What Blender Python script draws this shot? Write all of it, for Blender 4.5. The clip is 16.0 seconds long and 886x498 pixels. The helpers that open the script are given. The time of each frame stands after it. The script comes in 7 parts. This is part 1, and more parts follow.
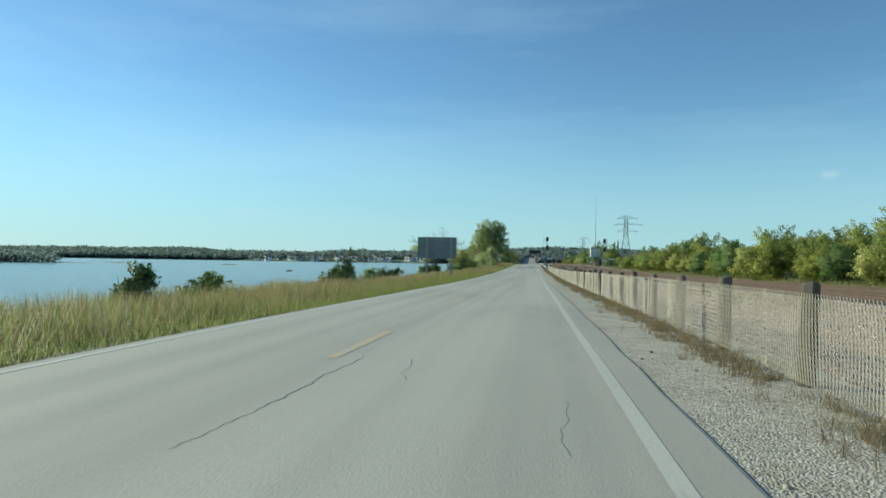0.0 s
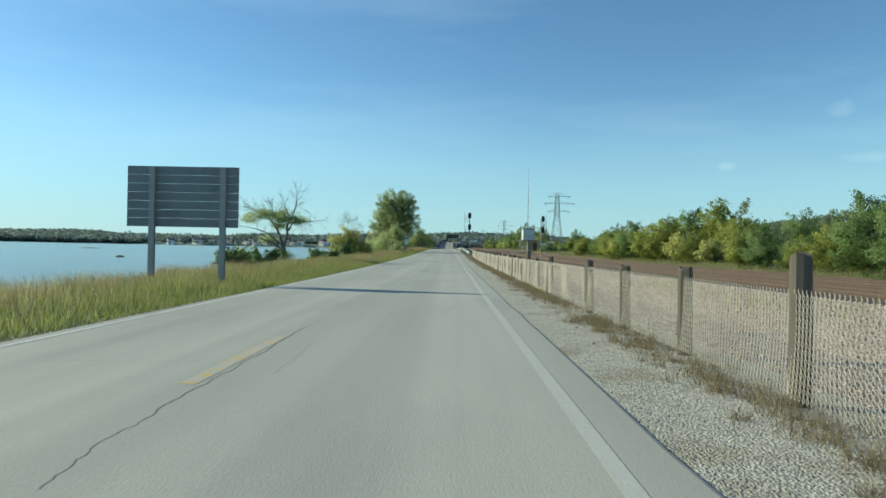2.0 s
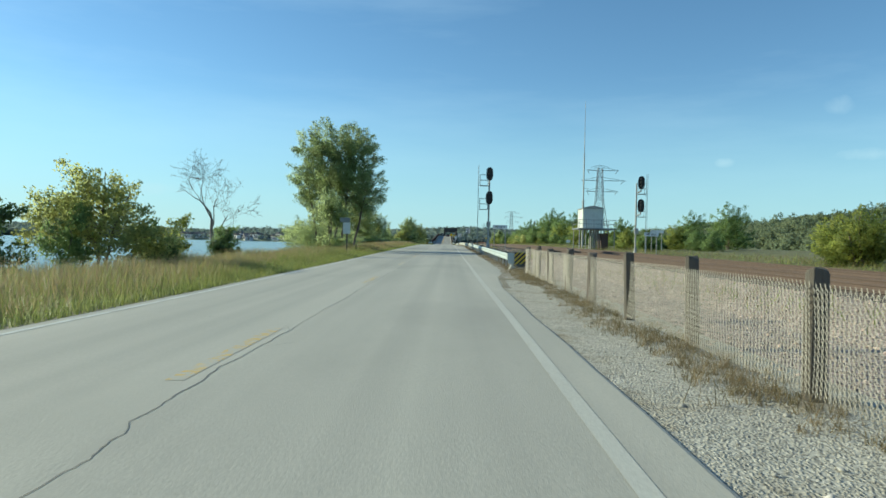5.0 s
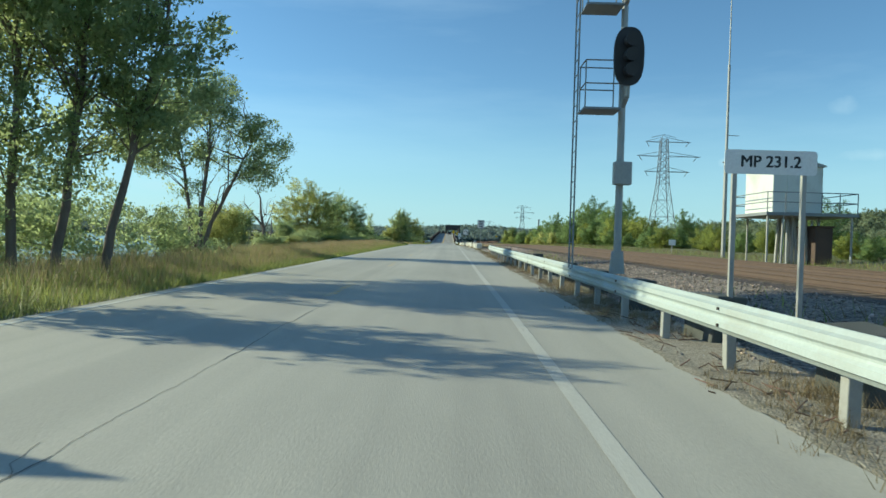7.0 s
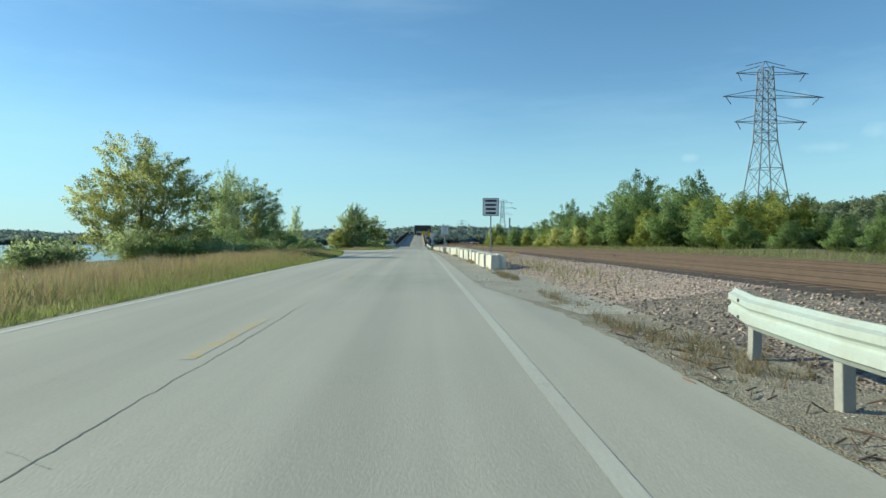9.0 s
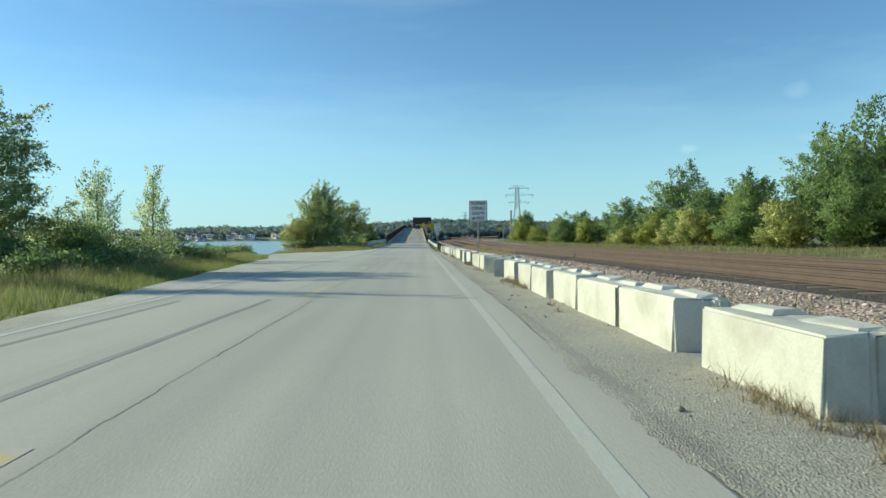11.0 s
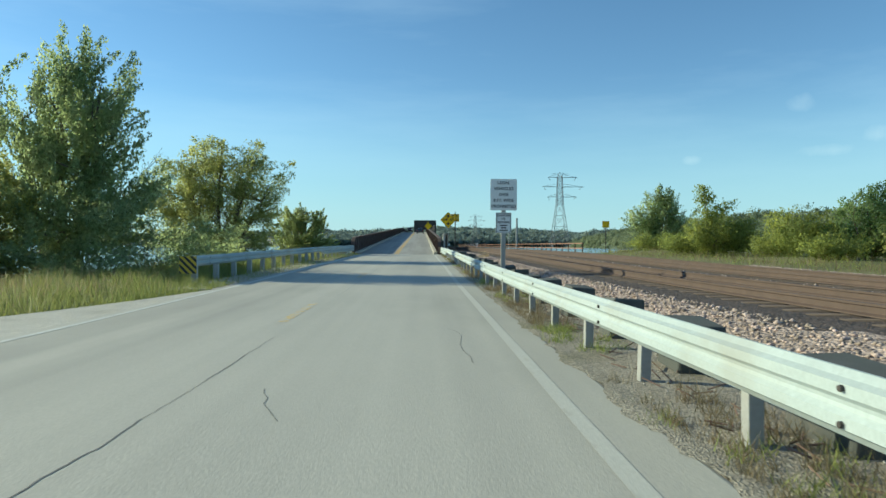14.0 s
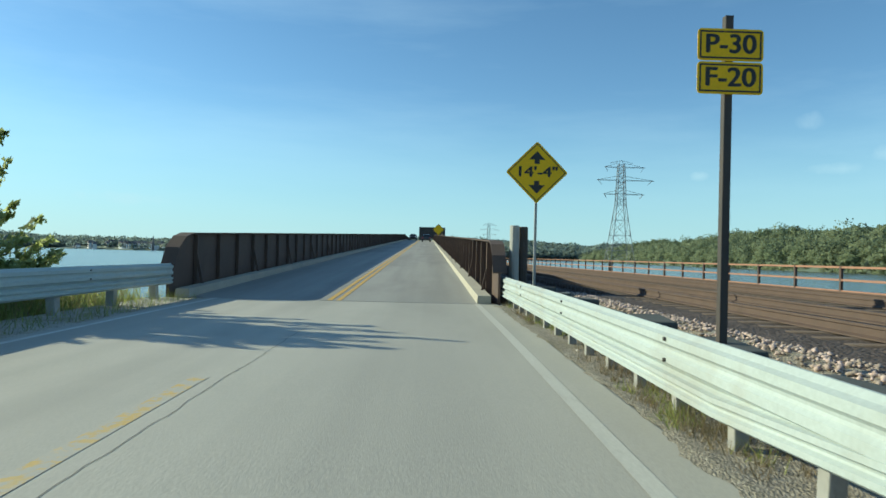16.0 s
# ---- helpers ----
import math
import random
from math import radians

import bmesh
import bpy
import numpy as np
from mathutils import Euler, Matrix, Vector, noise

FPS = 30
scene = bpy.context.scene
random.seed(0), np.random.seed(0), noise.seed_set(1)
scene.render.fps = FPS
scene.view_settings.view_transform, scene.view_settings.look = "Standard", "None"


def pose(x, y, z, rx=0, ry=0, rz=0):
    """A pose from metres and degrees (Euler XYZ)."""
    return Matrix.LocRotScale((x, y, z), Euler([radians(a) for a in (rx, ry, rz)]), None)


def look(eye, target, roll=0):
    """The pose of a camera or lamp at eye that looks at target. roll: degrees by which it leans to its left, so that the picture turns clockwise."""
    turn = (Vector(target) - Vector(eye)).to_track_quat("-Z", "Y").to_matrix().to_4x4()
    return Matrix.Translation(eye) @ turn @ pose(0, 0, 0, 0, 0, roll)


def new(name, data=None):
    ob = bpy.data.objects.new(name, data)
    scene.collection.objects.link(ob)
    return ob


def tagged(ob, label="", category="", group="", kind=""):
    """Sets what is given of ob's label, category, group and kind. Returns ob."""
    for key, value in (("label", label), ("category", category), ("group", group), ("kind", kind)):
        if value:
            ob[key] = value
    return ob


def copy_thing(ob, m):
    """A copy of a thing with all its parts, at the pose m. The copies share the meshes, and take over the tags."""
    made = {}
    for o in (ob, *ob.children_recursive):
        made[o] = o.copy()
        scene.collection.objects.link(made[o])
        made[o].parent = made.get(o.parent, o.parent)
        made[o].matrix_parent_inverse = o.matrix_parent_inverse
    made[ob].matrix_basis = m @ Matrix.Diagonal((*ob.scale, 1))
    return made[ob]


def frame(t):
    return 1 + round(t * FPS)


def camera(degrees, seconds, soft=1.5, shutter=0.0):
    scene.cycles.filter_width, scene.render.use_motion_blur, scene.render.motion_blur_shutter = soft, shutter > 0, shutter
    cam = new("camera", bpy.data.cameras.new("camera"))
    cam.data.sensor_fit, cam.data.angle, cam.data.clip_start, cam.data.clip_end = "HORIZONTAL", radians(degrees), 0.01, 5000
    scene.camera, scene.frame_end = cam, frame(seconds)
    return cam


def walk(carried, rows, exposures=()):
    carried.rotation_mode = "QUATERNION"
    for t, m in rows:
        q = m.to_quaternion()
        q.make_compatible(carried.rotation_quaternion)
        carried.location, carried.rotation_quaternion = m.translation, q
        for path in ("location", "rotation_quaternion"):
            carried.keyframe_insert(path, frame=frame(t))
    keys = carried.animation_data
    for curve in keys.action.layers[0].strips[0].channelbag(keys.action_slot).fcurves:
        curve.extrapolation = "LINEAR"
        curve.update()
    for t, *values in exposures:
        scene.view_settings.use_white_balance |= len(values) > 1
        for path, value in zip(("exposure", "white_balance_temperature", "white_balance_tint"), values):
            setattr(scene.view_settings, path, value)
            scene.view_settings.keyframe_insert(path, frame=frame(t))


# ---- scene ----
cam = camera(69.3, 16.0, soft=1.55, shutter=0.02)
# the causeway's gentle rise towards the bridge, and its steepness ahead of a place
RISE_Y = (-400, -60, -10, 5, 25, 45, 65, 90, 110, 130, 160, 185, 210, 225, 245, 262, 272, 280, 290, 302, 315, 326)
RISE_Z = (0.12, 0.12, 0.10, 0.02, -0.11, -0.14, -0.10, 0.04, 0.22, 0.44, 0.74, 0.97, 1.12, 1.11, 1.04, 0.96, 0.93, 0.95, 1.04, 1.18, 1.29, 1.34)
RISE_AT = np.arange(-420, 340, 1.0)
RISE_SMOOTH = np.convolve(np.pad(np.interp(RISE_AT, RISE_Y, RISE_Z), 9, mode="edge"), np.hanning(19) / np.hanning(19).sum(), "valid")


def rise(y):
    return np.interp(y, RISE_AT, RISE_SMOOTH)


def climb(y):
    return math.degrees(math.atan((float(rise(y + 26)) - float(rise(y + 2))) / 24))


ROWS = [
    (0.0, 0.22, -20.88, 1.197, 8.04, 1.43, -0.88),
    (0.5, 0.16, -11.37, 1.200, 5.54, 0.65, -0.77),
    (1.0, 0.10, -1.84, 1.200, 3.37, 0.63, -1.45),
    (1.5, 0.06, 7.76, 1.188, 1.18, 0.05, -0.82),
    (2.0, 0.06, 17.46, 1.205, 0.69, 0.16, -1.13),
    (2.5, -0.03, 27.30, 1.206, -0.16, -0.57, -0.94),
    (3.0, -0.03, 37.18, 1.200, 0.22, -0.80, -0.62),
    (3.5, -0.05, 47.11, 1.188, 0.08, -1.00, -0.98),
    (6.0, 0.03, 99.28, 1.213, 0.89, -0.78, -1.71),
    (6.5, -0.01, 109.65, 1.193, 0.86, -1.87, -2.11),
    (7.0, 0.04, 120.02, 1.208, 0.66, -1.18, -1.72),
    (7.5, 0.03, 130.41, 1.200, -1.60, -2.40, -1.36),
    (8.0, 0.02, 140.81, 1.190, -1.85, -1.21, -0.64),
    (10.5, 0.04, 193.53, 1.200, -2.31, -0.56, 0.36),
    (11.0, 0.05, 203.92, 1.205, -2.08, -1.00, 0.52),
    (11.5, 0.00, 214.27, 1.198, -1.67, -1.83, 1.20),
    (12.0, 0.01, 224.62, 1.197, -1.83, -0.71, 1.33),
    (12.5, -0.05, 235.04, 1.199, -1.81, -0.18, 0.13),
    (13.0, -0.11, 245.57, 1.198, -2.20, -0.40, 0.04),
    (13.5, -0.06, 256.22, 1.220, -1.86, -0.62, -0.28),
    (14.0, -0.08, 267.05, 1.196, -1.90, -0.62, -0.30),
    (14.5, 0.01, 277.90, 1.201, -1.97, -1.45, -0.98),
    (15.0, -0.05, 288.78, 1.195, -1.83, -0.60, -1.23),
    (15.5, -0.08, 299.69, 1.187, -1.49, -2.27, -1.37),
    (16.0, -0.20, 310.51, 1.210, -1.39, 0.49, -1.47),
]
walk(cam, [(t, pose(x, y, z + float(rise(y)), 90 + p + climb(y), r, a)) for t, x, y, z, a, p, r in ROWS], exposures=[(0.0, 0.12, 5700, -10), (1.5, 0.17, 5700, -10), (3.5, 0.23, 5700, -10), (6.0, 0.28, 5700, -10)])

# ---- world, sun ----
SUN_EL, SUN_AZ = radians(23.5), radians(-73)  # azimuth clockwise from +y
world = bpy.data.worlds.new("world")
scene.world = world
world.use_nodes = True
wn = world.node_tree.nodes
sky = wn.new("ShaderNodeTexSky")
sky.sky_type = "NISHITA"
sky.sun_disc = False
sky.sun_elevation, sky.sun_rotation = SUN_EL, SUN_AZ
sky.air_density, sky.dust_density, sky.ozone_density = 0.95, 0.06, 2.8
wn["Background"].inputs["Strength"].default_value = 0.118
# thin high cloud, drawn out in streaks
wl = world.node_tree.links
tc, cmap, cn, cr, cmix = (wn.new(k) for k in ("ShaderNodeTexCoord", "ShaderNodeMapping", "ShaderNodeTexNoise", "ShaderNodeMapRange", "ShaderNodeMix"))
cmap.inputs["Rotation"].default_value, cmap.inputs["Scale"].default_value = (0.25, 0.1, 0.5), (1.2, 3.0, 9.0)
cn.inputs["Scale"].default_value, cn.inputs["Detail"].default_value, cn.inputs["Roughness"].default_value = 1.1, 7.0, 0.62
cr.inputs[1].default_value, cr.inputs[2].default_value, cr.inputs[4].default_value = 0.45, 0.90, 0.17
cmix.data_type = "RGBA"
wl.new(tc.outputs["Generated"], cmap.inputs["Vector"])
wl.new(cmap.outputs[0], cn.inputs["Vector"])
wl.new(cn.outputs["Fac"], cr.inputs[0])
wl.new(cr.outputs[0], cmix.inputs[0])
wl.new(sky.outputs[0], cmix.inputs[6])
cmix.inputs[7].default_value = (7.5, 8.3, 8.8, 1)
# a few small fair-weather clouds low over the far bank
last = cmix.outputs[2]
for way, wide, tall, amount in (((0.386, 0.914, 0.124), 0.012, 0.007, 0.30), ((0.537, 0.834, 0.130), 0.030, 0.008, 0.22), ((0.60, 0.79, 0.146), 0.045, 0.012, 0.28), ((0.504, 0.842, 0.193), 0.020, 0.010, 0.15), ((-0.42, 0.90, 0.07), 0.05, 0.008, 0.3)):
    w_ = Vector(way).normalized()
    side_ = Vector((w_.y, -w_.x, 0)).normalized()
    up_ = side_.cross(w_)
    dots = []
    for axis, size in ((side_, wide), (up_ if up_.z > 0 else -up_, tall)):
        dp = wn.new("ShaderNodeVectorMath")
        dp.operation = "DOT_PRODUCT"
        wl.new(tc.outputs["Generated"], dp.inputs[0])
        dp.inputs[1].default_value = axis
        off = wn.new("ShaderNodeMath")
        off.operation = "MULTIPLY_ADD"
        wl.new(dp.outputs["Value"], off.inputs[0])
        off.inputs[1].default_value, off.inputs[2].default_value = 1 / size, -w_.dot(axis) / size
        sq = wn.new("ShaderNodeMath")
        sq.operation = "POWER"
        wl.new(off.outputs[0], sq.inputs[0])
        sq.inputs[1].default_value = 2
        dots.append(sq.outputs[0])
    add = wn.new("ShaderNodeMath")
    add.operation = "ADD"
    wl.new(dots[0], add.inputs[0])
    wl.new(dots[1], add.inputs[1])
    fn = wn.new("ShaderNodeTexNoise")
    fn.inputs["Scale"].default_value, fn.inputs["Detail"].default_value = 38.0, 5.0
    wl.new(tc.outputs["Generated"], fn.inputs["Vector"])
    rag = wn.new("ShaderNodeMath")
    rag.operation = "MULTIPLY_ADD"
    wl.new(fn.outputs["Fac"], rag.inputs[0])
    rag.inputs[1].default_value = 4.2
    wl.new(add.outputs[0], rag.inputs[2])
    ms = wn.new("ShaderNodeMapRange")
    wl.new(rag.outputs[0], ms.inputs[0])
    ms.inputs[1].default_value, ms.inputs[2].default_value, ms.inputs[3].default_value, ms.inputs[4].default_value = 1.7, 3.4, amount, 0.0
    ahead = wn.new("ShaderNodeVectorMath")
    ahead.operation = "DOT_PRODUCT"
    wl.new(tc.outputs["Generated"], ahead.inputs[0])
    ahead.inputs[1].default_value = w_
    front = wn.new("ShaderNodeMath")
    front.operation = "GREATER_THAN"
    wl.new(ahead.outputs["Value"], front.inputs[0])
    fm = wn.new("ShaderNodeMath")
    fm.operation = "MULTIPLY"
    wl.new(ms.outputs[0], fm.inputs[0])
    wl.new(front.outputs[0], fm.inputs[1])
    cm = wn.new("ShaderNodeMix")
    cm.data_type = "RGBA"
    wl.new(fm.outputs[0], cm.inputs[0])
    wl.new(last, cm.inputs[6])
    cm.inputs[7].default_value = (7.0, 7.3, 7.4, 1)
    last = cm.outputs[2]
# pale haze towards the horizon
sep, hz, hm = wn.new("ShaderNodeSeparateXYZ"), wn.new("ShaderNodeMapRange"), wn.new("ShaderNodeMix")
hz.inputs[1].default_value, hz.inputs[2].default_value, hz.inputs[3].default_value, hz.inputs[4].default_value = -0.02, 0.26, 0.78, 0.0
hz.interpolation_type = "SMOOTHSTEP"
hm.data_type = "RGBA"
hm.inputs[7].default_value = (3.3, 4.75, 5.3, 1)
wl.new(tc.outputs["Generated"], sep.inputs[0])
wl.new(sep.outputs["Z"], hz.inputs[0])
wl.new(hz.outputs[0], hm.inputs[0])
wl.new(last, hm.inputs[6])
wl.new(hm.outputs[2], wn["Background"].inputs["Color"])
sun_data = bpy.data.lights.new("sun", "SUN")
sun_data.energy, sun_data.angle, sun_data.color = 5.0, radians(0.55), (1.0, 0.83, 0.58)
sun = new("sun", sun_data)
sun_dir = Vector((math.sin(SUN_AZ) * math.cos(SUN_EL), math.cos(SUN_AZ) * math.cos(SUN_EL), math.sin(SUN_EL)))
sun.matrix_world = look(sun_dir * 100, (0, 0, 0))


# ---- helpers of this scene ----
def material(name, base, rough=0.8, second=None, scale=4.0, fine=40.0, bump=0.2, metal=0.0, stain=None, stain_scale=0.6,
             island=0.0, rand=0.0, wet=0.5, stretch=(1, 1, 1), bump_dist=0.02, streak=None, wear=None, cells=0.0, cell_tone=(0.45, 1.35)):
    """A node material: base and second colour mixed by noise, finer grain, optional large stains and per-piece variation."""
    m = bpy.data.materials.new(name)
    m.use_nodes = True
    nt = m.node_tree
    N, L = nt.nodes, nt.links
    bsdf = N["Principled BSDF"]
    geo = N.new("ShaderNodeNewGeometry")
    mp = N.new("ShaderNodeMapping")
    mp.inputs["Scale"].default_value = stretch
    L.new(geo.outputs["Position"], mp.inputs["Vector"])

    def noise_tex(s, detail=4.0, rough_=0.6):
        n = N.new("ShaderNodeTexNoise")
        n.inputs["Scale"].default_value, n.inputs["Detail"].default_value, n.inputs["Roughness"].default_value = s, detail, rough_
        L.new(mp.outputs[0], n.inputs["Vector"])
        return n.outputs["Fac"]

    def mix(fac, a, b, blend="MIX"):
        x = N.new("ShaderNodeMix")
        x.data_type, x.blend_type = "RGBA", blend
        for sock, v in ((x.inputs[0], fac), (x.inputs[6], a), (x.inputs[7], b)):
            if isinstance(v, bpy.types.NodeSocket):
                L.new(v, sock)
            elif isinstance(v, (int, float)):
                sock.default_value = v
            else:
                sock.default_value = (*v, 1)
        return x.outputs[2]

    def ramp(fac, lo, hi, a=0.0, b=1.0):
        r = N.new("ShaderNodeMapRange")
        L.new(fac, r.inputs[0])
        for k, v in zip((1, 2, 3, 4), (lo, hi, a, b)):
            r.inputs[k].default_value = v
        return r.outputs[0]

    second = second or tuple(c * 0.7 for c in base)
    col = mix(ramp(noise_tex(scale), 0.35, 0.65), base, second)
    grain = noise_tex(fine, 3.0, 0.7)
    col = mix(0.35, col, mix(ramp(grain, 0.3, 0.7), tuple(c * 0.75 for c in base), tuple(min(1, c * 1.2) for c in base)))
    if stain:
        col = mix(ramp(noise_tex(stain_scale, 5.0), 0.52, 0.68, 0.0, 0.8), col, stain)
    if streak:
        # long bands along the way of travel
        sm = N.new("ShaderNodeMapping")
        sm.inputs["Scale"].default_value = (1.1, 0.012, 1.0)
        L.new(geo.outputs["Position"], sm.inputs["Vector"])
        sn = N.new("ShaderNodeTexNoise")
        sn.inputs["Scale"].default_value, sn.inputs["Detail"].default_value = 1.0, 3.0
        L.new(sm.outputs[0], sn.inputs["Vector"])
        col = mix(ramp(sn.outputs["Fac"], 0.40, 0.62), col, mix(1.0, col, streak, "MULTIPLY"))
    height = grain
    if cells:
        # packed stones of differing tone
        vo = N.new("ShaderNodeTexVoronoi")
        vo.inputs["Scale"].default_value = cells
        L.new(mp.outputs[0], vo.inputs["Vector"])
        bw = N.new("ShaderNodeRGBToBW")
        L.new(vo.outputs["Color"], bw.inputs[0])
        tone = ramp(bw.outputs[0], 0.15, 0.85, *cell_tone)
        cb = N.new("ShaderNodeCombineColor")
        for q in range(3):
            L.new(tone, cb.inputs[q])
        col = mix(1.0, col, cb.outputs[0], "MULTIPLY")
        height = ramp(vo.outputs["Distance"], 0.0, 0.6, 1.0, 0.0)
    if wear:
        # paint worn through to what lies below
        col = mix(ramp(noise_tex(7.0, 6.0, 0.7), wear[0], wear[0] + 0.08), col, wear[1])
    if island or rand:
        src = geo.outputs["Random Per Island"] if island else N.new("ShaderNodeObjectInfo").outputs["Random"]
        hs = N.new("ShaderNodeHueSaturation")
        L.new(col, hs.inputs["Color"])
        k = island or rand
        L.new(ramp(src, 0, 1, 1 - k, 1 + k), hs.inputs["Value"])
        L.new(ramp(src, 0, 1, 0.5 + 0.04 * k, 0.5 - 0.04 * k), hs.inputs["Hue"])
        col = hs.outputs[0]
    L.new(col, bsdf.inputs["Base Color"])
    L.new(ramp(grain, 0.2, 0.8, max(0.02, rough - 0.1), min(1, rough + 0.1)), bsdf.inputs["Roughness"])
    bsdf.inputs["Metallic"].default_value = metal
    bsdf.inputs["Specular IOR Level"].default_value = wet
    if bump:
        b = N.new("ShaderNodeBump")
        b.inputs["Strength"].default_value, b.inputs["Distance"].default_value = bump, bump_dist
        L.new(height, b.inputs["Height"])
        L.new(b.outputs[0], bsdf.inputs["Normal"])
    return m


def leaf_material(name, base, second, trans=0.45, island=0.35, scale=0.5, dull=False):
    m = material(name, base, 0.55, second, scale, 6.0, 0.0, island=island, wet=0.35)
    N, L = m.node_tree.nodes, m.node_tree.links
    bsdf = N["Principled BSDF"]
    tr = N.new("ShaderNodeBsdfTranslucent")
    mx = N.new("ShaderNodeMixShader")
    mx.inputs[0].default_value = trans
    L.new(bsdf.inputs["Base Color"].links[0].from_socket, tr.inputs["Color"])
    L.new(bsdf.outputs[0], mx.inputs[1])
    L.new(tr.outputs[0], mx.inputs[2])
    L.new(mx.outputs[0], N["Material Output"].inputs["Surface"])
    if dull:
        bsdf.inputs["Specular IOR Level"].default_value = 0.05
    return m


def part(name, bm, mat, parent=None, label=""):
    """Link a bmesh or a mesh as one object under a thing or a part."""
    if isinstance(bm, bmesh.types.BMesh):
        bmesh.ops.recalc_face_normals(bm, faces=bm.faces)
        me = bpy.data.meshes.new(name)
        bm.to_mesh(me)
        bm.free()
    else:
        me = bm
    if mat is not None and not me.materials:
        me.materials.append(mat)
    ob = new(name, me)
    ob.parent = parent
    if label:
        tagged(ob, label)
    return ob


def thing(name, label, category, at=(0, 0, 0), turn=0, group="", kind=""):
    """An empty at a thing's base that carries its parts."""
    ob = new(name)
    ob.matrix_basis = pose(*at, 0, 0, turn)
    return tagged(ob, label, category, group, kind)


def arrays(name, verts, faces, smooth=False):
    """A mesh from numpy arrays of places and of equal-sided faces."""
    verts, faces = np.asarray(verts, np.float32), np.asarray(faces, np.int32)
    me = bpy.data.meshes.new(name)
    k = faces.shape[1]
    me.vertices.add(len(verts))
    me.vertices.foreach_set("co", verts.ravel())
    me.loops.add(faces.size)
    me.loops.foreach_set("vertex_index", faces.ravel())
    me.polygons.add(len(faces))
    me.polygons.foreach_set("loop_start", np.arange(0, faces.size, k, dtype=np.int32))
    me.update(calc_edges=True)
    if smooth:
        me.polygons.foreach_set("use_smooth", np.ones(len(faces), bool))
    return me


def box(bm, lo, hi, bevel=0.0, m=None):
    """A box between two corners, with bevelled edges."""
    r = bmesh.ops.create_cube(bm, size=1)
    vs = r["verts"]
    for v in vs:
        v.co = Vector([lo[k] + (v.co[k] + 0.5) * (hi[k] - lo[k]) for k in range(3)])
    if m is not None:
        bmesh.ops.transform(bm, matrix=m, verts=vs)
    if bevel:
        es = list({e for v in vs for e in v.link_edges})
        bmesh.ops.bevel(bm, geom=es, offset=bevel, segments=2, affect="EDGES", profile=0.5)


def rod(bm, a, b, r, r2=None, n=8):
    """A tapered round bar from a to b."""
    a, b = Vector(a), Vector(b)
    d = b - a
    m = Matrix.Translation((a + b) / 2) @ d.to_track_quat("Z", "Y").to_matrix().to_4x4()
    bmesh.ops.create_cone(bm, cap_ends=True, segments=n, radius1=r, radius2=r if r2 is None else r2, depth=d.length, matrix=m)


def sweep(bm, profile, path, caps=True):
    """A closed profile of (x, z) pairs drawn along places that run mostly along y."""
    rings = []
    for i, p in enumerate(path):
        p = Vector(p)
        d = Vector(path[min(i + 1, len(path) - 1)]) - Vector(path[max(i - 1, 0)])
        side = d.cross(Vector((0, 0, 1))).normalized()
        rings.append([bm.verts.new(p + side * u + Vector((0, 0, v))) for u, v in profile])
    k = len(profile)
    for a, b in zip(rings, rings[1:]):
        for j in range(k):
            bm.faces.new((a[j], a[(j + 1) % k], b[(j + 1) % k], b[j]))
    if caps:
        bm.faces.new(rings[0])
        bm.faces.new(rings[-1])


def words(text, size, mat, parent, at, turn=0, width=None, name="lettering", squeeze=1.0, bold=0.0, heavy=False):
    """Raised lettering in the built-in font, facing -y, centred on at."""
    cu = bpy.data.curves.new("letters", "FONT")
    cu.body, cu.size, cu.align_x, cu.align_y, cu.extrude = text, size, "CENTER", "CENTER", 0.002
    cu.offset = size * bold
    tmp = new("letters", cu)
    bpy.context.view_layer.update()
    me = bpy.data.meshes.new_from_object(tmp.evaluated_get(bpy.context.evaluated_depsgraph_get()))
    bpy.data.objects.remove(tmp)
    if heavy:
        # thicken the strokes with shifted copies, each a hair behind the last
        bm = bmesh.new()
        for k, (dx, dy) in enumerate(((0, 0), (0.026, 0.012), (-0.026, 0.012), (0.0, -0.014))):
            n0 = len(bm.verts)
            bm.from_mesh(me)
            bm.verts.ensure_lookup_table()
            for v in bm.verts[n0:]:
                v.co += Vector((dx * size, dy * size, -0.0004 * k))
        bm.to_mesh(me)
        bm.free()
    xs = [v.co.x for v in me.vertices]
    s = squeeze if width is None or not xs else width / (max(xs) - min(xs))
    me.transform(Matrix.Diagonal((s, 1, 1, 1)))
    me.transform(pose(0, 0, 0, 90))
    ob = part(name, me, mat, parent)
    ob.matrix_basis = pose(*at, 0, 0, turn)
    return ob


def lerp(y, ys, vs):
    return float(np.interp(y, ys, vs))


# ---- materials ----
M_CONC = material("road_concrete", (0.455, 0.435, 0.375), 0.85, (0.40, 0.385, 0.335), 0.35, 60, 0.15, stain=(0.36, 0.345, 0.30), stain_scale=0.25, stretch=(1, 0.35, 1), streak=(0.84, 0.84, 0.85))
M_DECK = material("bridge_deck_concrete", (0.34, 0.33, 0.30), 0.85, (0.29, 0.285, 0.26), 0.5, 50, 0.15, stain=(0.25, 0.245, 0.23), stain_scale=0.3, stretch=(1, 0.3, 1), streak=(0.82, 0.82, 0.82))
M_GRAVEL = material("gravel", (0.50, 0.47, 0.40), 0.95, (0.40, 0.375, 0.315), 1.3, 34, 0.8, stain=(0.33, 0.285, 0.205), stain_scale=1.1, cells=42.0, cell_tone=(0.62, 1.25), bump_dist=0.03)
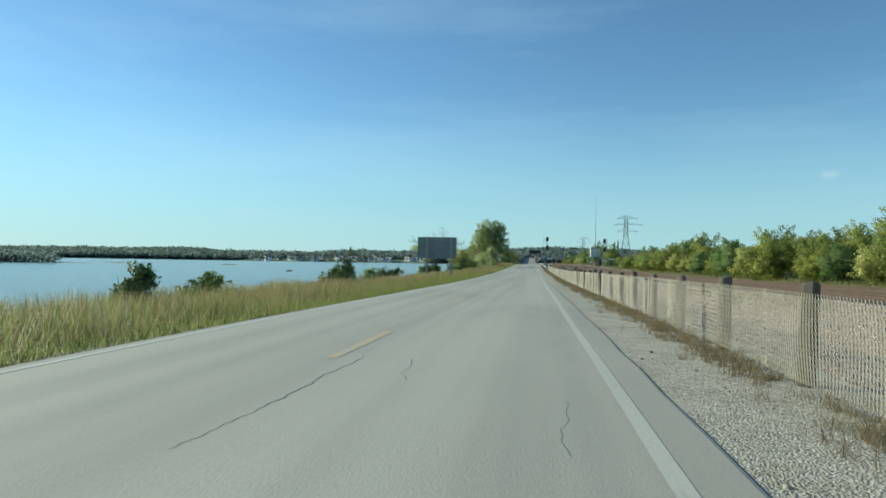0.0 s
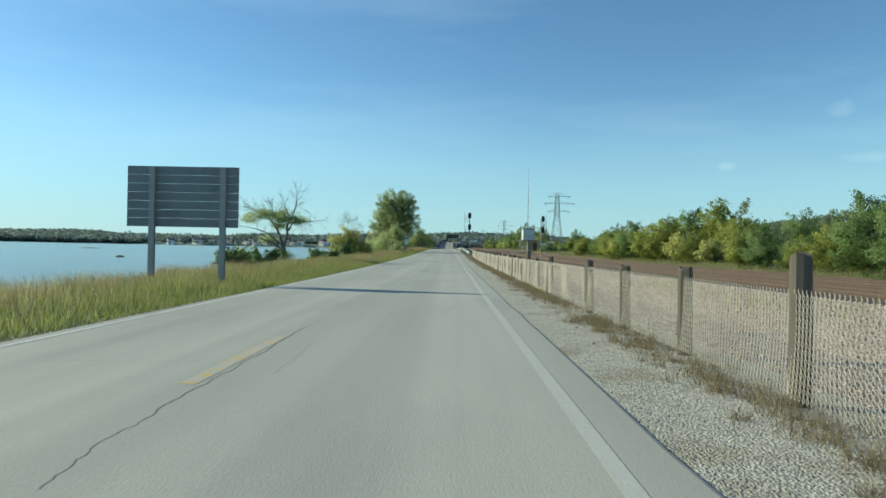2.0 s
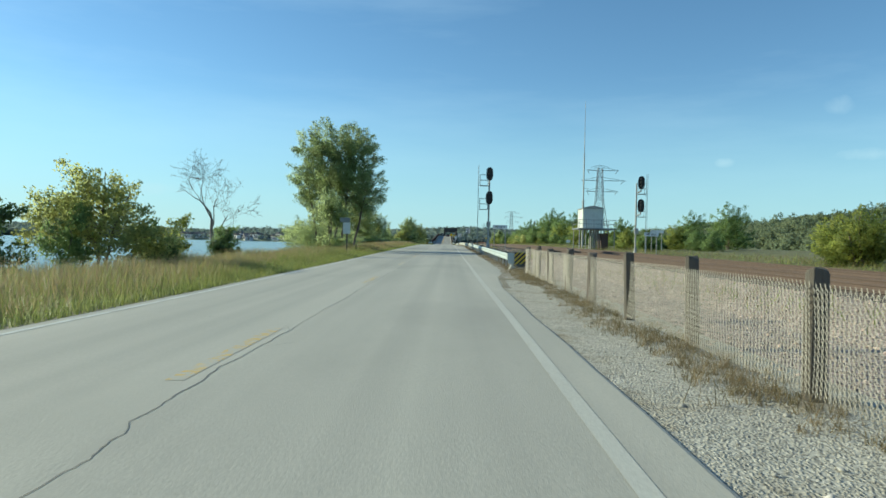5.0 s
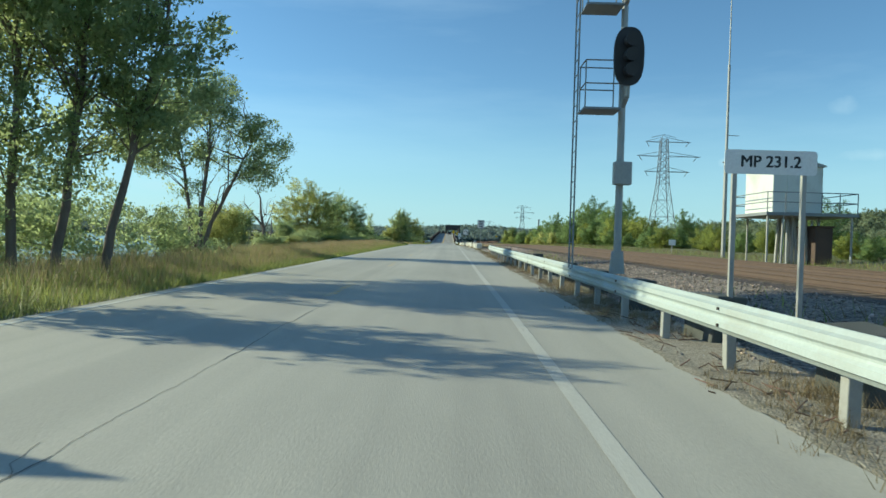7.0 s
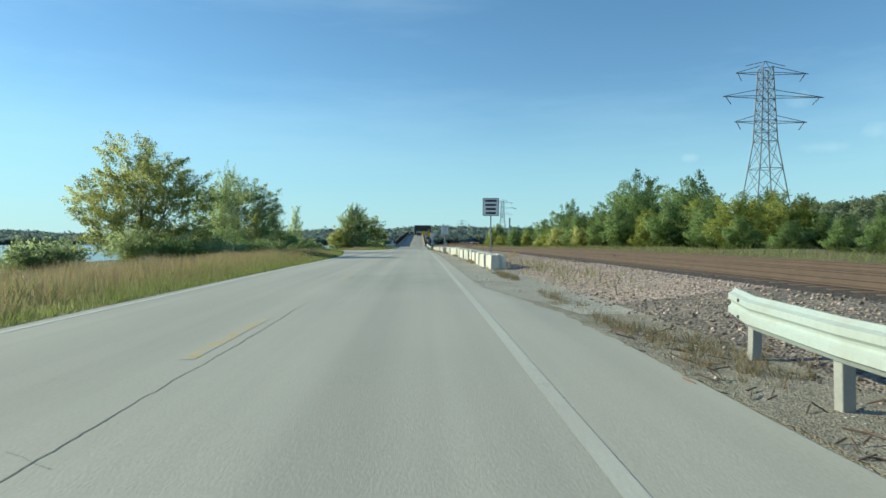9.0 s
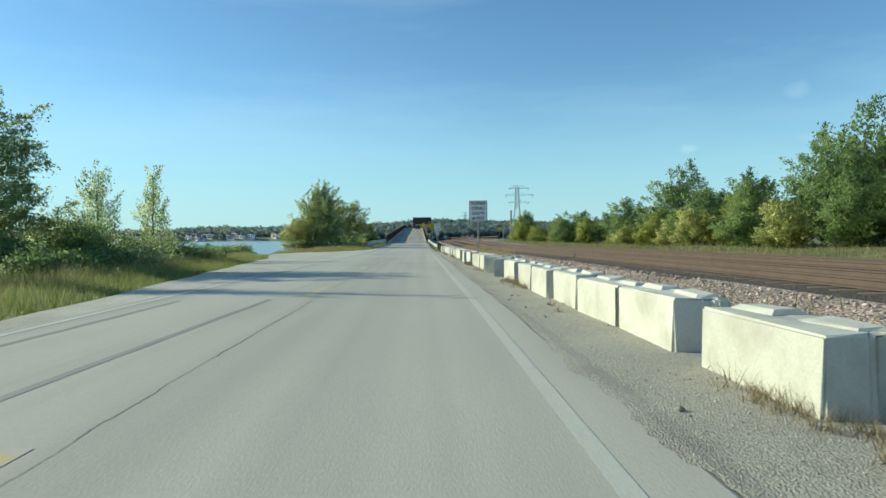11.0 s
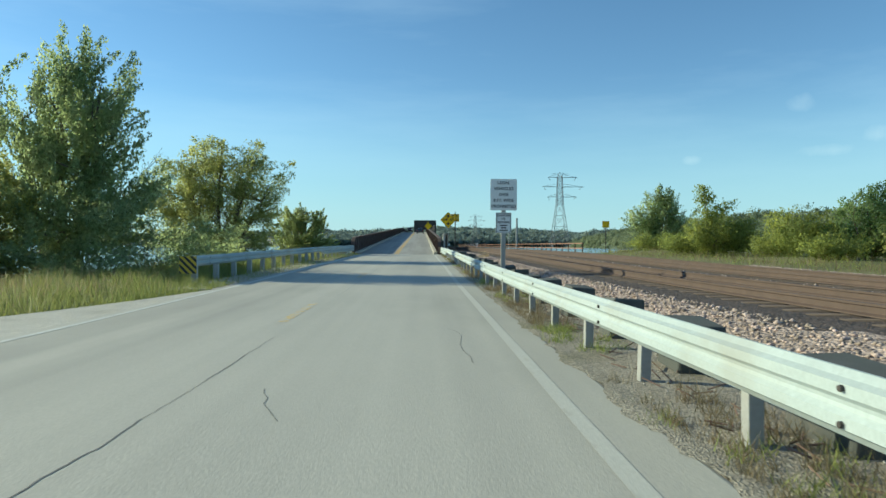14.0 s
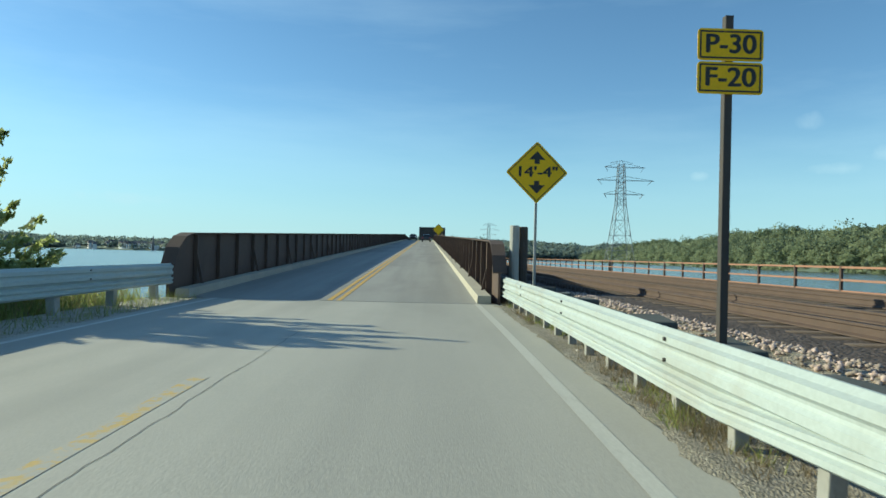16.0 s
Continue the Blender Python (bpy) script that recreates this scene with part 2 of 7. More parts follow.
M_DIRT = material("dirt_shoulder", (0.37, 0.33, 0.26), 0.95, (0.28, 0.245, 0.185), 1.1, 30, 0.8, stain=(0.22, 0.20, 0.125), stain_scale=0.7, cells=50.0, cell_tone=(0.6, 1.25))
M_TURN = material("turnout_gravel", (0.53, 0.505, 0.44), 0.95, (0.44, 0.415, 0.355), 0.7, 40, 0.6, stain=(0.36, 0.335, 0.285), stain_scale=0.45, cells=70.0, cell_tone=(0.82, 1.14))
M_RUBBLE = material("dirty_brown_rubble", (0.30, 0.245, 0.20), 0.95, (0.19, 0.155, 0.125), 1.2, 18, 1.0, stain=(0.13, 0.11, 0.085), stain_scale=0.8, cell_tone=(0.4, 1.4), cells=21.0, bump_dist=0.035)
M_SHOULDER = material("packed_grit_shoulder", (0.41, 0.385, 0.325), 0.95, (0.335, 0.31, 0.255), 0.8, 40, 0.6, stain=(0.28, 0.255, 0.205), stain_scale=0.6, cells=60.0, cell_tone=(0.76, 1.18))
M_BALLAST = material("ballast", (0.47, 0.365, 0.305), 0.95, (0.37, 0.285, 0.235), 1.2, 18, 1.0, stain=(0.31, 0.245, 0.20), stain_scale=0.3, cell_tone=(0.38, 1.45), cells=21.0, bump_dist=0.035)
M_RUSTBED = material("rusty_track_bed", (0.100, 0.074, 0.060), 0.95, (0.070, 0.053, 0.045), 1.5, 20, 0.8, stain=(0.12, 0.085, 0.065), stain_scale=0.4, cells=18.0, bump_dist=0.04)
M_SOIL = material("grassy_soil", (0.14, 0.145, 0.055), 0.95, (0.20, 0.17, 0.08), 0.6, 12, 0.9, stain=(0.075, 0.095, 0.03), stain_scale=0.2)
# ground colour lightened to carry the same painted haze as the far trees
M_HAZELAND = material("far_hazed_ground", (0.17, 0.21, 0.15), 0.95, (0.13, 0.165, 0.12), 0.02, 0.3, 0.3)
M_STONE = material("ballast_stone", (0.49, 0.395, 0.335), 0.9, (0.31, 0.24, 0.20), 6, 60, 0.2, island=0.45)
M_PEBBLE = material("pale_pebble", (0.42, 0.40, 0.36), 0.9, (0.30, 0.28, 0.245), 6, 60, 0.2, island=0.5)
M_WHITELINE = material("worn_white_line", (0.51, 0.50, 0.445), 0.75, (0.465, 0.455, 0.40), 1.2, 50, 0.1, stain=(0.46, 0.445, 0.39), stain_scale=0.7, stretch=(1, 0.3, 1), wear=(0.58, (0.435, 0.42, 0.365)))
M_YELLOW = material("worn_yellow_line", (0.56, 0.40, 0.14), 0.8, (0.50, 0.39, 0.19), 3, 30, 0.1, stain=(0.50, 0.44, 0.31), stain_scale=2.5, wear=(0.44, (0.43, 0.41, 0.35)))
M_BRIDGELINE = material("bridge_yellow_line", (0.60, 0.37, 0.06), 0.7, (0.52, 0.33, 0.08), 3, 30, 0.1, stain=(0.44, 0.36, 0.2), stain_scale=2.5)
M_CRACK = material("tar_crack", (0.15, 0.148, 0.135), 0.8, (0.22, 0.215, 0.19), 2, 30, 0.1)
M_TAR = material("faded_tar_seal", (0.25, 0.25, 0.235), 0.75, (0.30, 0.295, 0.27), 1.5, 30, 0.1)
M_BLOCK = material("cast_concrete", (0.555, 0.55, 0.485), 0.9, (0.48, 0.47, 0.41), 1.6, 40, 0.3, stain=(0.36, 0.34, 0.285), stain_scale=1.1, rand=0.10)
M_BLOCKDARK = material("dark_concrete", (0.095, 0.10, 0.09), 0.9, (0.065, 0.07, 0.063), 1.6, 40, 0.25, stain=(0.13, 0.13, 0.125), stain_scale=1.1, rand=0.15)
M_GALV = material("weathered_galvanised_steel", (0.43, 0.485, 0.475), 0.7, (0.375, 0.43, 0.42), 0.8, 30, 0.1, metal=0.05, stain=(0.35, 0.365, 0.33), stain_scale=0.9)
M_GALVPOST = material("galvanised_post", (0.40, 0.40, 0.38), 0.6, (0.32, 0.32, 0.30), 2, 30, 0.05, metal=0.3)
M_WIRE = material("galvanised_wire", (0.36, 0.335, 0.29), 0.7, (0.26, 0.24, 0.205), 3, 20, 0.0, metal=0.2)
M_WOODGREY = material("weathered_grey_wood", (0.15, 0.128, 0.105), 0.9, (0.10, 0.085, 0.07), 3, 40, 0.5, stretch=(6, 6, 0.6), rand=0.25)
M_WOODPALE = material("pale_wood_post", (0.42, 0.36, 0.27), 0.9, (0.34, 0.28, 0.20), 3, 40, 0.5, stretch=(6, 6, 0.6))
M_WOODDARK = material("creosoted_timber", (0.085, 0.075, 0.065), 0.85, (0.055, 0.048, 0.042), 3, 40, 0.5, stretch=(4, 4, 0.6))
M_WOODDEBRIS = material("dead_twigs", (0.20, 0.135, 0.10), 0.95, (0.13, 0.09, 0.07), 5, 30, 0.2, island=0.4)
M_RUST = material("rusted_steel", (0.115, 0.078, 0.06), 0.85, (0.08, 0.058, 0.048), 1.3, 25, 0.3, stain=(0.075, 0.055, 0.048), stain_scale=0.8)
M_RUSTRAIL = material("rusty_red_rail", (0.36, 0.195, 0.125), 0.8, (0.29, 0.155, 0.10), 2, 30, 0.15)
M_RAILHEAD = material("rail_steel", (0.115, 0.078, 0.060), 0.75, (0.082, 0.057, 0.046), 3, 30, 0.05, metal=0.1)
M_SLEEPER = material("old_sleeper", (0.105, 0.080, 0.064), 0.9, (0.08, 0.062, 0.052), 3, 30, 0.4, rand=0.2)
M_DARKSTEEL = material("dark_bridge_steel", (0.05, 0.045, 0.042), 0.7, (0.075, 0.06, 0.05), 1, 20, 0.1)
M_BLACK = material("matt_black_paint", (0.018, 0.018, 0.02), 0.55, (0.03, 0.03, 0.032), 3, 30, 0.05)
M_ALU = material("bare_aluminium_sign_back", (0.27, 0.285, 0.28), 0.55, (0.22, 0.235, 0.23), 1.2, 30, 0.05, metal=0.35, stain=(0.18, 0.19, 0.185), stain_scale=1.0)
M_SIGNWHITE = material("white_sign_face", (0.80, 0.80, 0.79), 0.45, (0.76, 0.76, 0.75), 2, 30, 0.02)
M_SIGNYELLOW = material("yellow_sign_face", (0.93, 0.56, 0.02), 0.6, (0.88, 0.52, 0.02), 2, 30, 0.02, wet=0.15)
M_HAZYELLOW = material("yellow_hazard_stripe", (0.52, 0.38, 0.03), 0.5, (0.45, 0.33, 0.03), 2, 30, 0.02)
M_CABIN = material("pale_cabin_paint", (0.67, 0.69, 0.65), 0.6, (0.61, 0.63, 0.59), 1, 20, 0.05, stain=(0.50, 0.50, 0.45), stain_scale=0.7)
M_TOWER = material("tower_steel", (0.26, 0.28, 0.29), 0.6, (0.21, 0.225, 0.235), 1, 10, 0.05, metal=0.3)
M_CURB = material("yellowed_curb", (0.46, 0.43, 0.35), 0.85, (0.39, 0.365, 0.30), 1.5, 30, 0.2, stain=(0.38, 0.35, 0.28), stain_scale=1.0)
M_BARK = material("bark", (0.19, 0.155, 0.125), 0.95, (0.125, 0.10, 0.08), 4, 25, 0.8, stretch=(3, 3, 0.5))
M_DEADWOOD = material("dead_wood", (0.20, 0.175, 0.15), 0.95, (0.14, 0.12, 0.10), 4, 25, 0.6, stretch=(3, 3, 0.5))
M_LEAF = leaf_material("tree_leaves", (0.42, 0.485, 0.235), (0.335, 0.41, 0.19), 0.8, 0.22)
M_LEAFYEL = leaf_material("yellowing_leaves", (0.49, 0.50, 0.19), (0.40, 0.44, 0.165), 0.8, 0.2)
M_LEAFBUSH = leaf_material("bush_leaves", (0.33, 0.36, 0.09), (0.25, 0.31, 0.08), 0.65, 0.3)
M_LEAFDARK = leaf_material("dark_leaves", (0.235, 0.32, 0.12), (0.18, 0.26, 0.095), 0.68, 0.25)
M_LEAFPALE = leaf_material("willow_leaves", (0.46, 0.50, 0.215), (0.37, 0.43, 0.175), 0.8, 0.2)
M_VINE = leaf_material("vine_leaves", (0.12, 0.18, 0.065), (0.075, 0.125, 0.05), 0.5)
M_GRASS = leaf_material("tall_grass", (0.33, 0.36, 0.11), (0.235, 0.295, 0.08), 0.5, 0.35, 0.35)
M_DRYGRASS = leaf_material("dry_grass", (0.46, 0.36, 0.20), (0.37, 0.29, 0.155), 0.45, 0.3, 0.5)
M_WEED = leaf_material("brown_weeds", (0.27, 0.215, 0.125), (0.19, 0.165, 0.085), 0.4, 0.35, 0.8)
M_LEFTLINE = material("clear_white_line", (0.62, 0.62, 0.57), 0.7, (0.55, 0.55, 0.50), 3, 50, 0.1, stain=(0.45, 0.44, 0.40), stain_scale=2.0)
# pale blue haze is mixed into the far leaf colour, faintly into the bank's
M_HAZETREE = leaf_material("far_tree_hazed_foliage", (0.235, 0.295, 0.27), (0.20, 0.26, 0.235), 0.6, 0.10, 0.012, True)
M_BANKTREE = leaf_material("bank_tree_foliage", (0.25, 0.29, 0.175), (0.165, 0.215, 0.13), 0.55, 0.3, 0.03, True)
M_CARPAINT = material("dark_car_paint", (0.05, 0.055, 0.06), 0.25, (0.045, 0.05, 0.055), 1, 10, 0.0, wet=0.6)
M_RUBBER = material("tyre_rubber", (0.02, 0.02, 0.02), 0.85, (0.028, 0.028, 0.028), 5, 30, 0.1)
M_CARGLASS = material("tinted_car_glass", (0.015, 0.018, 0.02), 0.08, (0.015, 0.018, 0.02), 1, 10, 0.0, wet=0.8)
M_TAILRED = material("red_lamp_plastic", (0.35, 0.02, 0.015), 0.3, (0.3, 0.02, 0.015), 2, 10, 0.0)
M_HOUSE = material("far_house_wall", (0.88, 0.87, 0.84), 0.8, (0.78, 0.76, 0.72), 0.1, 2, 0.0, rand=0.25)
M_ROOF = material("far_house_roof", (0.16, 0.15, 0.15), 0.85, (0.12, 0.11, 0.11), 0.1, 2, 0.0, rand=0.3)
M_DARKGLASS = material("dark_window_glass", (0.03, 0.035, 0.04), 0.15, (0.03, 0.035, 0.04), 1, 5, 0.0)
M_MINT = material("mint_plastic", (0.25, 0.62, 0.42), 0.5, (0.22, 0.55, 0.38), 3, 20, 0.0)
M_ORANGE = material("orange_plastic", (0.75, 0.20, 0.03), 0.5, (0.7, 0.18, 0.03), 3, 20, 0.0)

# river: dark water with wind ripples at two sizes
M_WATER = bpy.data.materials.new("river_water")
M_WATER.use_nodes = True
_N, _L = M_WATER.node_tree.nodes, M_WATER.node_tree.links
_b = _N["Principled BSDF"]
_b.inputs["Base Color"].default_value = (0.075, 0.10, 0.10, 1)
_b.inputs["Roughness"].default_value = 0.16
_g = _N.new("ShaderNodeNewGeometry")
_n1, _n2, _add = _N.new("ShaderNodeTexNoise"), _N.new("ShaderNodeTexNoise"), _N.new("ShaderNodeMath")
_n1.inputs["Scale"].default_value, _n2.inputs["Scale"].default_value = 0.5, 3.0
_n1.inputs["Detail"].default_value = 5
_add.operation = "ADD"
_bp = _N.new("ShaderNodeBump")
_bp.inputs["Strength"].default_value, _bp.inputs["Distance"].default_value = 0.5, 0.10
for _n in (_n1, _n2):
    _L.new(_g.outputs["Position"], _n.inputs["Vector"])
_L.new(_n1.outputs["Fac"], _add.inputs[0])
_L.new(_n2.outputs["Fac"], _add.inputs[1])
_L.new(_add.outputs[0], _bp.inputs["Height"])
_L.new(_bp.outputs[0], _b.inputs["Normal"])


# ---- land, river, road ----
WATER_Z = -1.5
TRACK_Y = (-400, -60, 20, 130, 245, 286, 330, 420, 700)
TRACK_X = (17.0, 12.4, 11.2, 9.4, 7.3, 6.3, 5.7, 5.3, 5.2)
SHORE_Y = (-400, -30, 40, 60, 110, 125, 158, 166, 178, 200, 240, 250, 262, 284, 290, 304, 312, 326, 334)
SHORE_X = (-16, -14, -13, -17, -15, -17, -16, -20, -21, -27, -24, -18, -16, -17, -22, -17, -14, -11, -9)
ROAD_Y = (-400, 95, 99, 104, 108, 172, 178, 326)
ROAD_R = (1.47, 1.47, 1.66, 2.2, 2.35, 2.35, 1.5, 1.5)
GRADE, RAMP0, CREST = 0.034, 326.0, 480.0


def track_x(y):
    return np.interp(y, TRACK_Y, TRACK_X)


def far_shore(x):
    return 1880 + 0.12 * np.abs(x + 280) + 40 * np.sin(x * 0.0043)


def hill(x, y):
    """Height of the wooded banks beyond the river."""
    n = 11 * np.sin(x * 0.0033 + 1.3) + 7 * np.sin(x * 0.008 + 0.4) + 4 * np.sin(x * 0.017 + y * 0.003)
    front = far_shore(x)
    back = np.clip((y - front) / 420, 0, 1)
    high = np.interp(x, (-3500, -1280, -640, -210, 140, 570, 2100), (27, 27, 27, 34, 42, 37, 42))
    h = (high + n * 0.45) * back ** 0.7 + np.where(y > front, 1.0, WATER_Z - 3)
    rf = 270 + 0.10 * np.abs(y - 800)
    rb = np.clip((x - rf) / 130, 0, 1)
    right = (31 + 5 * np.sin(y * 0.012) + 3 * np.sin(y * 0.031)) * rb ** 0.7 + np.where((x > rf) & (y > 420), 1.0, WATER_Z - 3)
    right = np.where(y > 420, WATER_Z - 3 + (right - WATER_Z + 3) * np.clip((y - 520) / 170, 0, 1), WATER_Z - 3)
    return np.maximum(h, right)


def land(x, y):
    """Ground height near the road and on the far banks."""
    shore = np.interp(y, SHORE_Y, SHORE_X)
    tx = track_x(y)
    z = np.zeros_like(x) - 0.022
    z = np.where(x < -5.4, -0.05 - 0.02 * (-5.4 - x), z)
    bank = np.clip((shore + 2.5 - x) / 5.0, 0, 1)
    z = np.where(x < shore + 2.5, z - bank * 3.2, z)
    left_of = np.maximum(tx - 6.4, np.minimum(3.6, tx - 3.4))
    up = np.clip((x - left_of) / (tx - 2.4 - left_of), 0, 1)
    z = np.where(x > 2.6, -0.022 + 0.30 * up, np.where((x > 1.2) & (y > 93), -0.012, z))
    off = np.clip((x - (tx + 7.0)) / 3.0, 0, 1)
    z = np.where(x > tx + 7.0, 0.28 + 0.25 * off, z)
    z = z + np.where(x > tx + 9, 0.12 * np.sin(x * 0.5) * np.sin(y * 0.37), 0)
    tip = 327 - 11 * np.clip((x - 12.2) / 1.5, 0, 1) + 8 * np.clip((x - 15.5) / 2.0, 0, 1)
    end = np.clip((y - tip) / 4.0, 0, 1)
    z = z * (1 - end) + (WATER_Z - 3) * end
    east = np.clip((x - 150) / 40, 0, 1)
    z = z * (1 - east) + (WATER_Z - 3) * east * (y > -5000)
    return np.maximum(z, np.where((y > 380) | (x < -60), hill(x, y), -99))


def sheet(xs, ys, func):
    gx, gy = np.meshgrid(xs, ys)
    v = np.stack([gx, gy, func(gx, gy)], -1).reshape(-1, 3)
    nx = len(xs)
    i = (np.arange(len(ys) - 1)[:, None] * nx + np.arange(nx - 1)[None]).ravel()
    return v, np.stack([i, i + 1, i + nx + 1, i + nx], -1)


gxs = np.concatenate([np.linspace(-4500, -700, 22), np.linspace(-660, -60, 26), np.arange(-55, -28, 3.0), np.arange(-27, 30, 0.6), np.arange(30, 60, 4.0), np.linspace(64, 700, 40), np.linspace(760, 4500, 20)])
gys = np.concatenate([np.linspace(-3000, -120, 16), np.arange(-100, -20, 4.0), np.arange(-20, 336, 1.5), np.linspace(340, 700, 30), np.linspace(712, 2500, 84), np.linspace(2600, 4800, 9)])
gv, gf = sheet(gxs, gys, land)
ground_me = arrays("ground", gv, gf, True)
for m_ in (M_SOIL, M_GRAVEL, M_BALLAST, M_RUSTBED, M_HAZELAND, M_DIRT, M_SHOULDER, M_RUBBLE):
    ground_me.materials.append(m_)
fc = gv[gf].mean(1)
ftx = track_x(fc[:, 1])
slot = np.zeros(len(gf), np.int32)
slot[(fc[:, 0] > 0.5) & (fc[:, 0] < 3.4) & (fc[:, 1] < 335)] = 1
slot[(fc[:, 0] >= 3.4) & (fc[:, 0] < ftx + 7.3) & (fc[:, 1] < 335)] = 2
slot[(fc[:, 0] > ftx - 2.1) & (fc[:, 0] < ftx + 6.4) & (fc[:, 1] < 335)] = 3
slot[(fc[:, 1] > 380) | (fc[:, 0] < -60) | (fc[:, 0] > 150)] = 4
slot[(slot == 1) & ((fc[:, 1] > 266) | ((fc[:, 1] > 98) & (fc[:, 1] < 172)))] = 5
slot[(slot == 2) & (fc[:, 0] < ftx - 2.0) & (fc[:, 1] > 116) & (fc[:, 1] < 174)] = 7
slot[(slot == 1) & (fc[:, 1] > 174) & (fc[:, 1] <= 266)] = 6
slot[(fc[:, 0] > -6.0) & (fc[:, 0] < -5.2) & (fc[:, 1] < 330)] = 5
ground_me.polygons.foreach_set("material_index", slot)
ground = new("ground", ground_me)
tagged(ground, "grassy causeway with gravel shoulder and ballast", "ground", kind="structure")

bm = bmesh.new()
v = [bm.verts.new((x, y, WATER_Z)) for x, y in ((-4500, -3000), (4500, -3000), (4500, 4800), (-4500, 4800))]
bm.faces.new(v)
tagged(part("water", bm, M_WATER), "wide calm blue river with light ripples", "water", kind="structure")

# the road slab, with the widened apron by the first crash rail
ry = sorted({*np.arange(-400, -40, 20.0), *np.arange(-40, 326, 1.5), *ROAD_Y})
bm = bmesh.new()
rings = []
for y in ry:
    r = lerp(y, ROAD_Y, ROAD_R) + 0.02 * math.sin(y * 0.9) * math.sin(y * 0.23) + 0.015 * math.sin(y * 2.3)
    rings.append([bm.verts.new(p) for p in ((-5.45, y, -0.16), (-5.45, y, -0.008), (-5.42, y, 0), (r - 0.03, y, 0), (r, y, -0.008), (r, y, -0.16))])
for a, b in zip(rings, rings[1:]):
    for j in range(5):
        bm.faces.new((a[j], a[j + 1], b[j + 1], b[j]))
road = tagged(part("road", bm, M_CONC), "worn pale concrete two-lane road", "road", kind="structure")

# gravel turnout on the river side
bm = bmesh.new()
outline = [(-5.45, 205), (-6.4, 216), (-8.3, 232), (-10.2, 248), (-12.4, 257), (-13.3, 263), (-12.2, 268.5), (-8.6, 272), (-6.6, 279), (-5.45, 284)]
turn_y = np.arange(205.0, 284.1, 1.0)
turn_x = np.interp(turn_y, [q[1] for q in outline], [q[0] for q in outline])
cols = [[bm.verts.new((-5.45 + (x + 5.45) * q / 4 + (0.06 * math.sin(y * 0.9) if q == 4 and x < -5.6 else 0), y, -0.25 if q == 5 else -0.012)) for q in range(5)] for x, y in zip(turn_x, turn_y)]
for a, b in zip(cols, cols[1:]):
    for q in range(4):
        bm.faces.new((a[q], a[q + 1], b[q + 1], b[q]))
tagged(part("pavement", bm, M_TURN), "pale compacted gravel turnout beside the road", "turnout", kind="structure")
bm = bmesh.new()
sweep(bm, [(-0.85, -0.2), (0.72, -0.2), (0.72, -0.012), (-0.55, -0.018)], [(-6.18, y, 0) for y in np.arange(284.0, 326.1, 1.5)])
tagged(part("pavement", bm, M_GRAVEL), "pale gravel strip beneath the guardrail", "shoulder", kind="structure")


def strip(bm, pts, w, z):
    """A flat painted band along points of the road."""
    vs = []
    for i, (x, y) in enumerate(pts):
        d = Vector(pts[min(i + 1, len(pts) - 1)]) - Vector(pts[max(i - 1, 0)])
        n = Vector((d.y, -d.x)).normalized() * w / 2
        vs.append((bm.verts.new((x - n.x, y - n.y, z)), bm.verts.new((x + n.x, y + n.y, z))))
    for a, b in zip(vs, vs[1:]):
        bm.faces.new((a[0], a[1], b[1], b[0]))


for x_, lab in ((1.02, "worn white edge line along the road"), (-5.2, "thin white edge line beside the grass")):
    bm = bmesh.new()
    strip(bm, [(x_ + 0.012 * math.sin(y * 0.3), y) for y in np.arange(-100, 326.1, 1.5)], 0.13 if x_ > 0 else 0.10, 0.004)
    tagged(part("edge_line", bm, M_WHITELINE if x_ > 0 else M_LEFTLINE), lab, "road marking", kind="structure")
bm = bmesh.new()
strip(bm, [(-2.25, -1.6), (-2.25, 0), (-2.25, 1.6)], 0.16, 0.003)
dash = tagged(part("centre_dash", bm, M_YELLOW), "worn yellow centre dash on concrete", "road marking", "centre dashes", "structure")
dash.location = (0, 24.7 - 12.09 * 12, 0)
for k in range(-11, 25):
    copy_thing(dash, pose(0.01 * math.sin(k), 24.7 + 12.09 * k, 0))

rng = np.random.default_rng(5)
# grit and dirt washed over the edge of the slab in a ragged fringe
for y0, y1, mat_, lab in ((95, 174, M_DIRT, "brown dirt spilled over the road edge"), (174, 266, M_SHOULDER, "grey grit spilled over the road edge"), (266, 325.5, M_DIRT, "dark dirt spilled over the road edge")):
    bm = bmesh.new()
    run, creep = [], 0.0
    for y in np.arange(y0, y1 + 0.01, 0.08):
        creep = 0.8 * creep + rng.normal(0, 0.022)
        r = lerp(y, ROAD_Y, ROAD_R)
        lap = max(-0.04, 0.035 + creep + 0.035 * math.sin(y * 0.37))
        run.append([bm.verts.new(p) for p in ((r - lap, y, 0.0025), (r + 0.03, y, 0.004), (r + 0.20, y, -0.013))])
    for a, b in zip(run, run[1:]):
        for j in (0, 1):
            bm.faces.new((a[j], a[j + 1], b[j + 1], b[j]))
    tagged(part("edge_dirt", bm, mat_), lab, "dirt", kind="stuff")


def wander(x0, y0, x1, y1, step, amp):
    n = max(3, int(math.hypot(x1 - x0, y1 - y0) / step))
    off = np.cumsum(rng.normal(0, amp, n))
    off -= np.linspace(off[0], off[-1], n)
    px, py = (y1 - y0), -(x1 - x0)
    k = math.hypot(px, py)
    return [(x0 + (x1 - x0) * i / (n - 1) + px / k * off[i], y0 + (y1 - y0) * i / (n - 1) + py / k * off[i]) for i in range(n)]


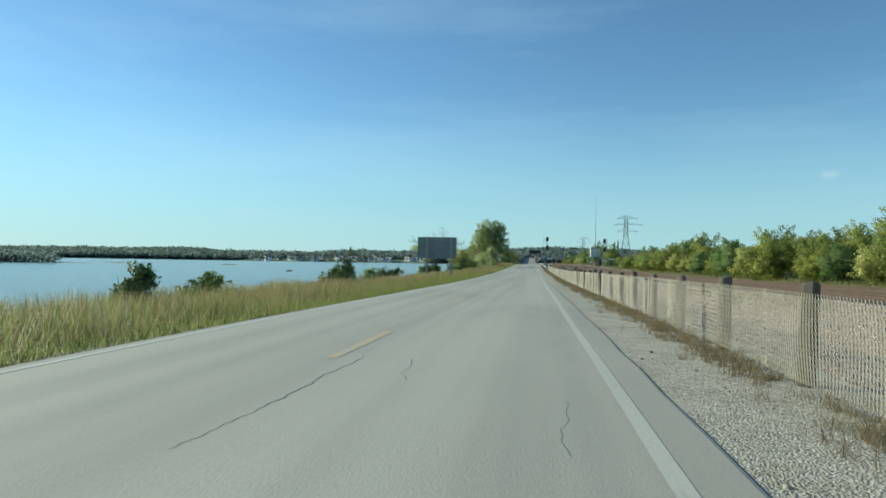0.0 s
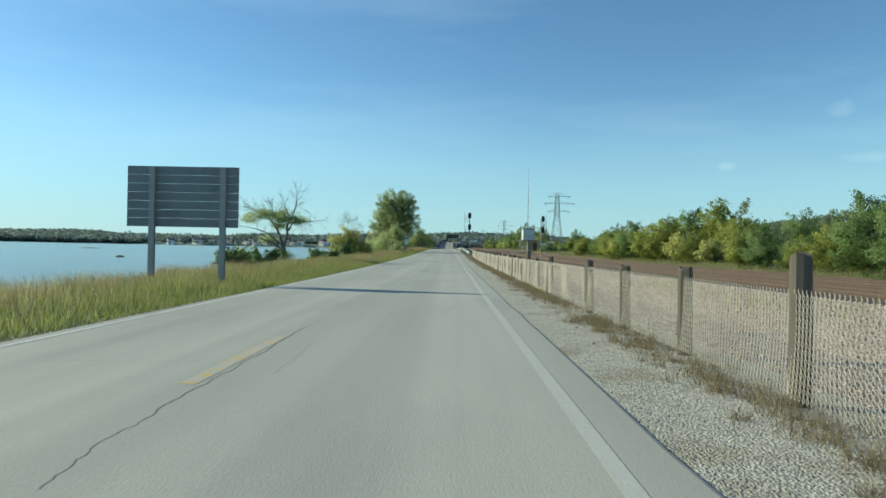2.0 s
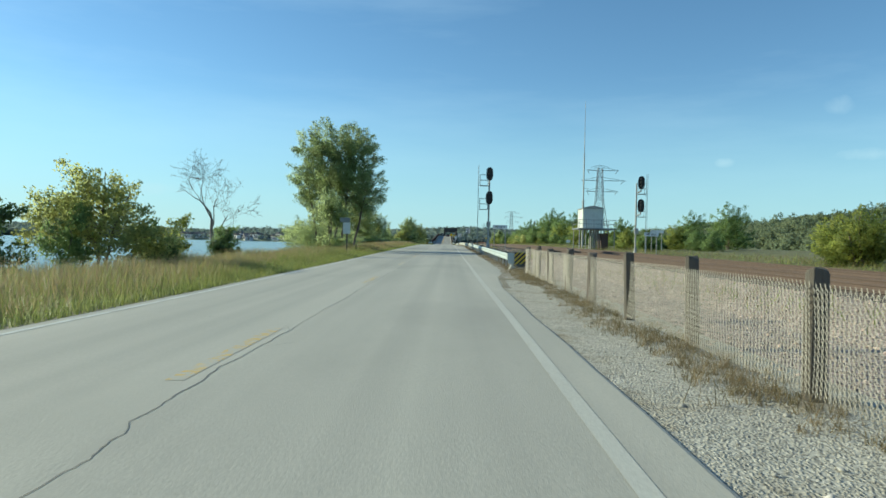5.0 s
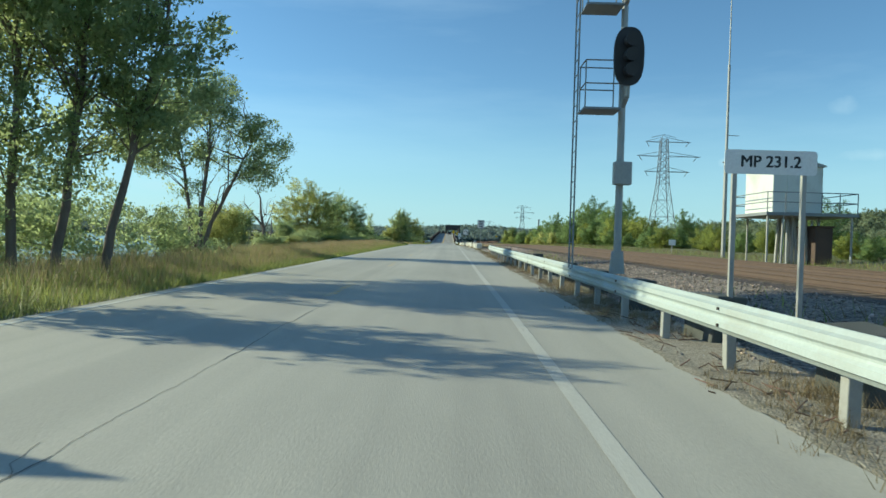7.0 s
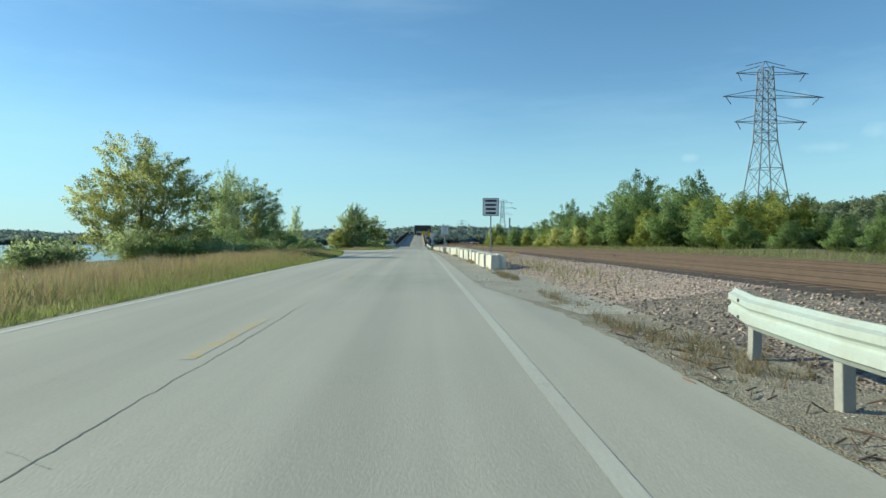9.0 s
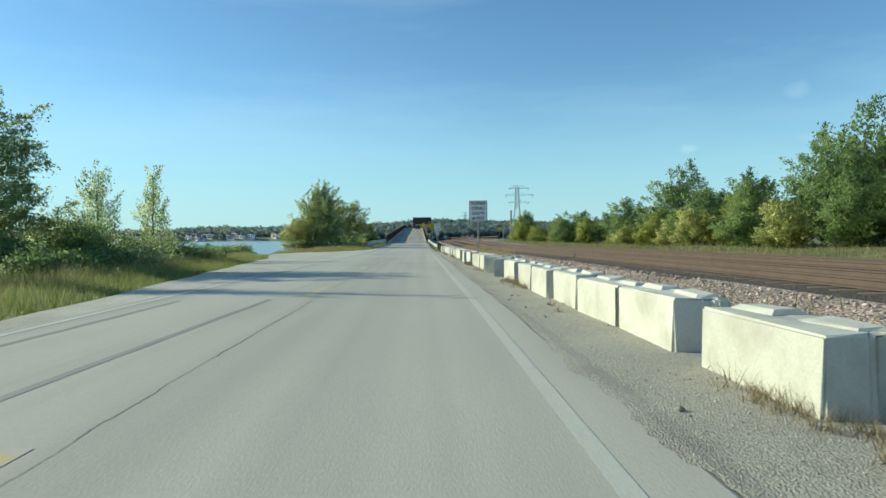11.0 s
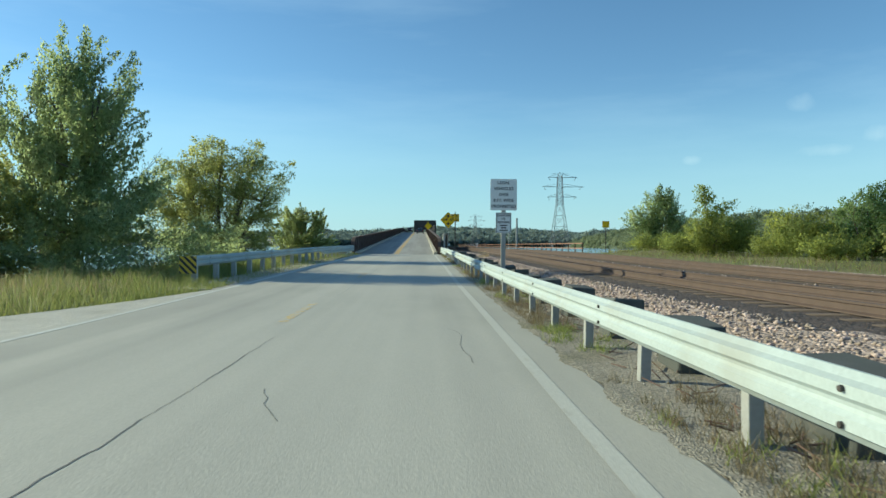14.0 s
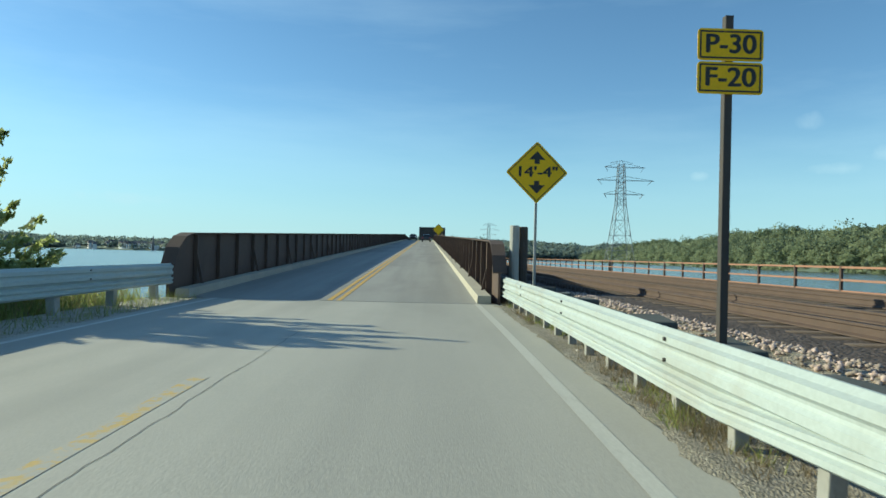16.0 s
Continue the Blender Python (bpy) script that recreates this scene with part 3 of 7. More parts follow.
# the long joint crack beside the centre line, broken cracks and seals across the lanes
bm = bmesh.new()
x = -2.02
for y in np.arange(-60, 320, 1.3):
    nx = -2.02 + 0.7 * (x + 2.02) + rng.normal(0, 0.06 if y < 84 else 0.016)
    whole = math.sin(y * 0.31) + 0.7 * math.sin(y * 0.083 + 1) + rng.normal(0, 0.3)
    if whole > (0.35 if y < 84 else -1.1 if y < 150 else -0.3 if y < 200 else -1.0):
        strip(bm, wander(x, y, nx, y + 1.31, 0.06, 0.014 if y < 84 else 0.006), rng.uniform(0.004, 0.013), 0.003)
        if rng.random() < 0.1:
            strip(bm, wander(nx, y + 1.0, nx + rng.normal(0, 0.25), y + 1.2 + rng.uniform(0.1, 0.5), 0.09, 0.015), rng.uniform(0.004, 0.009), 0.003)
    x = nx
for k in range(34):
    y, x = rng.uniform(-40, 318), rng.uniform(-4.6, 0.0)
    strip(bm, wander(x, y, x + rng.uniform(0.4, 1.8), y + rng.normal(0, 0.25), 0.12, 0.02), rng.uniform(0.003, 0.007), 0.003)
for k in range(26):
    y, x = rng.uniform(-20, 315), rng.uniform(-1.7, 0.6)
    strip(bm, wander(x, y, x + rng.normal(0, 0.3), y + rng.uniform(0.8, 3.0), 0.15, 0.03), rng.uniform(0.003, 0.007), 0.003)
tagged(part("road_crack", bm, M_CRACK), "dark wandering cracks in the concrete road", "crack", kind="stuff")
for (a, b, w) in (((-3.15, 206.5), (-2.9, 216.5), 0.11), ((-4.85, 206.0), (-4.6, 216.5), 0.10)):
    bm = bmesh.new()
    strip(bm, wander(*a, *b, 0.6, 0.01), w, 0.003)
    tagged(part("tar_seal", bm, M_TAR), "faded dark tar seal along the road", "road repair", kind="structure")


# ---- railway ----
def track_path(off, y0=-300.0, y1=640.0, step=3.0, z=0.0):
    return [(float(track_x(y)) + off, y, z) for y in np.arange(y0, y1, step)]


for k, off in enumerate((0.0, 4.1)):
    tr = thing("railway_track", "rusty railway track on a stone bed", "railway track", kind="structure", group="railway tracks")
    for side in (-0.75, 0.75):
        bm = bmesh.new()
        sweep(bm, [(-0.07, 0.30), (0.07, 0.30), (0.07, 0.32), (0.012, 0.345), (0.012, 0.43), (0.036, 0.44), (0.036, 0.475), (-0.036, 0.475), (-0.036, 0.44), (-0.012, 0.43), (-0.012, 0.345), (-0.07, 0.32)], track_path(off + side))
        part("rail", bm, M_RAILHEAD, tr, "rusty steel rail")
    vs, fs = [], []
    for y in np.arange(-40, 620, 0.6):
        cx = float(track_x(y)) + off
        j = rng.normal(0, 0.02)
        b0 = len(vs)
        for dz in (0.16, 0.292):
            vs += [(cx - 1.3 + j, y - 0.11, dz), (cx + 1.3 + j, y - 0.11, dz), (cx + 1.3 + j, y + 0.11, dz), (cx - 1.3 + j, y + 0.11, dz)]
        fs += [tuple(b0 + q for q in f) for f in ((4, 5, 6, 7), (0, 1, 5, 4), (2, 3, 7, 6), (3, 0, 4, 7), (1, 2, 6, 5))]
    tagged(part("sleeper", arrays("sleeper", vs, fs), M_SLEEPER, tr, "dark weathered sleepers"), kind="stuff")


# ---- chain-link fence ----
FENCE_X, BAY = 2.97, 2.75
fence = thing("chain_link_fence", "rusty chain-link fence on leaning grey wooden posts", "fence")
vs, fs = [], []


def wire(a, b, r=0.0044):
    """A strand with a ridge towards the road."""
    d = np.subtract(b, a)
    d = d / np.linalg.norm(d)
    w = np.cross(d, (1.0, 0, 0))
    w /= np.linalg.norm(w)
    k = len(vs)
    for p in (a, b):
        vs.extend((tuple(p + r * w), tuple(np.subtract(p, (r, 0, 0))), tuple(p - r * w)))
    fs.extend([(k, k + 1, k + 4, k + 3), (k + 1, k + 2, k + 5, k + 4)])


nc, nr = 44, 14
dy, dz = BAY / nc, 0.88 / nr
for i in range(nc):
    for j in range(nr):
        y0, z0 = i * dy, 0.04 + j * dz
        bul = lambda y, z: 0.03 * math.sin(y * 2.6) * math.sin(z * 3)
        wire((bul(y0, z0), y0, z0), (bul(y0 + dy / 2, z0 + dz / 2) + 0.006, y0 + dy / 2, z0 + dz / 2))
        wire((bul(y0 + dy / 2, z0 + dz / 2) + 0.006, y0 + dy / 2, z0 + dz / 2), (bul(y0, z0 + dz), y0, z0 + dz))
        wire((bul(y0 + dy, z0), y0 + dy, z0), (bul(y0 + dy / 2, z0 + dz / 2) - 0.006, y0 + dy / 2, z0 + dz / 2))
        wire((bul(y0 + dy / 2, z0 + dz / 2) - 0.006, y0 + dy / 2, z0 + dz / 2), (bul(y0 + dy, z0 + dz), y0 + dy, z0 + dz))
    wire((0, i * dy, 0.04 + nr * dz), (0.0, i * dy + 0.012, 0.04 + nr * dz + 0.035))
mesh_me = arrays("mesh_panel", vs, fs)
bm = bmesh.new()
rod(bm, (0, 0, -0.3), (0, 0, 1.15), 0.098, 0.090, 11)
for v in bm.verts:
    v.co.x += 0.012 * math.sin(v.co.z * 5) + 0.012 * math.sin(math.atan2(v.co.y, v.co.x) * 3)
    v.co.z += 0.03 * math.sin(math.atan2(v.co.y, v.co.x) * 2 + 0.6) if v.co.z > 1 else 0
bmesh.ops.bevel(bm, geom=[e for e in bm.edges if all(v.co.z > 1.0 for v in e.verts)], offset=0.015, segments=1, affect="EDGES")
post_me = part("post", bm, M_WOODGREY, fence).data
first_post = fence.children[0]
fy = 22.9 - BAY * 18
first_post.location = (FENCE_X + 0.07, fy, 0)
n_bays = int((103 - fy) / BAY)
for i in range(n_bays):
    y = fy + BAY * i
    sag = rng.normal(0, 0.02)
    mp_ = part("mesh_panel", mesh_me, M_WIRE, fence)
    mp_.matrix_basis = pose(FENCE_X - 0.02 + sag, y, 0, 0, rng.normal(0, 1.2), 0)
    lean = rng.normal(0, 2.2)
    if abs(y + BAY - 33.9) < 0.5:
        continue  # a post is missing here
    tall = 1.09 if abs(y + BAY - 22.9) < 1 or abs(y + BAY - 42.15) < 1 else rng.uniform(0.87, 0.97)
    po = part("post", post_me, M_WOODGREY, fence)
    po.matrix_basis = pose(FENCE_X + 0.07, float(np.interp(y + BAY, (-30, -4.6, 3.65, 14.65, 22.9, 200), (-31.7, -5.1, 3.6, 15.2, 22.9, 200))) + rng.normal(0, 0.05), 0, rng.normal(0, 1.6), lean, rng.uniform(0, 360)) @ Matrix.Diagonal((1, 1, tall, 1))
bm = bmesh.new()
rod(bm, (FENCE_X + 0.07, 16.75, -0.05), (FENCE_X + 0.07, 15.3, 0.92), 0.045, 0.04, 8)
part("brace", bm, M_WOODGREY, fence)
for y in (55.7, 19.0):
    bm = bmesh.new()
    rod(bm, (FENCE_X - 0.10, y, -0.2), (FENCE_X - 0.06, y, 0.95), 0.028, 0.028, 8)
    part("pipe_post", bm, M_WOODPALE, fence, "thin pale pipe post")


# ---- crash rails ----
BEAM = [(0.0, 0.0), (0.02, 0.0), (0.05, 0.035), (0.085, 0.055), (0.085, 0.110), (0.060, 0.135), (0.055, 0.155), (0.060, 0.175), (0.085, 0.200), (0.085, 0.255), (0.05, 0.275), (0.02, 0.31), (0.0, 0.31),
        (0.012, 0.30), (0.04, 0.268), (0.072, 0.248), (0.072, 0.206), (0.048, 0.182), (0.043, 0.155), (0.048, 0.128), (0.072, 0.104), (0.072, 0.062), (0.04, 0.042), (0.012, 0.01)]


def crash_rail(label, path, top, pitch, face, deep_from=None, group="crash rails", start=0.4, close_from=None, half=0.05):
    """A W-beam on posts; face is +1 when its ridges look towards +x, -1 towards -x."""
    g = thing("guardrail", label, "guardrail", group=group)
    bm = bmesh.new()
    sweep(bm, [(u * face, w + top - 0.31) for u, w in BEAM], path)
    part("beam", bm, M_GALV, g, "dented pale steel W-beam")
    if deep_from:
        # a second, lower ridge where the rail deepens towards the bridge
        low = [(u * face, w * 0.62 + top - 0.50) for u, w in BEAM]
        bm = bmesh.new()
        sweep(bm, low, [(p[0] + 0.004 * face, p[1], p[2] + max(0.0, 0.12 - 0.06 * (p[1] - deep_from))) for p in path if p[1] >= deep_from])
        part("lower_beam", bm, M_GALV, g, "pale steel lower rail section")
    ys = [p[1] for p in path]
    xs = [p[0] for p in path]
    bm = bmesh.new()
    box(bm, (-half, -half, -0.25), (half, half, top - 0.05), 0.01)
    pm = part("post", bm, M_GALVPOST, g)
    y = ys[0] + start
    pm.location = (lerp(y, ys, xs) - face * 0.10, y, 0)
    while y + pitch < ys[-1]:
        y += pitch * (0.5 if close_from and y > close_from else 1.0)
        p2 = part("post", pm.data, M_GALVPOST, g)
        p2.matrix_basis = pose(lerp(y, ys, xs) - face * 0.10, y, 0, rng.normal(0, 1), rng.normal(0, 1.2), 0)
    # splice bolts and laps every second post
    bm = bmesh.new()
    rod(bm, (0, 0, 0), (face * 0.018, 0, 0), 0.016, n=6)
    bolt_me = None
    y = ys[0] + 1.2
    while y < ys[-1]:
        x = lerp(y, ys, xs)
        for dz_ in (0.075, 0.235):
            ob = part("bolt", bolt_me or bm, M_DARKSTEEL, g)
            bolt_me = ob.data
            ob.location = (x + face * 0.086, y, top - 0.31 + dz_)
        y += pitch * 2
    return g


def hazard_plate(parent, at, w, h, slope):
    """A black and yellow striped plate facing -y."""
    bm = bmesh.new()
    box(bm, (-w / 2, -0.006, -h / 2), (w / 2, 0.006, h / 2))
    pl = part("hazard_plate", bm, M_BLACK, parent, "black and yellow striped marker plate")
    pl.location = at
    bm = bmesh.new()
    for c in np.arange(-1.2, 1.3, 0.4):
        # a band u*slope - v between two offsets, clipped to the plate
        pts = []
        for du in (0, 0.2):
            for edge_v in (-0.5, 0.5):
                u = (edge_v * slope + c + du)
                pts.append((u, edge_v))
        poly = [pts[0], pts[1], pts[3], pts[2]]
        for axis, lim, sgn in ((0, -0.5, 1), (0, 0.5, -1)):
            out = []
            for i in range(len(poly)):
                a, b = poly[i], poly[(i + 1) % len(poly)]
                ina, inb = (a[0] - lim) * sgn >= 0, (b[0] - lim) * sgn >= 0
                if ina:
                    out.append(a)
                if ina != inb:
                    s = (lim - a[0]) / (b[0] - a[0])
                    out.append((lim, a[1] + s * (b[1] - a[1])))
            poly = out
            if len(poly) < 3:
                break
        if len(poly) >= 3:
            bm.faces.new([bm.verts.new((u * w, -0.0085, q * h)) for u, q in poly])
    st = part("stripes", bm, M_HAZYELLOW, pl)
    return pl


gr1 = crash_rail("pale galvanised guardrail with a striped end marker", [(2.72, 106.0 + 2.0 * i, 0) for i in range(29)] + [(2.76, 164.0, 0), (2.86, 166, 0), (3.08, 167.6, 0), (3.4, 168.6, 0)], 0.66, 1.9, -1, start=1.35)
hazard_plate(gr1, (3.12, 105.88, 0.48), 0.52, 0.5, 1.0)
bm = bmesh.new()
box(bm, (2.58, 105.9, 0.25), (2.88, 105.96, 0.70), 0.01)
box(bm, (2.55, 105.92, 0.40), (2.74, 106.9, 0.68), 0.02)
part("end_wing", bm, M_GALV, gr1, "bent pale steel end wing")
bm = bmesh.new()
box(bm, (-0.11, -0.06, -0.2), (0.11, 0.06, 0.15), 0.03, pose(2.74, 105.78, 0.02, 6, 24, 18))
part("foot", bm, M_BLOCK, gr1, "broken concrete foot")
bm = bmesh.new()
box(bm, (2.74, 106.0, -0.25), (2.84, 106.1, 0.6), 0.01)
part("post", bm, M_GALV, gr1)
for y_ in (106.95, 106.5):
    # loose dark scrawl painted across the beam
    bm = bmesh.new()
    s_ = [(2.631 - 0.006 * math.sin(q * 0.6), y_ + 0.10 * math.sin(q * 0.62), 0.62 - 0.033 * q) for q in range(9)]
    for a, b in zip(s_, s_[1:]):
        rod(bm, a, b, 0.012, n=5)
    part("painted_mark", bm, M_BLACK, gr1, "dark painted scrawl")
gr2 = crash_rail("pale galvanised guardrail leading to the bridge", [(1.86 - 0.13 * min(1, i / 14), 268.6 + 2.0 * i, 0) for i in range(30)], 0.66, 1.9, -1, 312.5, close_from=301)
hazard_plate(gr2, (2.10, 268.4, 0.40), 0.54, 0.52, 1.0)
gr3 = crash_rail("grey galvanised guardrail above the river bank", [(-6.75 + 0.4 * i / 20, 286.0 + 2.0 * i, 0) for i in range(21)], 0.80, 1.95, 1, 308.0, half=0.08)
hazard_plate(gr3, (-6.85, 285.85, 0.54), 0.5, 0.5, -1.0)

# ---- concrete barrier blocks ----
def block_mesh(n, length, wide, tall, seed):
    """A cast block with a chamfered tongue on top that has a gap in the middle, and worn edges."""
    r = random.Random(seed)
    bm = bmesh.new()
    # plan with a notch in one end and a tongue on the other
    w2, l2 = wide / 2, length / 2
    plan = ((-w2, -l2), (0.02, -l2), (0.09, -l2 + 0.07), (0.16, -l2), (w2, -l2), (w2, l2), (0.16, l2), (0.09, l2 + 0.06), (0.02, l2), (-w2, l2))
    low = [bm.verts.new((x, y, -0.12)) for x, y in plan]
    top_ = [bm.verts.new((x, y, tall * 0.94)) for x, y in plan]
    bm.faces.new(low)
    bm.faces.new(top_)
    for q in range(len(plan)):
        bm.faces.new((low[q], low[(q + 1) % len(plan)], top_[(q + 1) % len(plan)], top_[q]))
    bmesh.ops.recalc_face_normals(bm, faces=bm.faces)
    bmesh.ops.bevel(bm, geom=list(bm.edges), offset=0.022, segments=2, affect="EDGES")
    for a, b in ((-length / 2 + 0.06, -0.16), (0.16, length / 2 - 0.06)):
        w0, w1 = wide * 0.25, wide * 0.16
        z0, z1 = tall * 0.92, tall * (1.0 + 0.02 * r.random())
        lo = [bm.verts.new((sx * w0 + 0.11, y, z0)) for sx, y in ((-1, a), (1, a), (1, b), (-1, b))]
        hi = [bm.verts.new((sx * w1 + 0.11, y, z1)) for sx, y in ((-1, a + 0.05), (1, a + 0.05), (1, b - 0.05), (-1, b - 0.05))]
        bm.faces.new(hi)
        for q in range(4):
            bm.faces.new((lo[q], lo[(q + 1) % 4], hi[(q + 1) % 4], hi[q]))
    for v in bm.verts:
        v.co += Vector((r.gauss(0, 0.009), r.gauss(0, 0.012), r.gauss(0, 0.009)))
    me = bpy.data.meshes.new(n)
    bmesh.ops.recalc_face_normals(bm, faces=bm.faces)
    bm.to_mesh(me)
    bm.free()
    return me


b_mesh = [block_mesh("barrier_block", 1.76, 0.60, 0.56, s) for s in range(4)]
b_short = [block_mesh("barrier_block", 1.25, 0.60, 0.56, s) for s in range(10, 12)]
for m_ in b_mesh:
    m_.materials.append(M_BLOCK)
for m_ in b_short:
    m_.materials.append(M_BLOCK)
BX_Y, BX = (186, 200, 210, 225, 240, 262, 268), (2.72, 2.70, 2.62, 2.42, 2.26, 2.22, 2.2)
NEAR = [186.6, 188.9, 191.3, 193.6, 195.85, 198.05, 200.4, 202.8, 205.1, 207.9, 210.35, 212.25, 214.25, 216.2, 218.15, 220.6, 223.1, 225.3, 227.05, 229.7, 233.1, 236.2, 239.2, 241.75, 244.45, 247.4, 250.75, 253.4, 255.85, 258.4, 261.2, 263.75]
for k, y in enumerate(NEAR):
    short = k == 30
    ob = new("barrier_block", b_short[k % 2] if short else b_mesh[k % 4])
    turn = rng.normal(0, 1.0) + (-18 if k in (16, 17) else 4 if k in (19, 23) else 0)
    ob.matrix_basis = pose(lerp(y, BX_Y, BX) + 0.30 + (0.14 if k in (16, 17) else 0.0) + rng.normal(0, 0.03), y + (0.64 if short else 0.9), rng.normal(0, 0.008), 0, 0, turn)
    tagged(ob, "pale cast concrete barrier block on the gravel shoulder" if not short else "short weathered concrete barrier block on gravel", "barrier", "concrete barrier blocks")
bm = bmesh.new()
box(bm, (-0.24, -0.36, -0.15), (0.24, 0.36, 0.54), 0.03)
for v in bm.verts:
    if v.co.z > 0.3:
        v.co.x = v.co.x * 0.86 + 0.02
        v.co.y += 0.03 * v.co.x
dk = bpy.data.meshes.new("kerb_block")
bm.to_mesh(dk)
bm.free()
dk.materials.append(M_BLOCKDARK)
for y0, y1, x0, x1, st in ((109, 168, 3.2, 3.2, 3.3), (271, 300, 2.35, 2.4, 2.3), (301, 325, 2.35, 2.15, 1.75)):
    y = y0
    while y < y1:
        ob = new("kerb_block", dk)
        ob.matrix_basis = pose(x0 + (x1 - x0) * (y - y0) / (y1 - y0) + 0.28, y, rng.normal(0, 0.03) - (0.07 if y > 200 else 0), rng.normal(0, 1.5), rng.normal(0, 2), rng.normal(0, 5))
        tagged(ob, "dark concrete block behind the guardrail", "barrier", "dark concrete blocks")
        y += st * rng.uniform(0.9, 1.1)


# ---- road bridge ----
MID = -2.42


def deck_z(y):
    return GRADE * (min(y, CREST) - RAMP0) if y > RAMP0 else 0.0


bridge = thing("road_bridge", "old rusty plate-girder bridge ramp with concrete deck", "bridge", kind="structure")
ys = list(np.arange(RAMP0, 900, 7.0))
bm = bmesh.new()
sweep(bm, [(-3.62, -0.5), (3.62, -0.5), (3.62, 0.0), (-3.62, 0.0)], [(MID, y, deck_z(y)) for y in ys])
part("deck", bm, M_DECK, bridge, "grey concrete bridge deck")
for side, lab in ((-1, "kerb"), (1, "kerb")):
    bm = bmesh.new()
    sweep(bm, [(-0.17, 0.0), (0.17, 0.0), (0.16, 0.2), (-0.16, 0.2)], [(MID + side * 3.62, y, deck_z(y)) for y in ys])
    part(lab, bm, M_CURB, bridge, "worn yellowed concrete kerb")
    gx = MID + side * 3.98
    gt = 1.5
    bm = bmesh.new()
    gy = [326.0, 326.25, 326.7, 327.2] + list(np.arange(330, 900, 6.0))
    drop = [0.75, 0.35, 0.08, 0.0] + [0.0] * 500
    rings = []
    for i, y in enumerate(gy):
        z = deck_z(y)
        t_ = z + gt - drop[i]
        rings.append([bm.verts.new(p) for p in ((gx - 0.03, y, z - 0.9), (gx + 0.03, y, z - 0.9), (gx + 0.03, y, t_), (gx - 0.03, y, t_))])
    for a, b in zip(rings, rings[1:]):
        for j in range(4):
            bm.faces.new((a[j], a[(j + 1) % 4], b[(j + 1) % 4], b[j]))
    bm.faces.new(rings[0])
    girder = part("girder", bm, M_RUST, bridge, "dark rusted plate girder")
    bm = bmesh.new()
    sweep(bm, [(-0.17, 0), (0.17, 0), (0.17, 0.03), (-0.17, 0.03)], [(gx, y, deck_z(y) + gt - drop[i]) for i, y in enumerate(gy)])
    part("top_flange", bm, M_RUST, girder)
    for y in np.arange(327.6, 520, 1.85):
        z = deck_z(y)
        bm = bmesh.new()
        if int((y - 327.6) / 1.85) % 3 == 0:
            x_in = gx - side * 0.55
            box(bm, (-0.035, -0.04, 0), (0.035, 0.04, 1.0), 0.0, Matrix.Translation((x_in + side * 0.25, y, z + 0.1)) @ Matrix.Rotation(side * 0.22, 4, "Y") @ Matrix.Diagonal((1, 1, 1.3, 1)))
        box(bm, (gx - side * 0.16 - 0.02, y - 0.05, z), (gx - side * 0.03 + 0.02, y + 0.05, z + gt - 0.02))
        part("stiffener", bm, M_RUST, girder)
for dx in (-0.11, 0.11):
    bm = bmesh.new()
    strip(bm, [(MID + dx, y) for y in ys], 0.12, 0.0)
    for v in bm.verts:
        v.co.z = deck_z(v.co.y) + 0.006
    part("centre_line", bm, M_BRIDGELINE, bridge, "yellow centre line")
# piers under the ramp
for y in np.arange(345, 560, 24.0):
    bm = bmesh.new()
    box(bm, (-6.4, y - 0.6, WATER_Z - 2), (1.9, y + 0.6, deck_z(y) - 0.85), 0.05)
    part("pier", bm, M_BLOCK, bridge, "pale concrete pier")
# expansion joint at the start of the ramp
bm = bmesh.new()
box(bm, (-5.9, 325.9, -0.3), (1.4, 326.05, 0.006))
part("joint", bm, M_TAR, bridge, "dark expansion joint")

# double-deck truss span with its portal
truss = thing("truss_span", "dark steel truss span with a boxy portal", "bridge", kind="structure")
pz = deck_z(560)
for x in (-3.3, 6.1):
    bm = bmesh.new()
    box(bm, (x - 0.35, 559.6, pz - 6), (x + 0.35, 560.4, pz + 7.0), 0.02)
    part("portal_post", bm, M_DARKSTEEL, truss)
bm = bmesh.new()
box(bm, (-3.65, 559.5, pz + 4.9), (6.45, 560.5, pz + 7.1), 0.05)
part("portal_beam", bm, M_DARKSTEEL, truss)
for x in (-3.3, 6.1):
    bm = bmesh.new()
    box(bm, (x - 0.2, 560, pz + 6.5), (x + 0.2, 700, pz + 7.0))
    box(bm, (x - 0.2, 560, pz - 0.6), (x + 0.2, 700, pz))
    for q in range(12):
        a, b = 560 + 11.6 * q, 571.6 + 11.6 * q
        rod(bm, (x, a, pz if q % 2 else pz + 6.8), (x, b, pz + 6.8 if q % 2 else pz), 0.18, n=6)
        rod(bm, (x, b, pz), (x, b, pz + 6.8), 0.14, n=6)
    part("truss_side", bm, M_DARKSTEEL, truss)
bm = bmesh.new()
for q in range(14):
    box(bm, (-3.3, 560 + 10 * q, pz + 6.2), (6.1, 560.35 + 10 * q, pz + 6.8))
part("cross_beam", bm, M_DARKSTEEL, truss)
bm = bmesh.new()
box(bm, (-3.6, 561, pz - 0.9), (6.4, 700, pz - 0.5))
part("truss_floor", bm, M_DARKSTEEL, truss)
for y in (575.0, 690.0):
    bm = bmesh.new()
    box(bm, (-4.2, y - 1.5, WATER_Z - 2), (16.5, y + 1.5, -0.6), 0.1)
    part("pier", bm, M_BLOCK, truss, "pale stone pier")

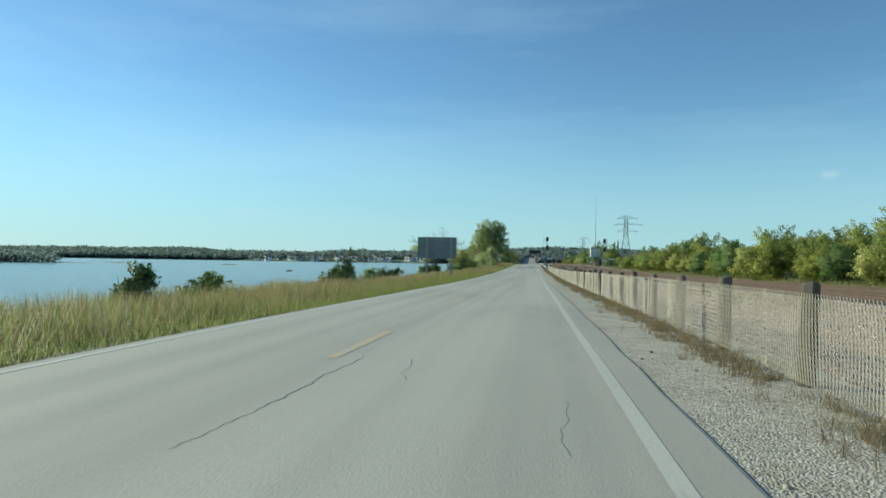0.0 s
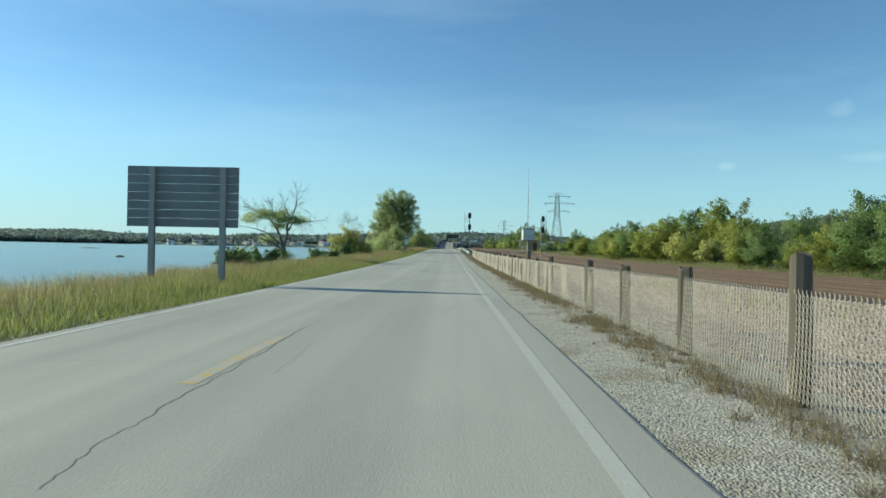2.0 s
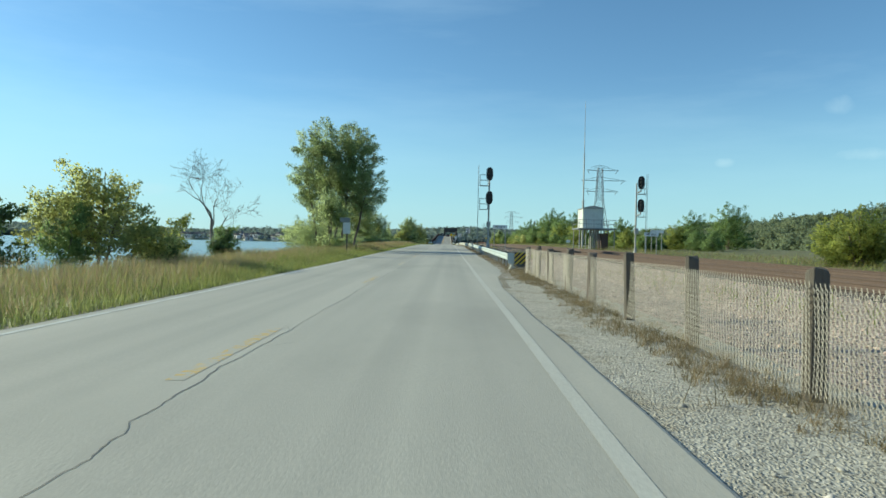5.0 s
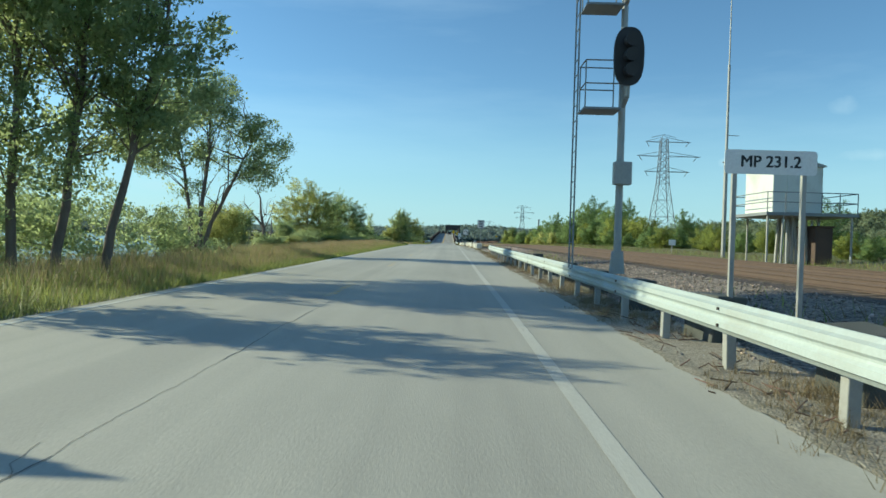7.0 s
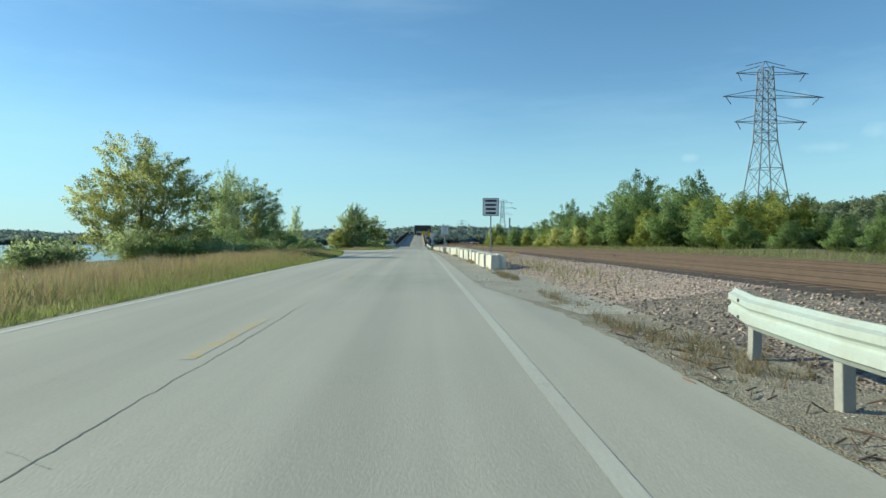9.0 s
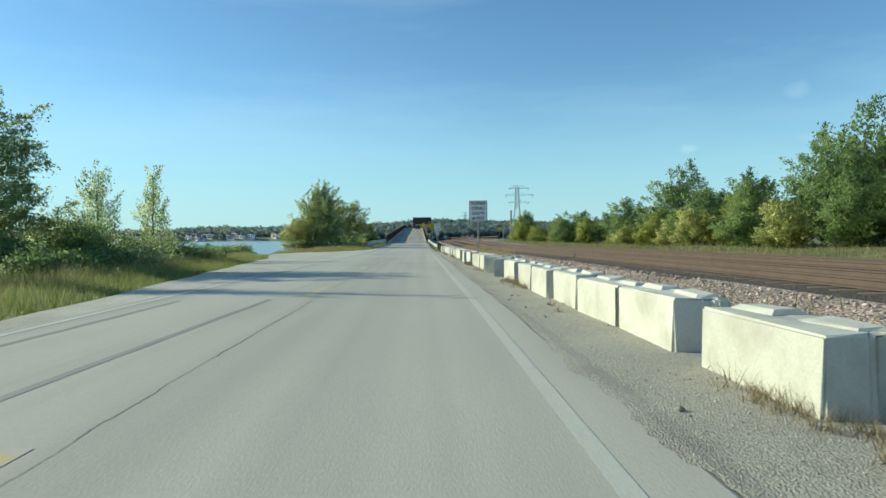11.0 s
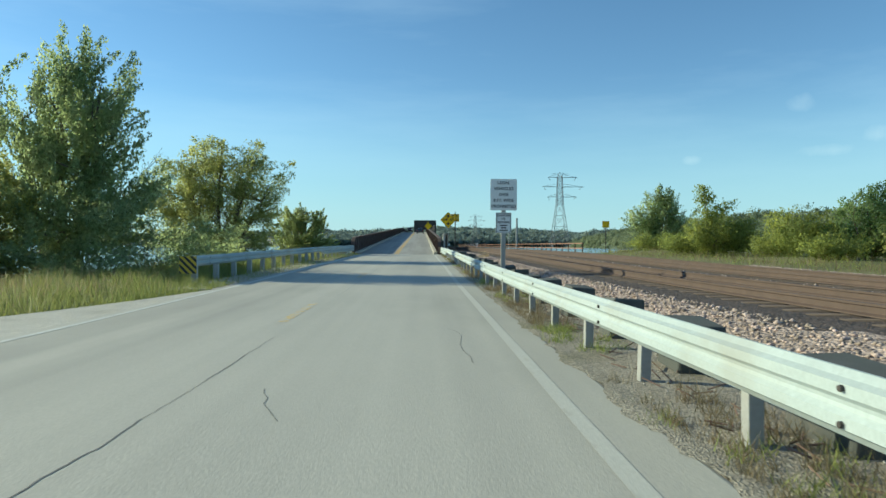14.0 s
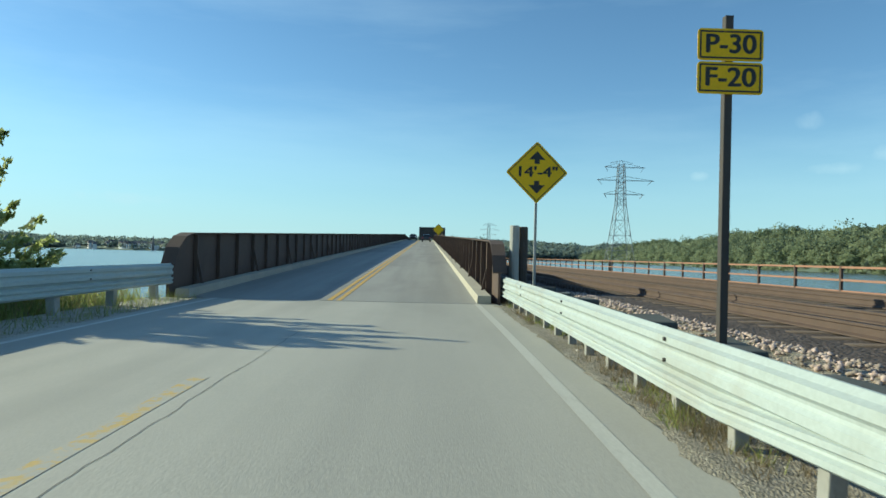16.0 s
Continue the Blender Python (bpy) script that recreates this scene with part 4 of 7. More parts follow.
# open timber-decked railway bridge with a rust-red handrail
rb = thing("railway_bridge", "low railway bridge with rust-red handrails", "bridge", kind="structure")
bm = bmesh.new()
box(bm, (2.4, 327, -0.9), (15.9, 640, 0.14), 0.02)
part("deck", bm, M_RUSTBED, rb, "brown railway bridge deck")
for y in np.arange(345, 620, 20.0):
    bm = bmesh.new()
    box(bm, (3.0, y - 0.7, WATER_Z - 2), (15.5, y + 0.7, -0.9), 0.05)
    part("pier", bm, M_BLOCKDARK, rb)
bm = bmesh.new()
box(bm, (-0.05, -0.05, 0), (0.05, 0.05, 1.15), 0.005)
pm = part("handrail_post", bm, M_RUST, rb)
pm.location = (15.4, 328.3, 0.0)
for i in range(1, 70):
    part("handrail_post", pm.data, M_RUST, rb).location = (15.4, 328.3 + 3.0 * i, 0.0)
for z in (1.1, 0.62, 0.2):
    bm = bmesh.new()
    box(bm, (15.36, 328.2, z - 0.04), (15.44, 540, z + 0.04), 0.005)
    part("handrail", bm, M_RUSTRAIL, rb, "rust-red steel handrail")


# ---- signs, signals, towers ----
def post(parent, x, y, z0, z1, w=0.05, d=0.05, mat=None, name="post", n=0):
    bm = bmesh.new()
    if n:
        rod(bm, (x, y, z0), (x, y, z1), w, n=n)
    else:
        box(bm, (x - w / 2, y - d / 2, z0), (x + w / 2, y + d / 2, z1), 0.006)
    return part(name, bm, mat or M_GALVPOST, parent)


def plate(parent, x0, x1, z0, z1, y, mat, border=None, name="sign_face", label=""):
    bm = bmesh.new()
    box(bm, (x0, y - 0.003, z0), (x1, y + 0.003, z1))
    es = [e for e in bm.edges if abs(e.verts[0].co.y - e.verts[1].co.y) > 0.004]
    bmesh.ops.bevel(bm, geom=es, offset=min(0.04, (x1 - x0) * 0.06), segments=3, affect="EDGES", profile=0.5)
    face = part(name, bm, mat, parent, label)
    if border:
        bm = bmesh.new()
        w, g = 0.014, 0.02
        for a, b in (((x0 + g, z0 + g), (x1 - g, z0 + g + w)), ((x0 + g, z1 - g - w), (x1 - g, z1 - g)), ((x0 + g, z0 + g + w), (x0 + g + w, z1 - g - w)), ((x1 - g - w, z0 + g + w), (x1 - g, z1 - g - w))):
            box(bm, (a[0], y - 0.0065, a[1]), (b[0], y - 0.0035, b[1]))
        part("border", bm, border, face)
    return face


def bars(parent, x0, x1, z, h, y, mat):
    bm = bmesh.new()
    box(bm, (x0, y - 0.006, z - h / 2), (x1, y - 0.0035, z + h / 2))
    return part("text_bar", bm, mat, parent)


# large guide sign seen from its back
s = thing("guide_sign", "large corrugated aluminium road sign seen from its back", "road sign", (-8.72, 38.3, 0))
for px in (-0.96, 1.35):
    bm = bmesh.new()
    box(bm, (px - 0.09, -0.16, -0.9), (px + 0.09, -0.145, 3.78))
    box(bm, (px - 0.09, -0.035, -0.9), (px + 0.09, -0.02, 3.78))
    box(bm, (px - 0.012, -0.145, -0.9), (px + 0.012, -0.035, 3.78))
    part("post", bm, M_GALVPOST, s, "grey steel I-beam post")
for i in range(7):
    z0 = 1.83 + i * 0.283
    bm = bmesh.new()
    box(bm, (-1.83, 0.0, z0), (1.83, 0.02, z0 + 0.277), 0.002)
    box(bm, (-1.83, -0.02, z0), (1.83, 0.0, z0 + 0.03), 0.002)
    box(bm, (-1.83, -0.012, z0 + 0.13), (1.83, 0.0, z0 + 0.15), 0.002)
    part("panel", bm, M_ALU, s)

# small sign backs on the river side
s = thing("small_sign", "pale sign plates seen from behind on a wooden post", "road sign", (-7.55, 124.8, 0))
post(s, 0.15, 0.05, -0.5, 2.5, 0.10, 0.10, M_WOODGREY)
plate(s, -0.36, 0.36, 2.26, 2.6, 0, M_ALU, name="upper_plate")
plate(s, -0.14, 0.40, 1.42, 2.24, -0.02, M_CABIN, name="lower_plate", label="pale lit plate")

# mile board
s = thing("mile_board", "white railway mile board with black letters on two posts", "sign", (3.97, 128.0, 0))
for px in (-0.43, 0.43):
    post(s, px, 0.04, 0.0, 2.34, 0.06, 0.05, M_GALVPOST)
f_ = plate(s, -0.57, 0.57, 2.08, 2.38, 0, M_SIGNWHITE)
words("MP 231.2", 0.2, M_BLACK, f_, (0.0, -0.005, 2.23), width=0.74, heavy=True)
tagged(s, group="mile boards")
copy_thing(s, pose(16.1, 129.3, -0.3))

# length limit board
s = thing("regulatory_sign", "white length-limit sign with black letters on a steel post", "road sign", (2.7, 232.8, 0))
post(s, 0, 0.04, -0.4, 2.8, 0.06, 0.05)
f_ = plate(s, -0.415, 0.415, 1.93, 2.87, 0, M_SIGNWHITE, M_BLACK)
for i, (tx, w_) in enumerate((("MAXIMUM", 0.64), ("OVERALL", 0.61), ("LENGTH", 0.54), ("60 FEET", 0.57))):
    words(tx, 0.185, M_BLACK, f_, (0, -0.005, 2.735 - 0.222 * i), width=w_, heavy=True)

# an earlier board at the start of the blocks
s = thing("regulatory_sign", "white sign with rows of black lettering on a post", "road sign", (3.45, 193.0, 0))
post(s, 0, 0.04, -0.4, 3.1, 0.06, 0.05)
f_ = plate(s, -0.40, 0.40, 2.3, 3.18, 0, M_SIGNWHITE, M_BLACK)
for i, w_ in enumerate((0.56, 0.54, 0.48, 0.5)):
    bars(f_, -w_ / 2, w_ / 2, 3.04 - 0.2 * i, 0.10, 0, M_BLACK)

# width limit and warning boards on one post
s = thing("regulatory_sign", "white width-limit sign over a small danger sign", "road sign", (2.31, 285.75, 0))
post(s, 0.0, 0.06, -0.4, 3.0, 0.13, 0.07, M_GALVPOST)
f_ = plate(s, -0.39, 0.39, 2.18, 3.10, 0, M_SIGNWHITE)
for i, (tx, w_) in enumerate((("LEGAL", 0.36), ("VEHICLES", 0.58), ("OVER", 0.29), ("8 FT. WIDE", 0.60), ("PROHIBITED", 0.71))):
    words(tx, 0.125, M_BLACK, f_, (0, -0.005, 2.985 - 0.172 * i), width=w_, heavy=True)
f_ = plate(s, -0.23, 0.23, 1.52, 2.12, 0, M_SIGNWHITE, M_BLACK, name="danger_plate")
for i, (tx, w_) in enumerate((("DANGER", 0.37), ("NO", 0.1), ("TRESPASSING", 0.38))):
    words(tx, 0.09, M_BLACK, f_, (0, -0.005, 2.03 - 0.10 * i), width=w_, heavy=True)
for i, w_ in enumerate((0.22, 0.16, 0.24)):
    bars(f_, -w_ / 2, w_ / 2, 1.74 - 0.07 * i, 0.035, 0, M_BLACK)


def diamond(parent, x, y, z, half, name="sign_face"):
    bm = bmesh.new()
    box(bm, (-half * 0.707, -0.004, -half * 0.707), (half * 0.707, 0.004, half * 0.707))
    bmesh.ops.bevel(bm, geom=[e for e in bm.edges if abs(e.verts[0].co.y - e.verts[1].co.y) > 0.004], offset=0.05, segments=3, affect="EDGES", profile=0.5)
    bmesh.ops.rotate(bm, verts=bm.verts, cent=(0, 0, 0), matrix=Matrix.Rotation(radians(45), 3, "Y"))
    bmesh.ops.translate(bm, verts=bm.verts, vec=(x, y, z))
    face = part(name, bm, M_SIGNYELLOW, parent, "yellow diamond sign face")
    bm = bmesh.new()
    a, w = half * 0.93, 0.018
    for q in range(4):
        m = Matrix.Translation((x, y, z)) @ Matrix.Rotation(radians(45 + 90 * q), 4, "Y")
        box(bm, (-a * 0.707, -0.0075, a * 0.707 - w), (a * 0.707 - w, -0.0045, a * 0.707), 0, m)
    part("border", bm, M_BLACK, face)
    return face


def arrow(bm, x, y, z, up):
    """A broad arrow cut from thin sheet."""
    pts = ((-0.06, -0.1), (0.06, -0.1), (0.06, 0), (0.19, 0), (0, 0.2), (-0.19, 0), (-0.06, 0))
    f = bm.faces.new([bm.verts.new((x + u, y - 0.0055, z + w * up)) for u, w in pts])
    e = bmesh.ops.extrude_face_region(bm, geom=[f])
    bmesh.ops.translate(bm, verts=[q for q in e["geom"] if isinstance(q, bmesh.types.BMVert)], vec=(0, -0.002, 0))


s = thing("clearance_sign", "yellow diamond clearance sign with black arrows", "road sign", (2.32, 325.5, 0))
post(s, 0, 0.04, -0.5, 3.2, 0.06, 0.05)
f_ = diamond(s, 0, 0, 3.16, 0.735)
words("14'-4\"", 0.34, M_BLACK, f_, (0, -0.006, 3.16), width=0.92, heavy=True)
for az, up in ((3.46, 1), (2.86, -1)):
    bm = bmesh.new()
    arrow(bm, 0, 0, az, up)
    part("arrow", bm, M_BLACK, f_)

s = thing("speed_plates", "two small yellow number plates on a tall dark post", "road sign", (2.48, 316.2, 0))
post(s, 0, 0.06, -0.3, 3.42, 0.075, 0.075, M_DARKSTEEL)
for z_, tx in ((2.99, "P-30"), (2.69, "F-20")):
    f_ = plate(s, -0.30, 0.30, z_ + 0.005, z_ + 0.295, 0, M_SIGNYELLOW, M_BLACK)
    words(tx, 0.24, M_BLACK, f_, (0, -0.005, z_ + 0.15), width=0.46, heavy=True)

s = thing("marker_sign", "small yellow marker sign on a thin post by the tracks", "sign", (14.0, 315.7, 0.2))
post(s, 0, 0.03, -0.3, 2.6, 0.05, 0.04, M_DARKSTEEL)
plate(s, -0.27, 0.27, 2.1, 2.6, 0, M_SIGNYELLOW, M_BLACK)
s = thing("bridge_warning_sign", "yellow diamond sign fixed to the bridge rail", "road sign", (1.25, 400.0, deck_z(400) + 0.4))
post(s, 0, 0.05, -0.6, 2.2, 0.08, 0.05, M_DARKSTEEL)
diamond(s, 0, 0, 1.95, 0.8)

for k, (px, h_) in enumerate(((1.98, 1.95), (2.22, 1.93))):
    bm = bmesh.new()
    rod(bm, (0, 0, -0.3), (0, 0, h_), 0.13, 0.12, 12)
    bmesh.ops.bevel(bm, geom=[e for e in bm.edges if all(v.co.z > 1 for v in e.verts)], offset=0.02, segments=1, affect="EDGES")
    ob = tagged(part("bollard_post", bm, M_WOODDARK if k else M_GALVPOST), "dark round timber post at the bridge end" if k else "grey steel post at the bridge end", "post")
    ob.location = (px, 326.6 + 0.15 * k, 0)

# a crumpled bag in the dirt, and an old pile standing in the water past the tracks
bm = bmesh.new()
bmesh.ops.create_icosphere(bm, subdivisions=3, radius=1.0)
for v in bm.verts:
    c = v.co.copy()
    k = 1 + 0.25 * math.sin(c.x * 5 + 1) * math.sin(c.y * 6) + 0.18 * math.sin(c.z * 9 + c.x * 7)
    v.co = Vector((c.x * 0.17 * k, c.y * 0.12 * k, max(-0.3, c.z) * 0.085 * k + 0.025))
tagged(part("plastic_bag", bm, M_SIGNWHITE), "crumpled white plastic bag lying in the dirt", "litter").location = (1.74, 310.6, 0)
bm = bmesh.new()
rod(bm, (0, 0, -3.4), (0.03, 0, 0.34), 0.17, 0.14, 12)
bmesh.ops.bevel(bm, geom=[e for e in bm.edges if all(v.co.z > 0 for v in e.verts)], offset=0.03, segments=1, affect="EDGES")
tagged(part("timber_pile", bm, M_WOODDARK), "dark old timber pile standing in the water", "pile").location = (13.4, 322.7, 0)

# delineator and mint marker beyond the fence
s = thing("delineator_post", "thin orange and white marker post", "marker post", (3.7, 43.3, 0))
post(s, 0, 0, -0.2, 0.98, 0.03, 0.02, M_WOODPALE)
post(s, 0, -0.003, 0.98, 1.10, 0.036, 0.02, M_SIGNWHITE, "tip")
post(s, 0, -0.003, 1.10, 1.26, 0.036, 0.02, M_ORANGE, "cap")
s = thing("mint_marker", "small mint green plastic marker by the tracks", "marker post", (7.2, 22.5, 0.1))
post(s, 0, 0, -0.2, 0.4, 0.04, 0.03)
plate(s, -0.13, 0.13, 0.38, 0.52, -0.02, M_MINT)


def signal(x, y, z, side, shift=0.0):
    """A two-head railway signal mast with service platforms and a ladder on one side."""
    s = thing("railway_signal", "tall railway signal with two black oval heads", "railway signal", (x, y, z), group="railway signals")
    bm = bmesh.new()
    rod(bm, (0, 0, 0), (0.0, 0, 6.2), 0.078, 0.065, 12)
    rod(bm, (0, 0, 0), (0, 0, 0.45), 0.16, 0.12, 12)
    part("mast", bm, M_GALVPOST, s, "grey steel mast")
    bm = bmesh.new()
    box(bm, (-0.17, -0.28, 1.75), (0.17, -0.08, 2.2), 0.02)
    part("relay_box", bm, M_GALVPOST, s)
    for hz in (4.2, 6.22):
        bm = bmesh.new()
        r = bmesh.ops.create_circle(bm, cap_ends=True, segments=28, radius=1.0)
        for v in bm.verts:
            u, w = v.co.x, v.co.y
            v.co = Vector((shift + 0.29 * math.copysign(abs(u) ** 0.75, u), -0.42, hz + 0.56 * math.copysign(abs(w) ** 0.75, w)))
        e = bmesh.ops.extrude_face_region(bm, geom=bm.faces[:])
        bmesh.ops.translate(bm, verts=[q for q in e["geom"] if isinstance(q, bmesh.types.BMVert)], vec=(0, 0.06, 0))
        hd = part("signal_head", bm, M_BLACK, s, "matt black oval signal backplate")
        for q in (-0.28, 0, 0.28):
            bm = bmesh.new()
            rod(bm, (shift, -0.68, hz + q - 0.03), (shift, -0.41, hz + q), 0.13, 0.12, 14)
            part("hood", bm, M_BLACK, hd)
        bm = bmesh.new()
        rod(bm, (shift, -0.36, hz - 0.35), (shift, -0.30, hz - 0.75), 0.06, 0.06)
        rod(bm, (shift, -0.30, hz - 0.75), (0, 0, hz - 0.9), 0.06, 0.06)
        part("bracket", bm, M_GALVPOST, s)
        bm = bmesh.new()
        px = side * 0.45
        box(bm, (px - 0.36, -0.3, hz - 1.0), (px + 0.36, 0.3, hz - 0.96))
        part("platform", bm, M_TOWER, s, "grey steel service platform")
        bm = bmesh.new()
        for a in (-0.34, 0.34):
            for b in (-0.28, 0.28):
                rod(bm, (px + a, b, hz - 0.98), (px + a, b, hz - 0.05), 0.014, n=5)
        for zz in (hz - 0.5, hz - 0.05):
            rod(bm, (px - 0.34, -0.28, zz), (px + 0.34, -0.28, zz), 0.014, n=5)
            rod(bm, (px - 0.34, 0.28, zz), (px + 0.34, 0.28, zz), 0.014, n=5)
            rod(bm, (px + side * 0.34, -0.28, zz), (px + side * 0.34, 0.28, zz), 0.014, n=5)
        part("platform_railing", bm, M_TOWER, s)
    bm = bmesh.new()
    lx = side * 0.92
    for b in (-0.18, 0.18):
        rod(bm, (lx, b, 0.1), (lx, b, 7.0), 0.018, n=5)
    for q in range(22):
        rod(bm, (lx, -0.18, 0.3 + 0.3 * q), (lx, 0.18, 0.3 + 0.3 * q), 0.01, n=5)
    part("ladder", bm, M_TOWER, s, "grey steel ladder")
    return s


signal(3.36, 132.8, 0.55, -1)
signal(16.5, 135.0, 0.3, 1, 0.3)
s = thing("trackside_board", "small white board on two posts beyond the tracks", "sign", (18.6, 135.5, 0.4))
for px in (-0.5, 0.4):
    post(s, px, 0.04, -0.2, 2.0, 0.06, 0.05)
plate(s, -0.65, 0.55, 1.75, 2.0, 0, M_SIGNWHITE)

# equipment cabin on a stilted platform
s = thing("equipment_cabin", "pale metal cabin on a raised steel platform", "cabin", (16.1, 151.3, 0.4))
bm = bmesh.new()
box(bm, (-1.15, -1.3, 2.35), (1.15, 1.5, 4.55), 0.03)
body = part("cabin_body", bm, M_CABIN, s, "pale painted metal walls")
bm = bmesh.new()
n = 10
rows_ = []
for yy in (-1.4, 1.6):
    rows_.append([bm.verts.new((-1.25 + 2.5 * i / n, yy, 4.5 + 0.28 * math.sin(math.pi * i / n) + 0.05)) for i in range(n + 1)] + [bm.verts.new((1.25, yy, 4.5)), bm.verts.new((-1.25, yy, 4.5))])
k_ = len(rows_[0])
for j in range(k_):
    bm.faces.new((rows_[0][j], rows_[0][(j + 1) % k_], rows_[1][(j + 1) % k_], rows_[1][j]))
bm.faces.new(rows_[0])
bm.faces.new(rows_[1])
part("roof", bm, M_GALVPOST, s, "low arched metal roof")
bm = bmesh.new()
box(bm, (-0.5, -1.33, 2.4), (0.3, -1.3, 4.2), 0.005)
part("door", bm, M_CABIN, body)
bm = bmesh.new()
box(bm, (-1.7, -1.9, 2.18), (2.5, 1.9, 2.33), 0.01)
part("platform", bm, M_TOWER, s, "grey steel platform")
bm = bmesh.new()
for xx in np.arange(-1.65, 2.5, 0.82):
    for yy in (-1.85, 1.85):
        rod(bm, (xx, yy, 2.3), (xx, yy, 3.25), 0.022, n=6)
for zz in (2.8, 3.25):
    for yy in (-1.85, 1.85):
        rod(bm, (-1.65, yy, zz), (2.45, yy, zz), 0.022, n=6)
    for xx in (-1.65, 2.45):
        rod(bm, (xx, -1.85, zz), (xx, 1.85, zz), 0.022, n=6)
part("railing", bm, M_TOWER, s, "thin steel railing")
for xx in (-1.55, -0.9, 0.0, 0.25, 0.5, 0.75, 1.0, 1.4, 2.3):
    for yy in ((-1.7, 1.7) if xx in (-1.55, -0.9, 2.3) else (-0.5, 0.6)):
        bm = bmesh.new()
        rod(bm, (xx, yy, -0.4), (xx + rng.normal(0, 0.06), yy, 2.2), 0.05 if xx in (-1.55, -0.9, 2.3) else 0.075, n=8)
        part("stilt", bm, M_GALVPOST, s)

bm = bmesh.new()
box(bm, (0.95, -1.2, -0.3), (1.75, 0.4, 1.7), 0.03)
box(bm, (0.90, -1.25, 1.7), (1.80, 0.45, 1.78), 0.02)
part("equipment_box", bm, M_RUST, s, "dark rusty equipment box below the platform")
s = thing("radio_mast", "tall thin grey radio mast", "mast", (17.1, 160.3, 0.4))
bm = bmesh.new()
rod(bm, (0, 0, -0.3), (0, 0, 6.0), 0.13, 0.12, 10)
rod(bm, (0, 0, 6.0), (0, 0, 12.0), 0.085, 0.075, 10)
rod(bm, (0, 0, 12.0), (0, 0, 18.7), 0.05, 0.02, 8)
part("pole", bm, M_GALVPOST, s)
bm = bmesh.new()
rod(bm, (-0.22, 0, 5.9), (0.25, 0, 6.05), 0.04, n=6)
part("bracket", bm, M_GALVPOST, s)
bm = bmesh.new()
rod(bm, (0, 0, 7.6), (0.75, 0, 7.6), 0.02, n=6)
part("side_arm", bm, M_GALVPOST, s)


def lattice_tower(x, y, top):
    """A four-legged pylon with three pairs of arms."""
    s = thing("power_pylon", "grey steel lattice power pylon", "pylon", (x, y, 0.3), group="power pylons")
    half = lambda z: float(np.interp(z, (0, 0.58 * top, top * 0.97), (2.15, 0.8, 0.5)))
    for sx in (-1, 1):
        for sy in (-1, 1):
            bm = bmesh.new()
            lv = [0, 0.2, 0.38, 0.58, 0.8, 0.97]
            for a, b in zip(lv, lv[1:]):
                a, b = a * top, b * top
                rod(bm, (sx * half(a), sy * half(a), a), (sx * half(b), sy * half(b), b), 0.062, n=4)
            part("leg", bm, M_TOWER, s)
    bm = bmesh.new()
    zs = list(np.linspace(0, 0.58 * top, 5)) + list(np.linspace(0.58 * top, 0.97 * top, 8))[1:]
    for a, b in zip(zs, zs[1:]):
        ha, hb = half(a), half(b)
        for q in range(4):
            c, s_ = [(1, 1), (-1, 1), (-1, -1), (1, -1)][q], [(1, 1), (-1, 1), (-1, -1), (1, -1)][(q + 1) % 4]
            rod(bm, (c[0] * ha, c[1] * ha, a), (s_[0] * hb, s_[1] * hb, b), 0.03, n=4)
            rod(bm, (s_[0] * ha, s_[1] * ha, a), (c[0] * hb, c[1] * hb, b), 0.03, n=4)
            rod(bm, (c[0] * hb, c[1] * hb, b), (s_[0] * hb, s_[1] * hb, b), 0.03, n=4)
    part("bracing", bm, M_TOWER, s)
    for z_, le, ri in ((0.945, 3.0, 4.3), (0.82, 4.3, 5.9), (0.685, 3.1, 4.2)):
        for sx, ln in ((-1, le), (1, ri)):
            bm = bmesh.new()
            z0 = z_ * top
            h_ = half(z0)
            for sy in (-1, 1):
                rod(bm, (sx * h_, sy * h_, z0), (sx * ln, 0, z0), 0.036, n=4)
            rod(bm, (sx * h_, 0, z0 + 0.75), (sx * ln, 0, z0), 0.036, n=4)
            rod(bm, (sx * ln * 0.93, 0, z0), (sx * ln * 0.8, 0, z0 - 0.75), 0.05, n=5)
            part("arm", bm, M_TOWER, s)
    bm = bmesh.new()
    for sx in (-1, 1):
        rod(bm, (sx * half(top), 0, 0.97 * top), (0, 0, top * 1.01), 0.036, n=4)
        rod(bm, (0, 0, top * 1.01), (sx * 2.0, 0, 0.985 * top), 0.035, n=4)
    part("peak", bm, M_TOWER, s)


for x_, y_, t_ in ((34.0, 224.0, 18.4), (33.5, 422.4, 18.3), (31.0, 640.0, 18.5)):
    lattice_tower(x_, y_, t_)
for x_, y_, h_ in ((24.0, 395.0, 3.6),):
    s = thing("utility_pole", "thin dark pole standing by the river", "pole", (x_, y_, WATER_Z - 1))
    bm = bmesh.new()
    rod(bm, (0, 0, 0), (0, 0, h_ - WATER_Z), 0.24, 0.17, 8)
    part("pole", bm, M_WOODDARK, s)
for x_, y_, h_, r_0, lab in ((245.0, 1915.0, 72.0, 3.0, "tall distant concrete smokestack beyond the river"), (224.0, 1912.0, 40.0, 1.3, "slender distant chimney beyond the river")):
    s = thing("smokestack", lab, "smokestack", (x_, y_, 1.0))
    bm = bmesh.new()
    rod(bm, (0, 0, -3), (0, 0, h_), r_0, r_0 * 0.72, 16)
    part("shaft", bm, M_TOWER, s)
    bm = bmesh.new()
    rod(bm, (0, 0, h_ * 0.97), (0, 0, h_ + 0.8), r_0 * 0.82, r_0 * 0.82, 16)
    part("rim", bm, M_TOWER, s)
s = thing("white_marker", "small white square marker beyond the tracks", "marker post", (16.94, 169.1, 0.4))
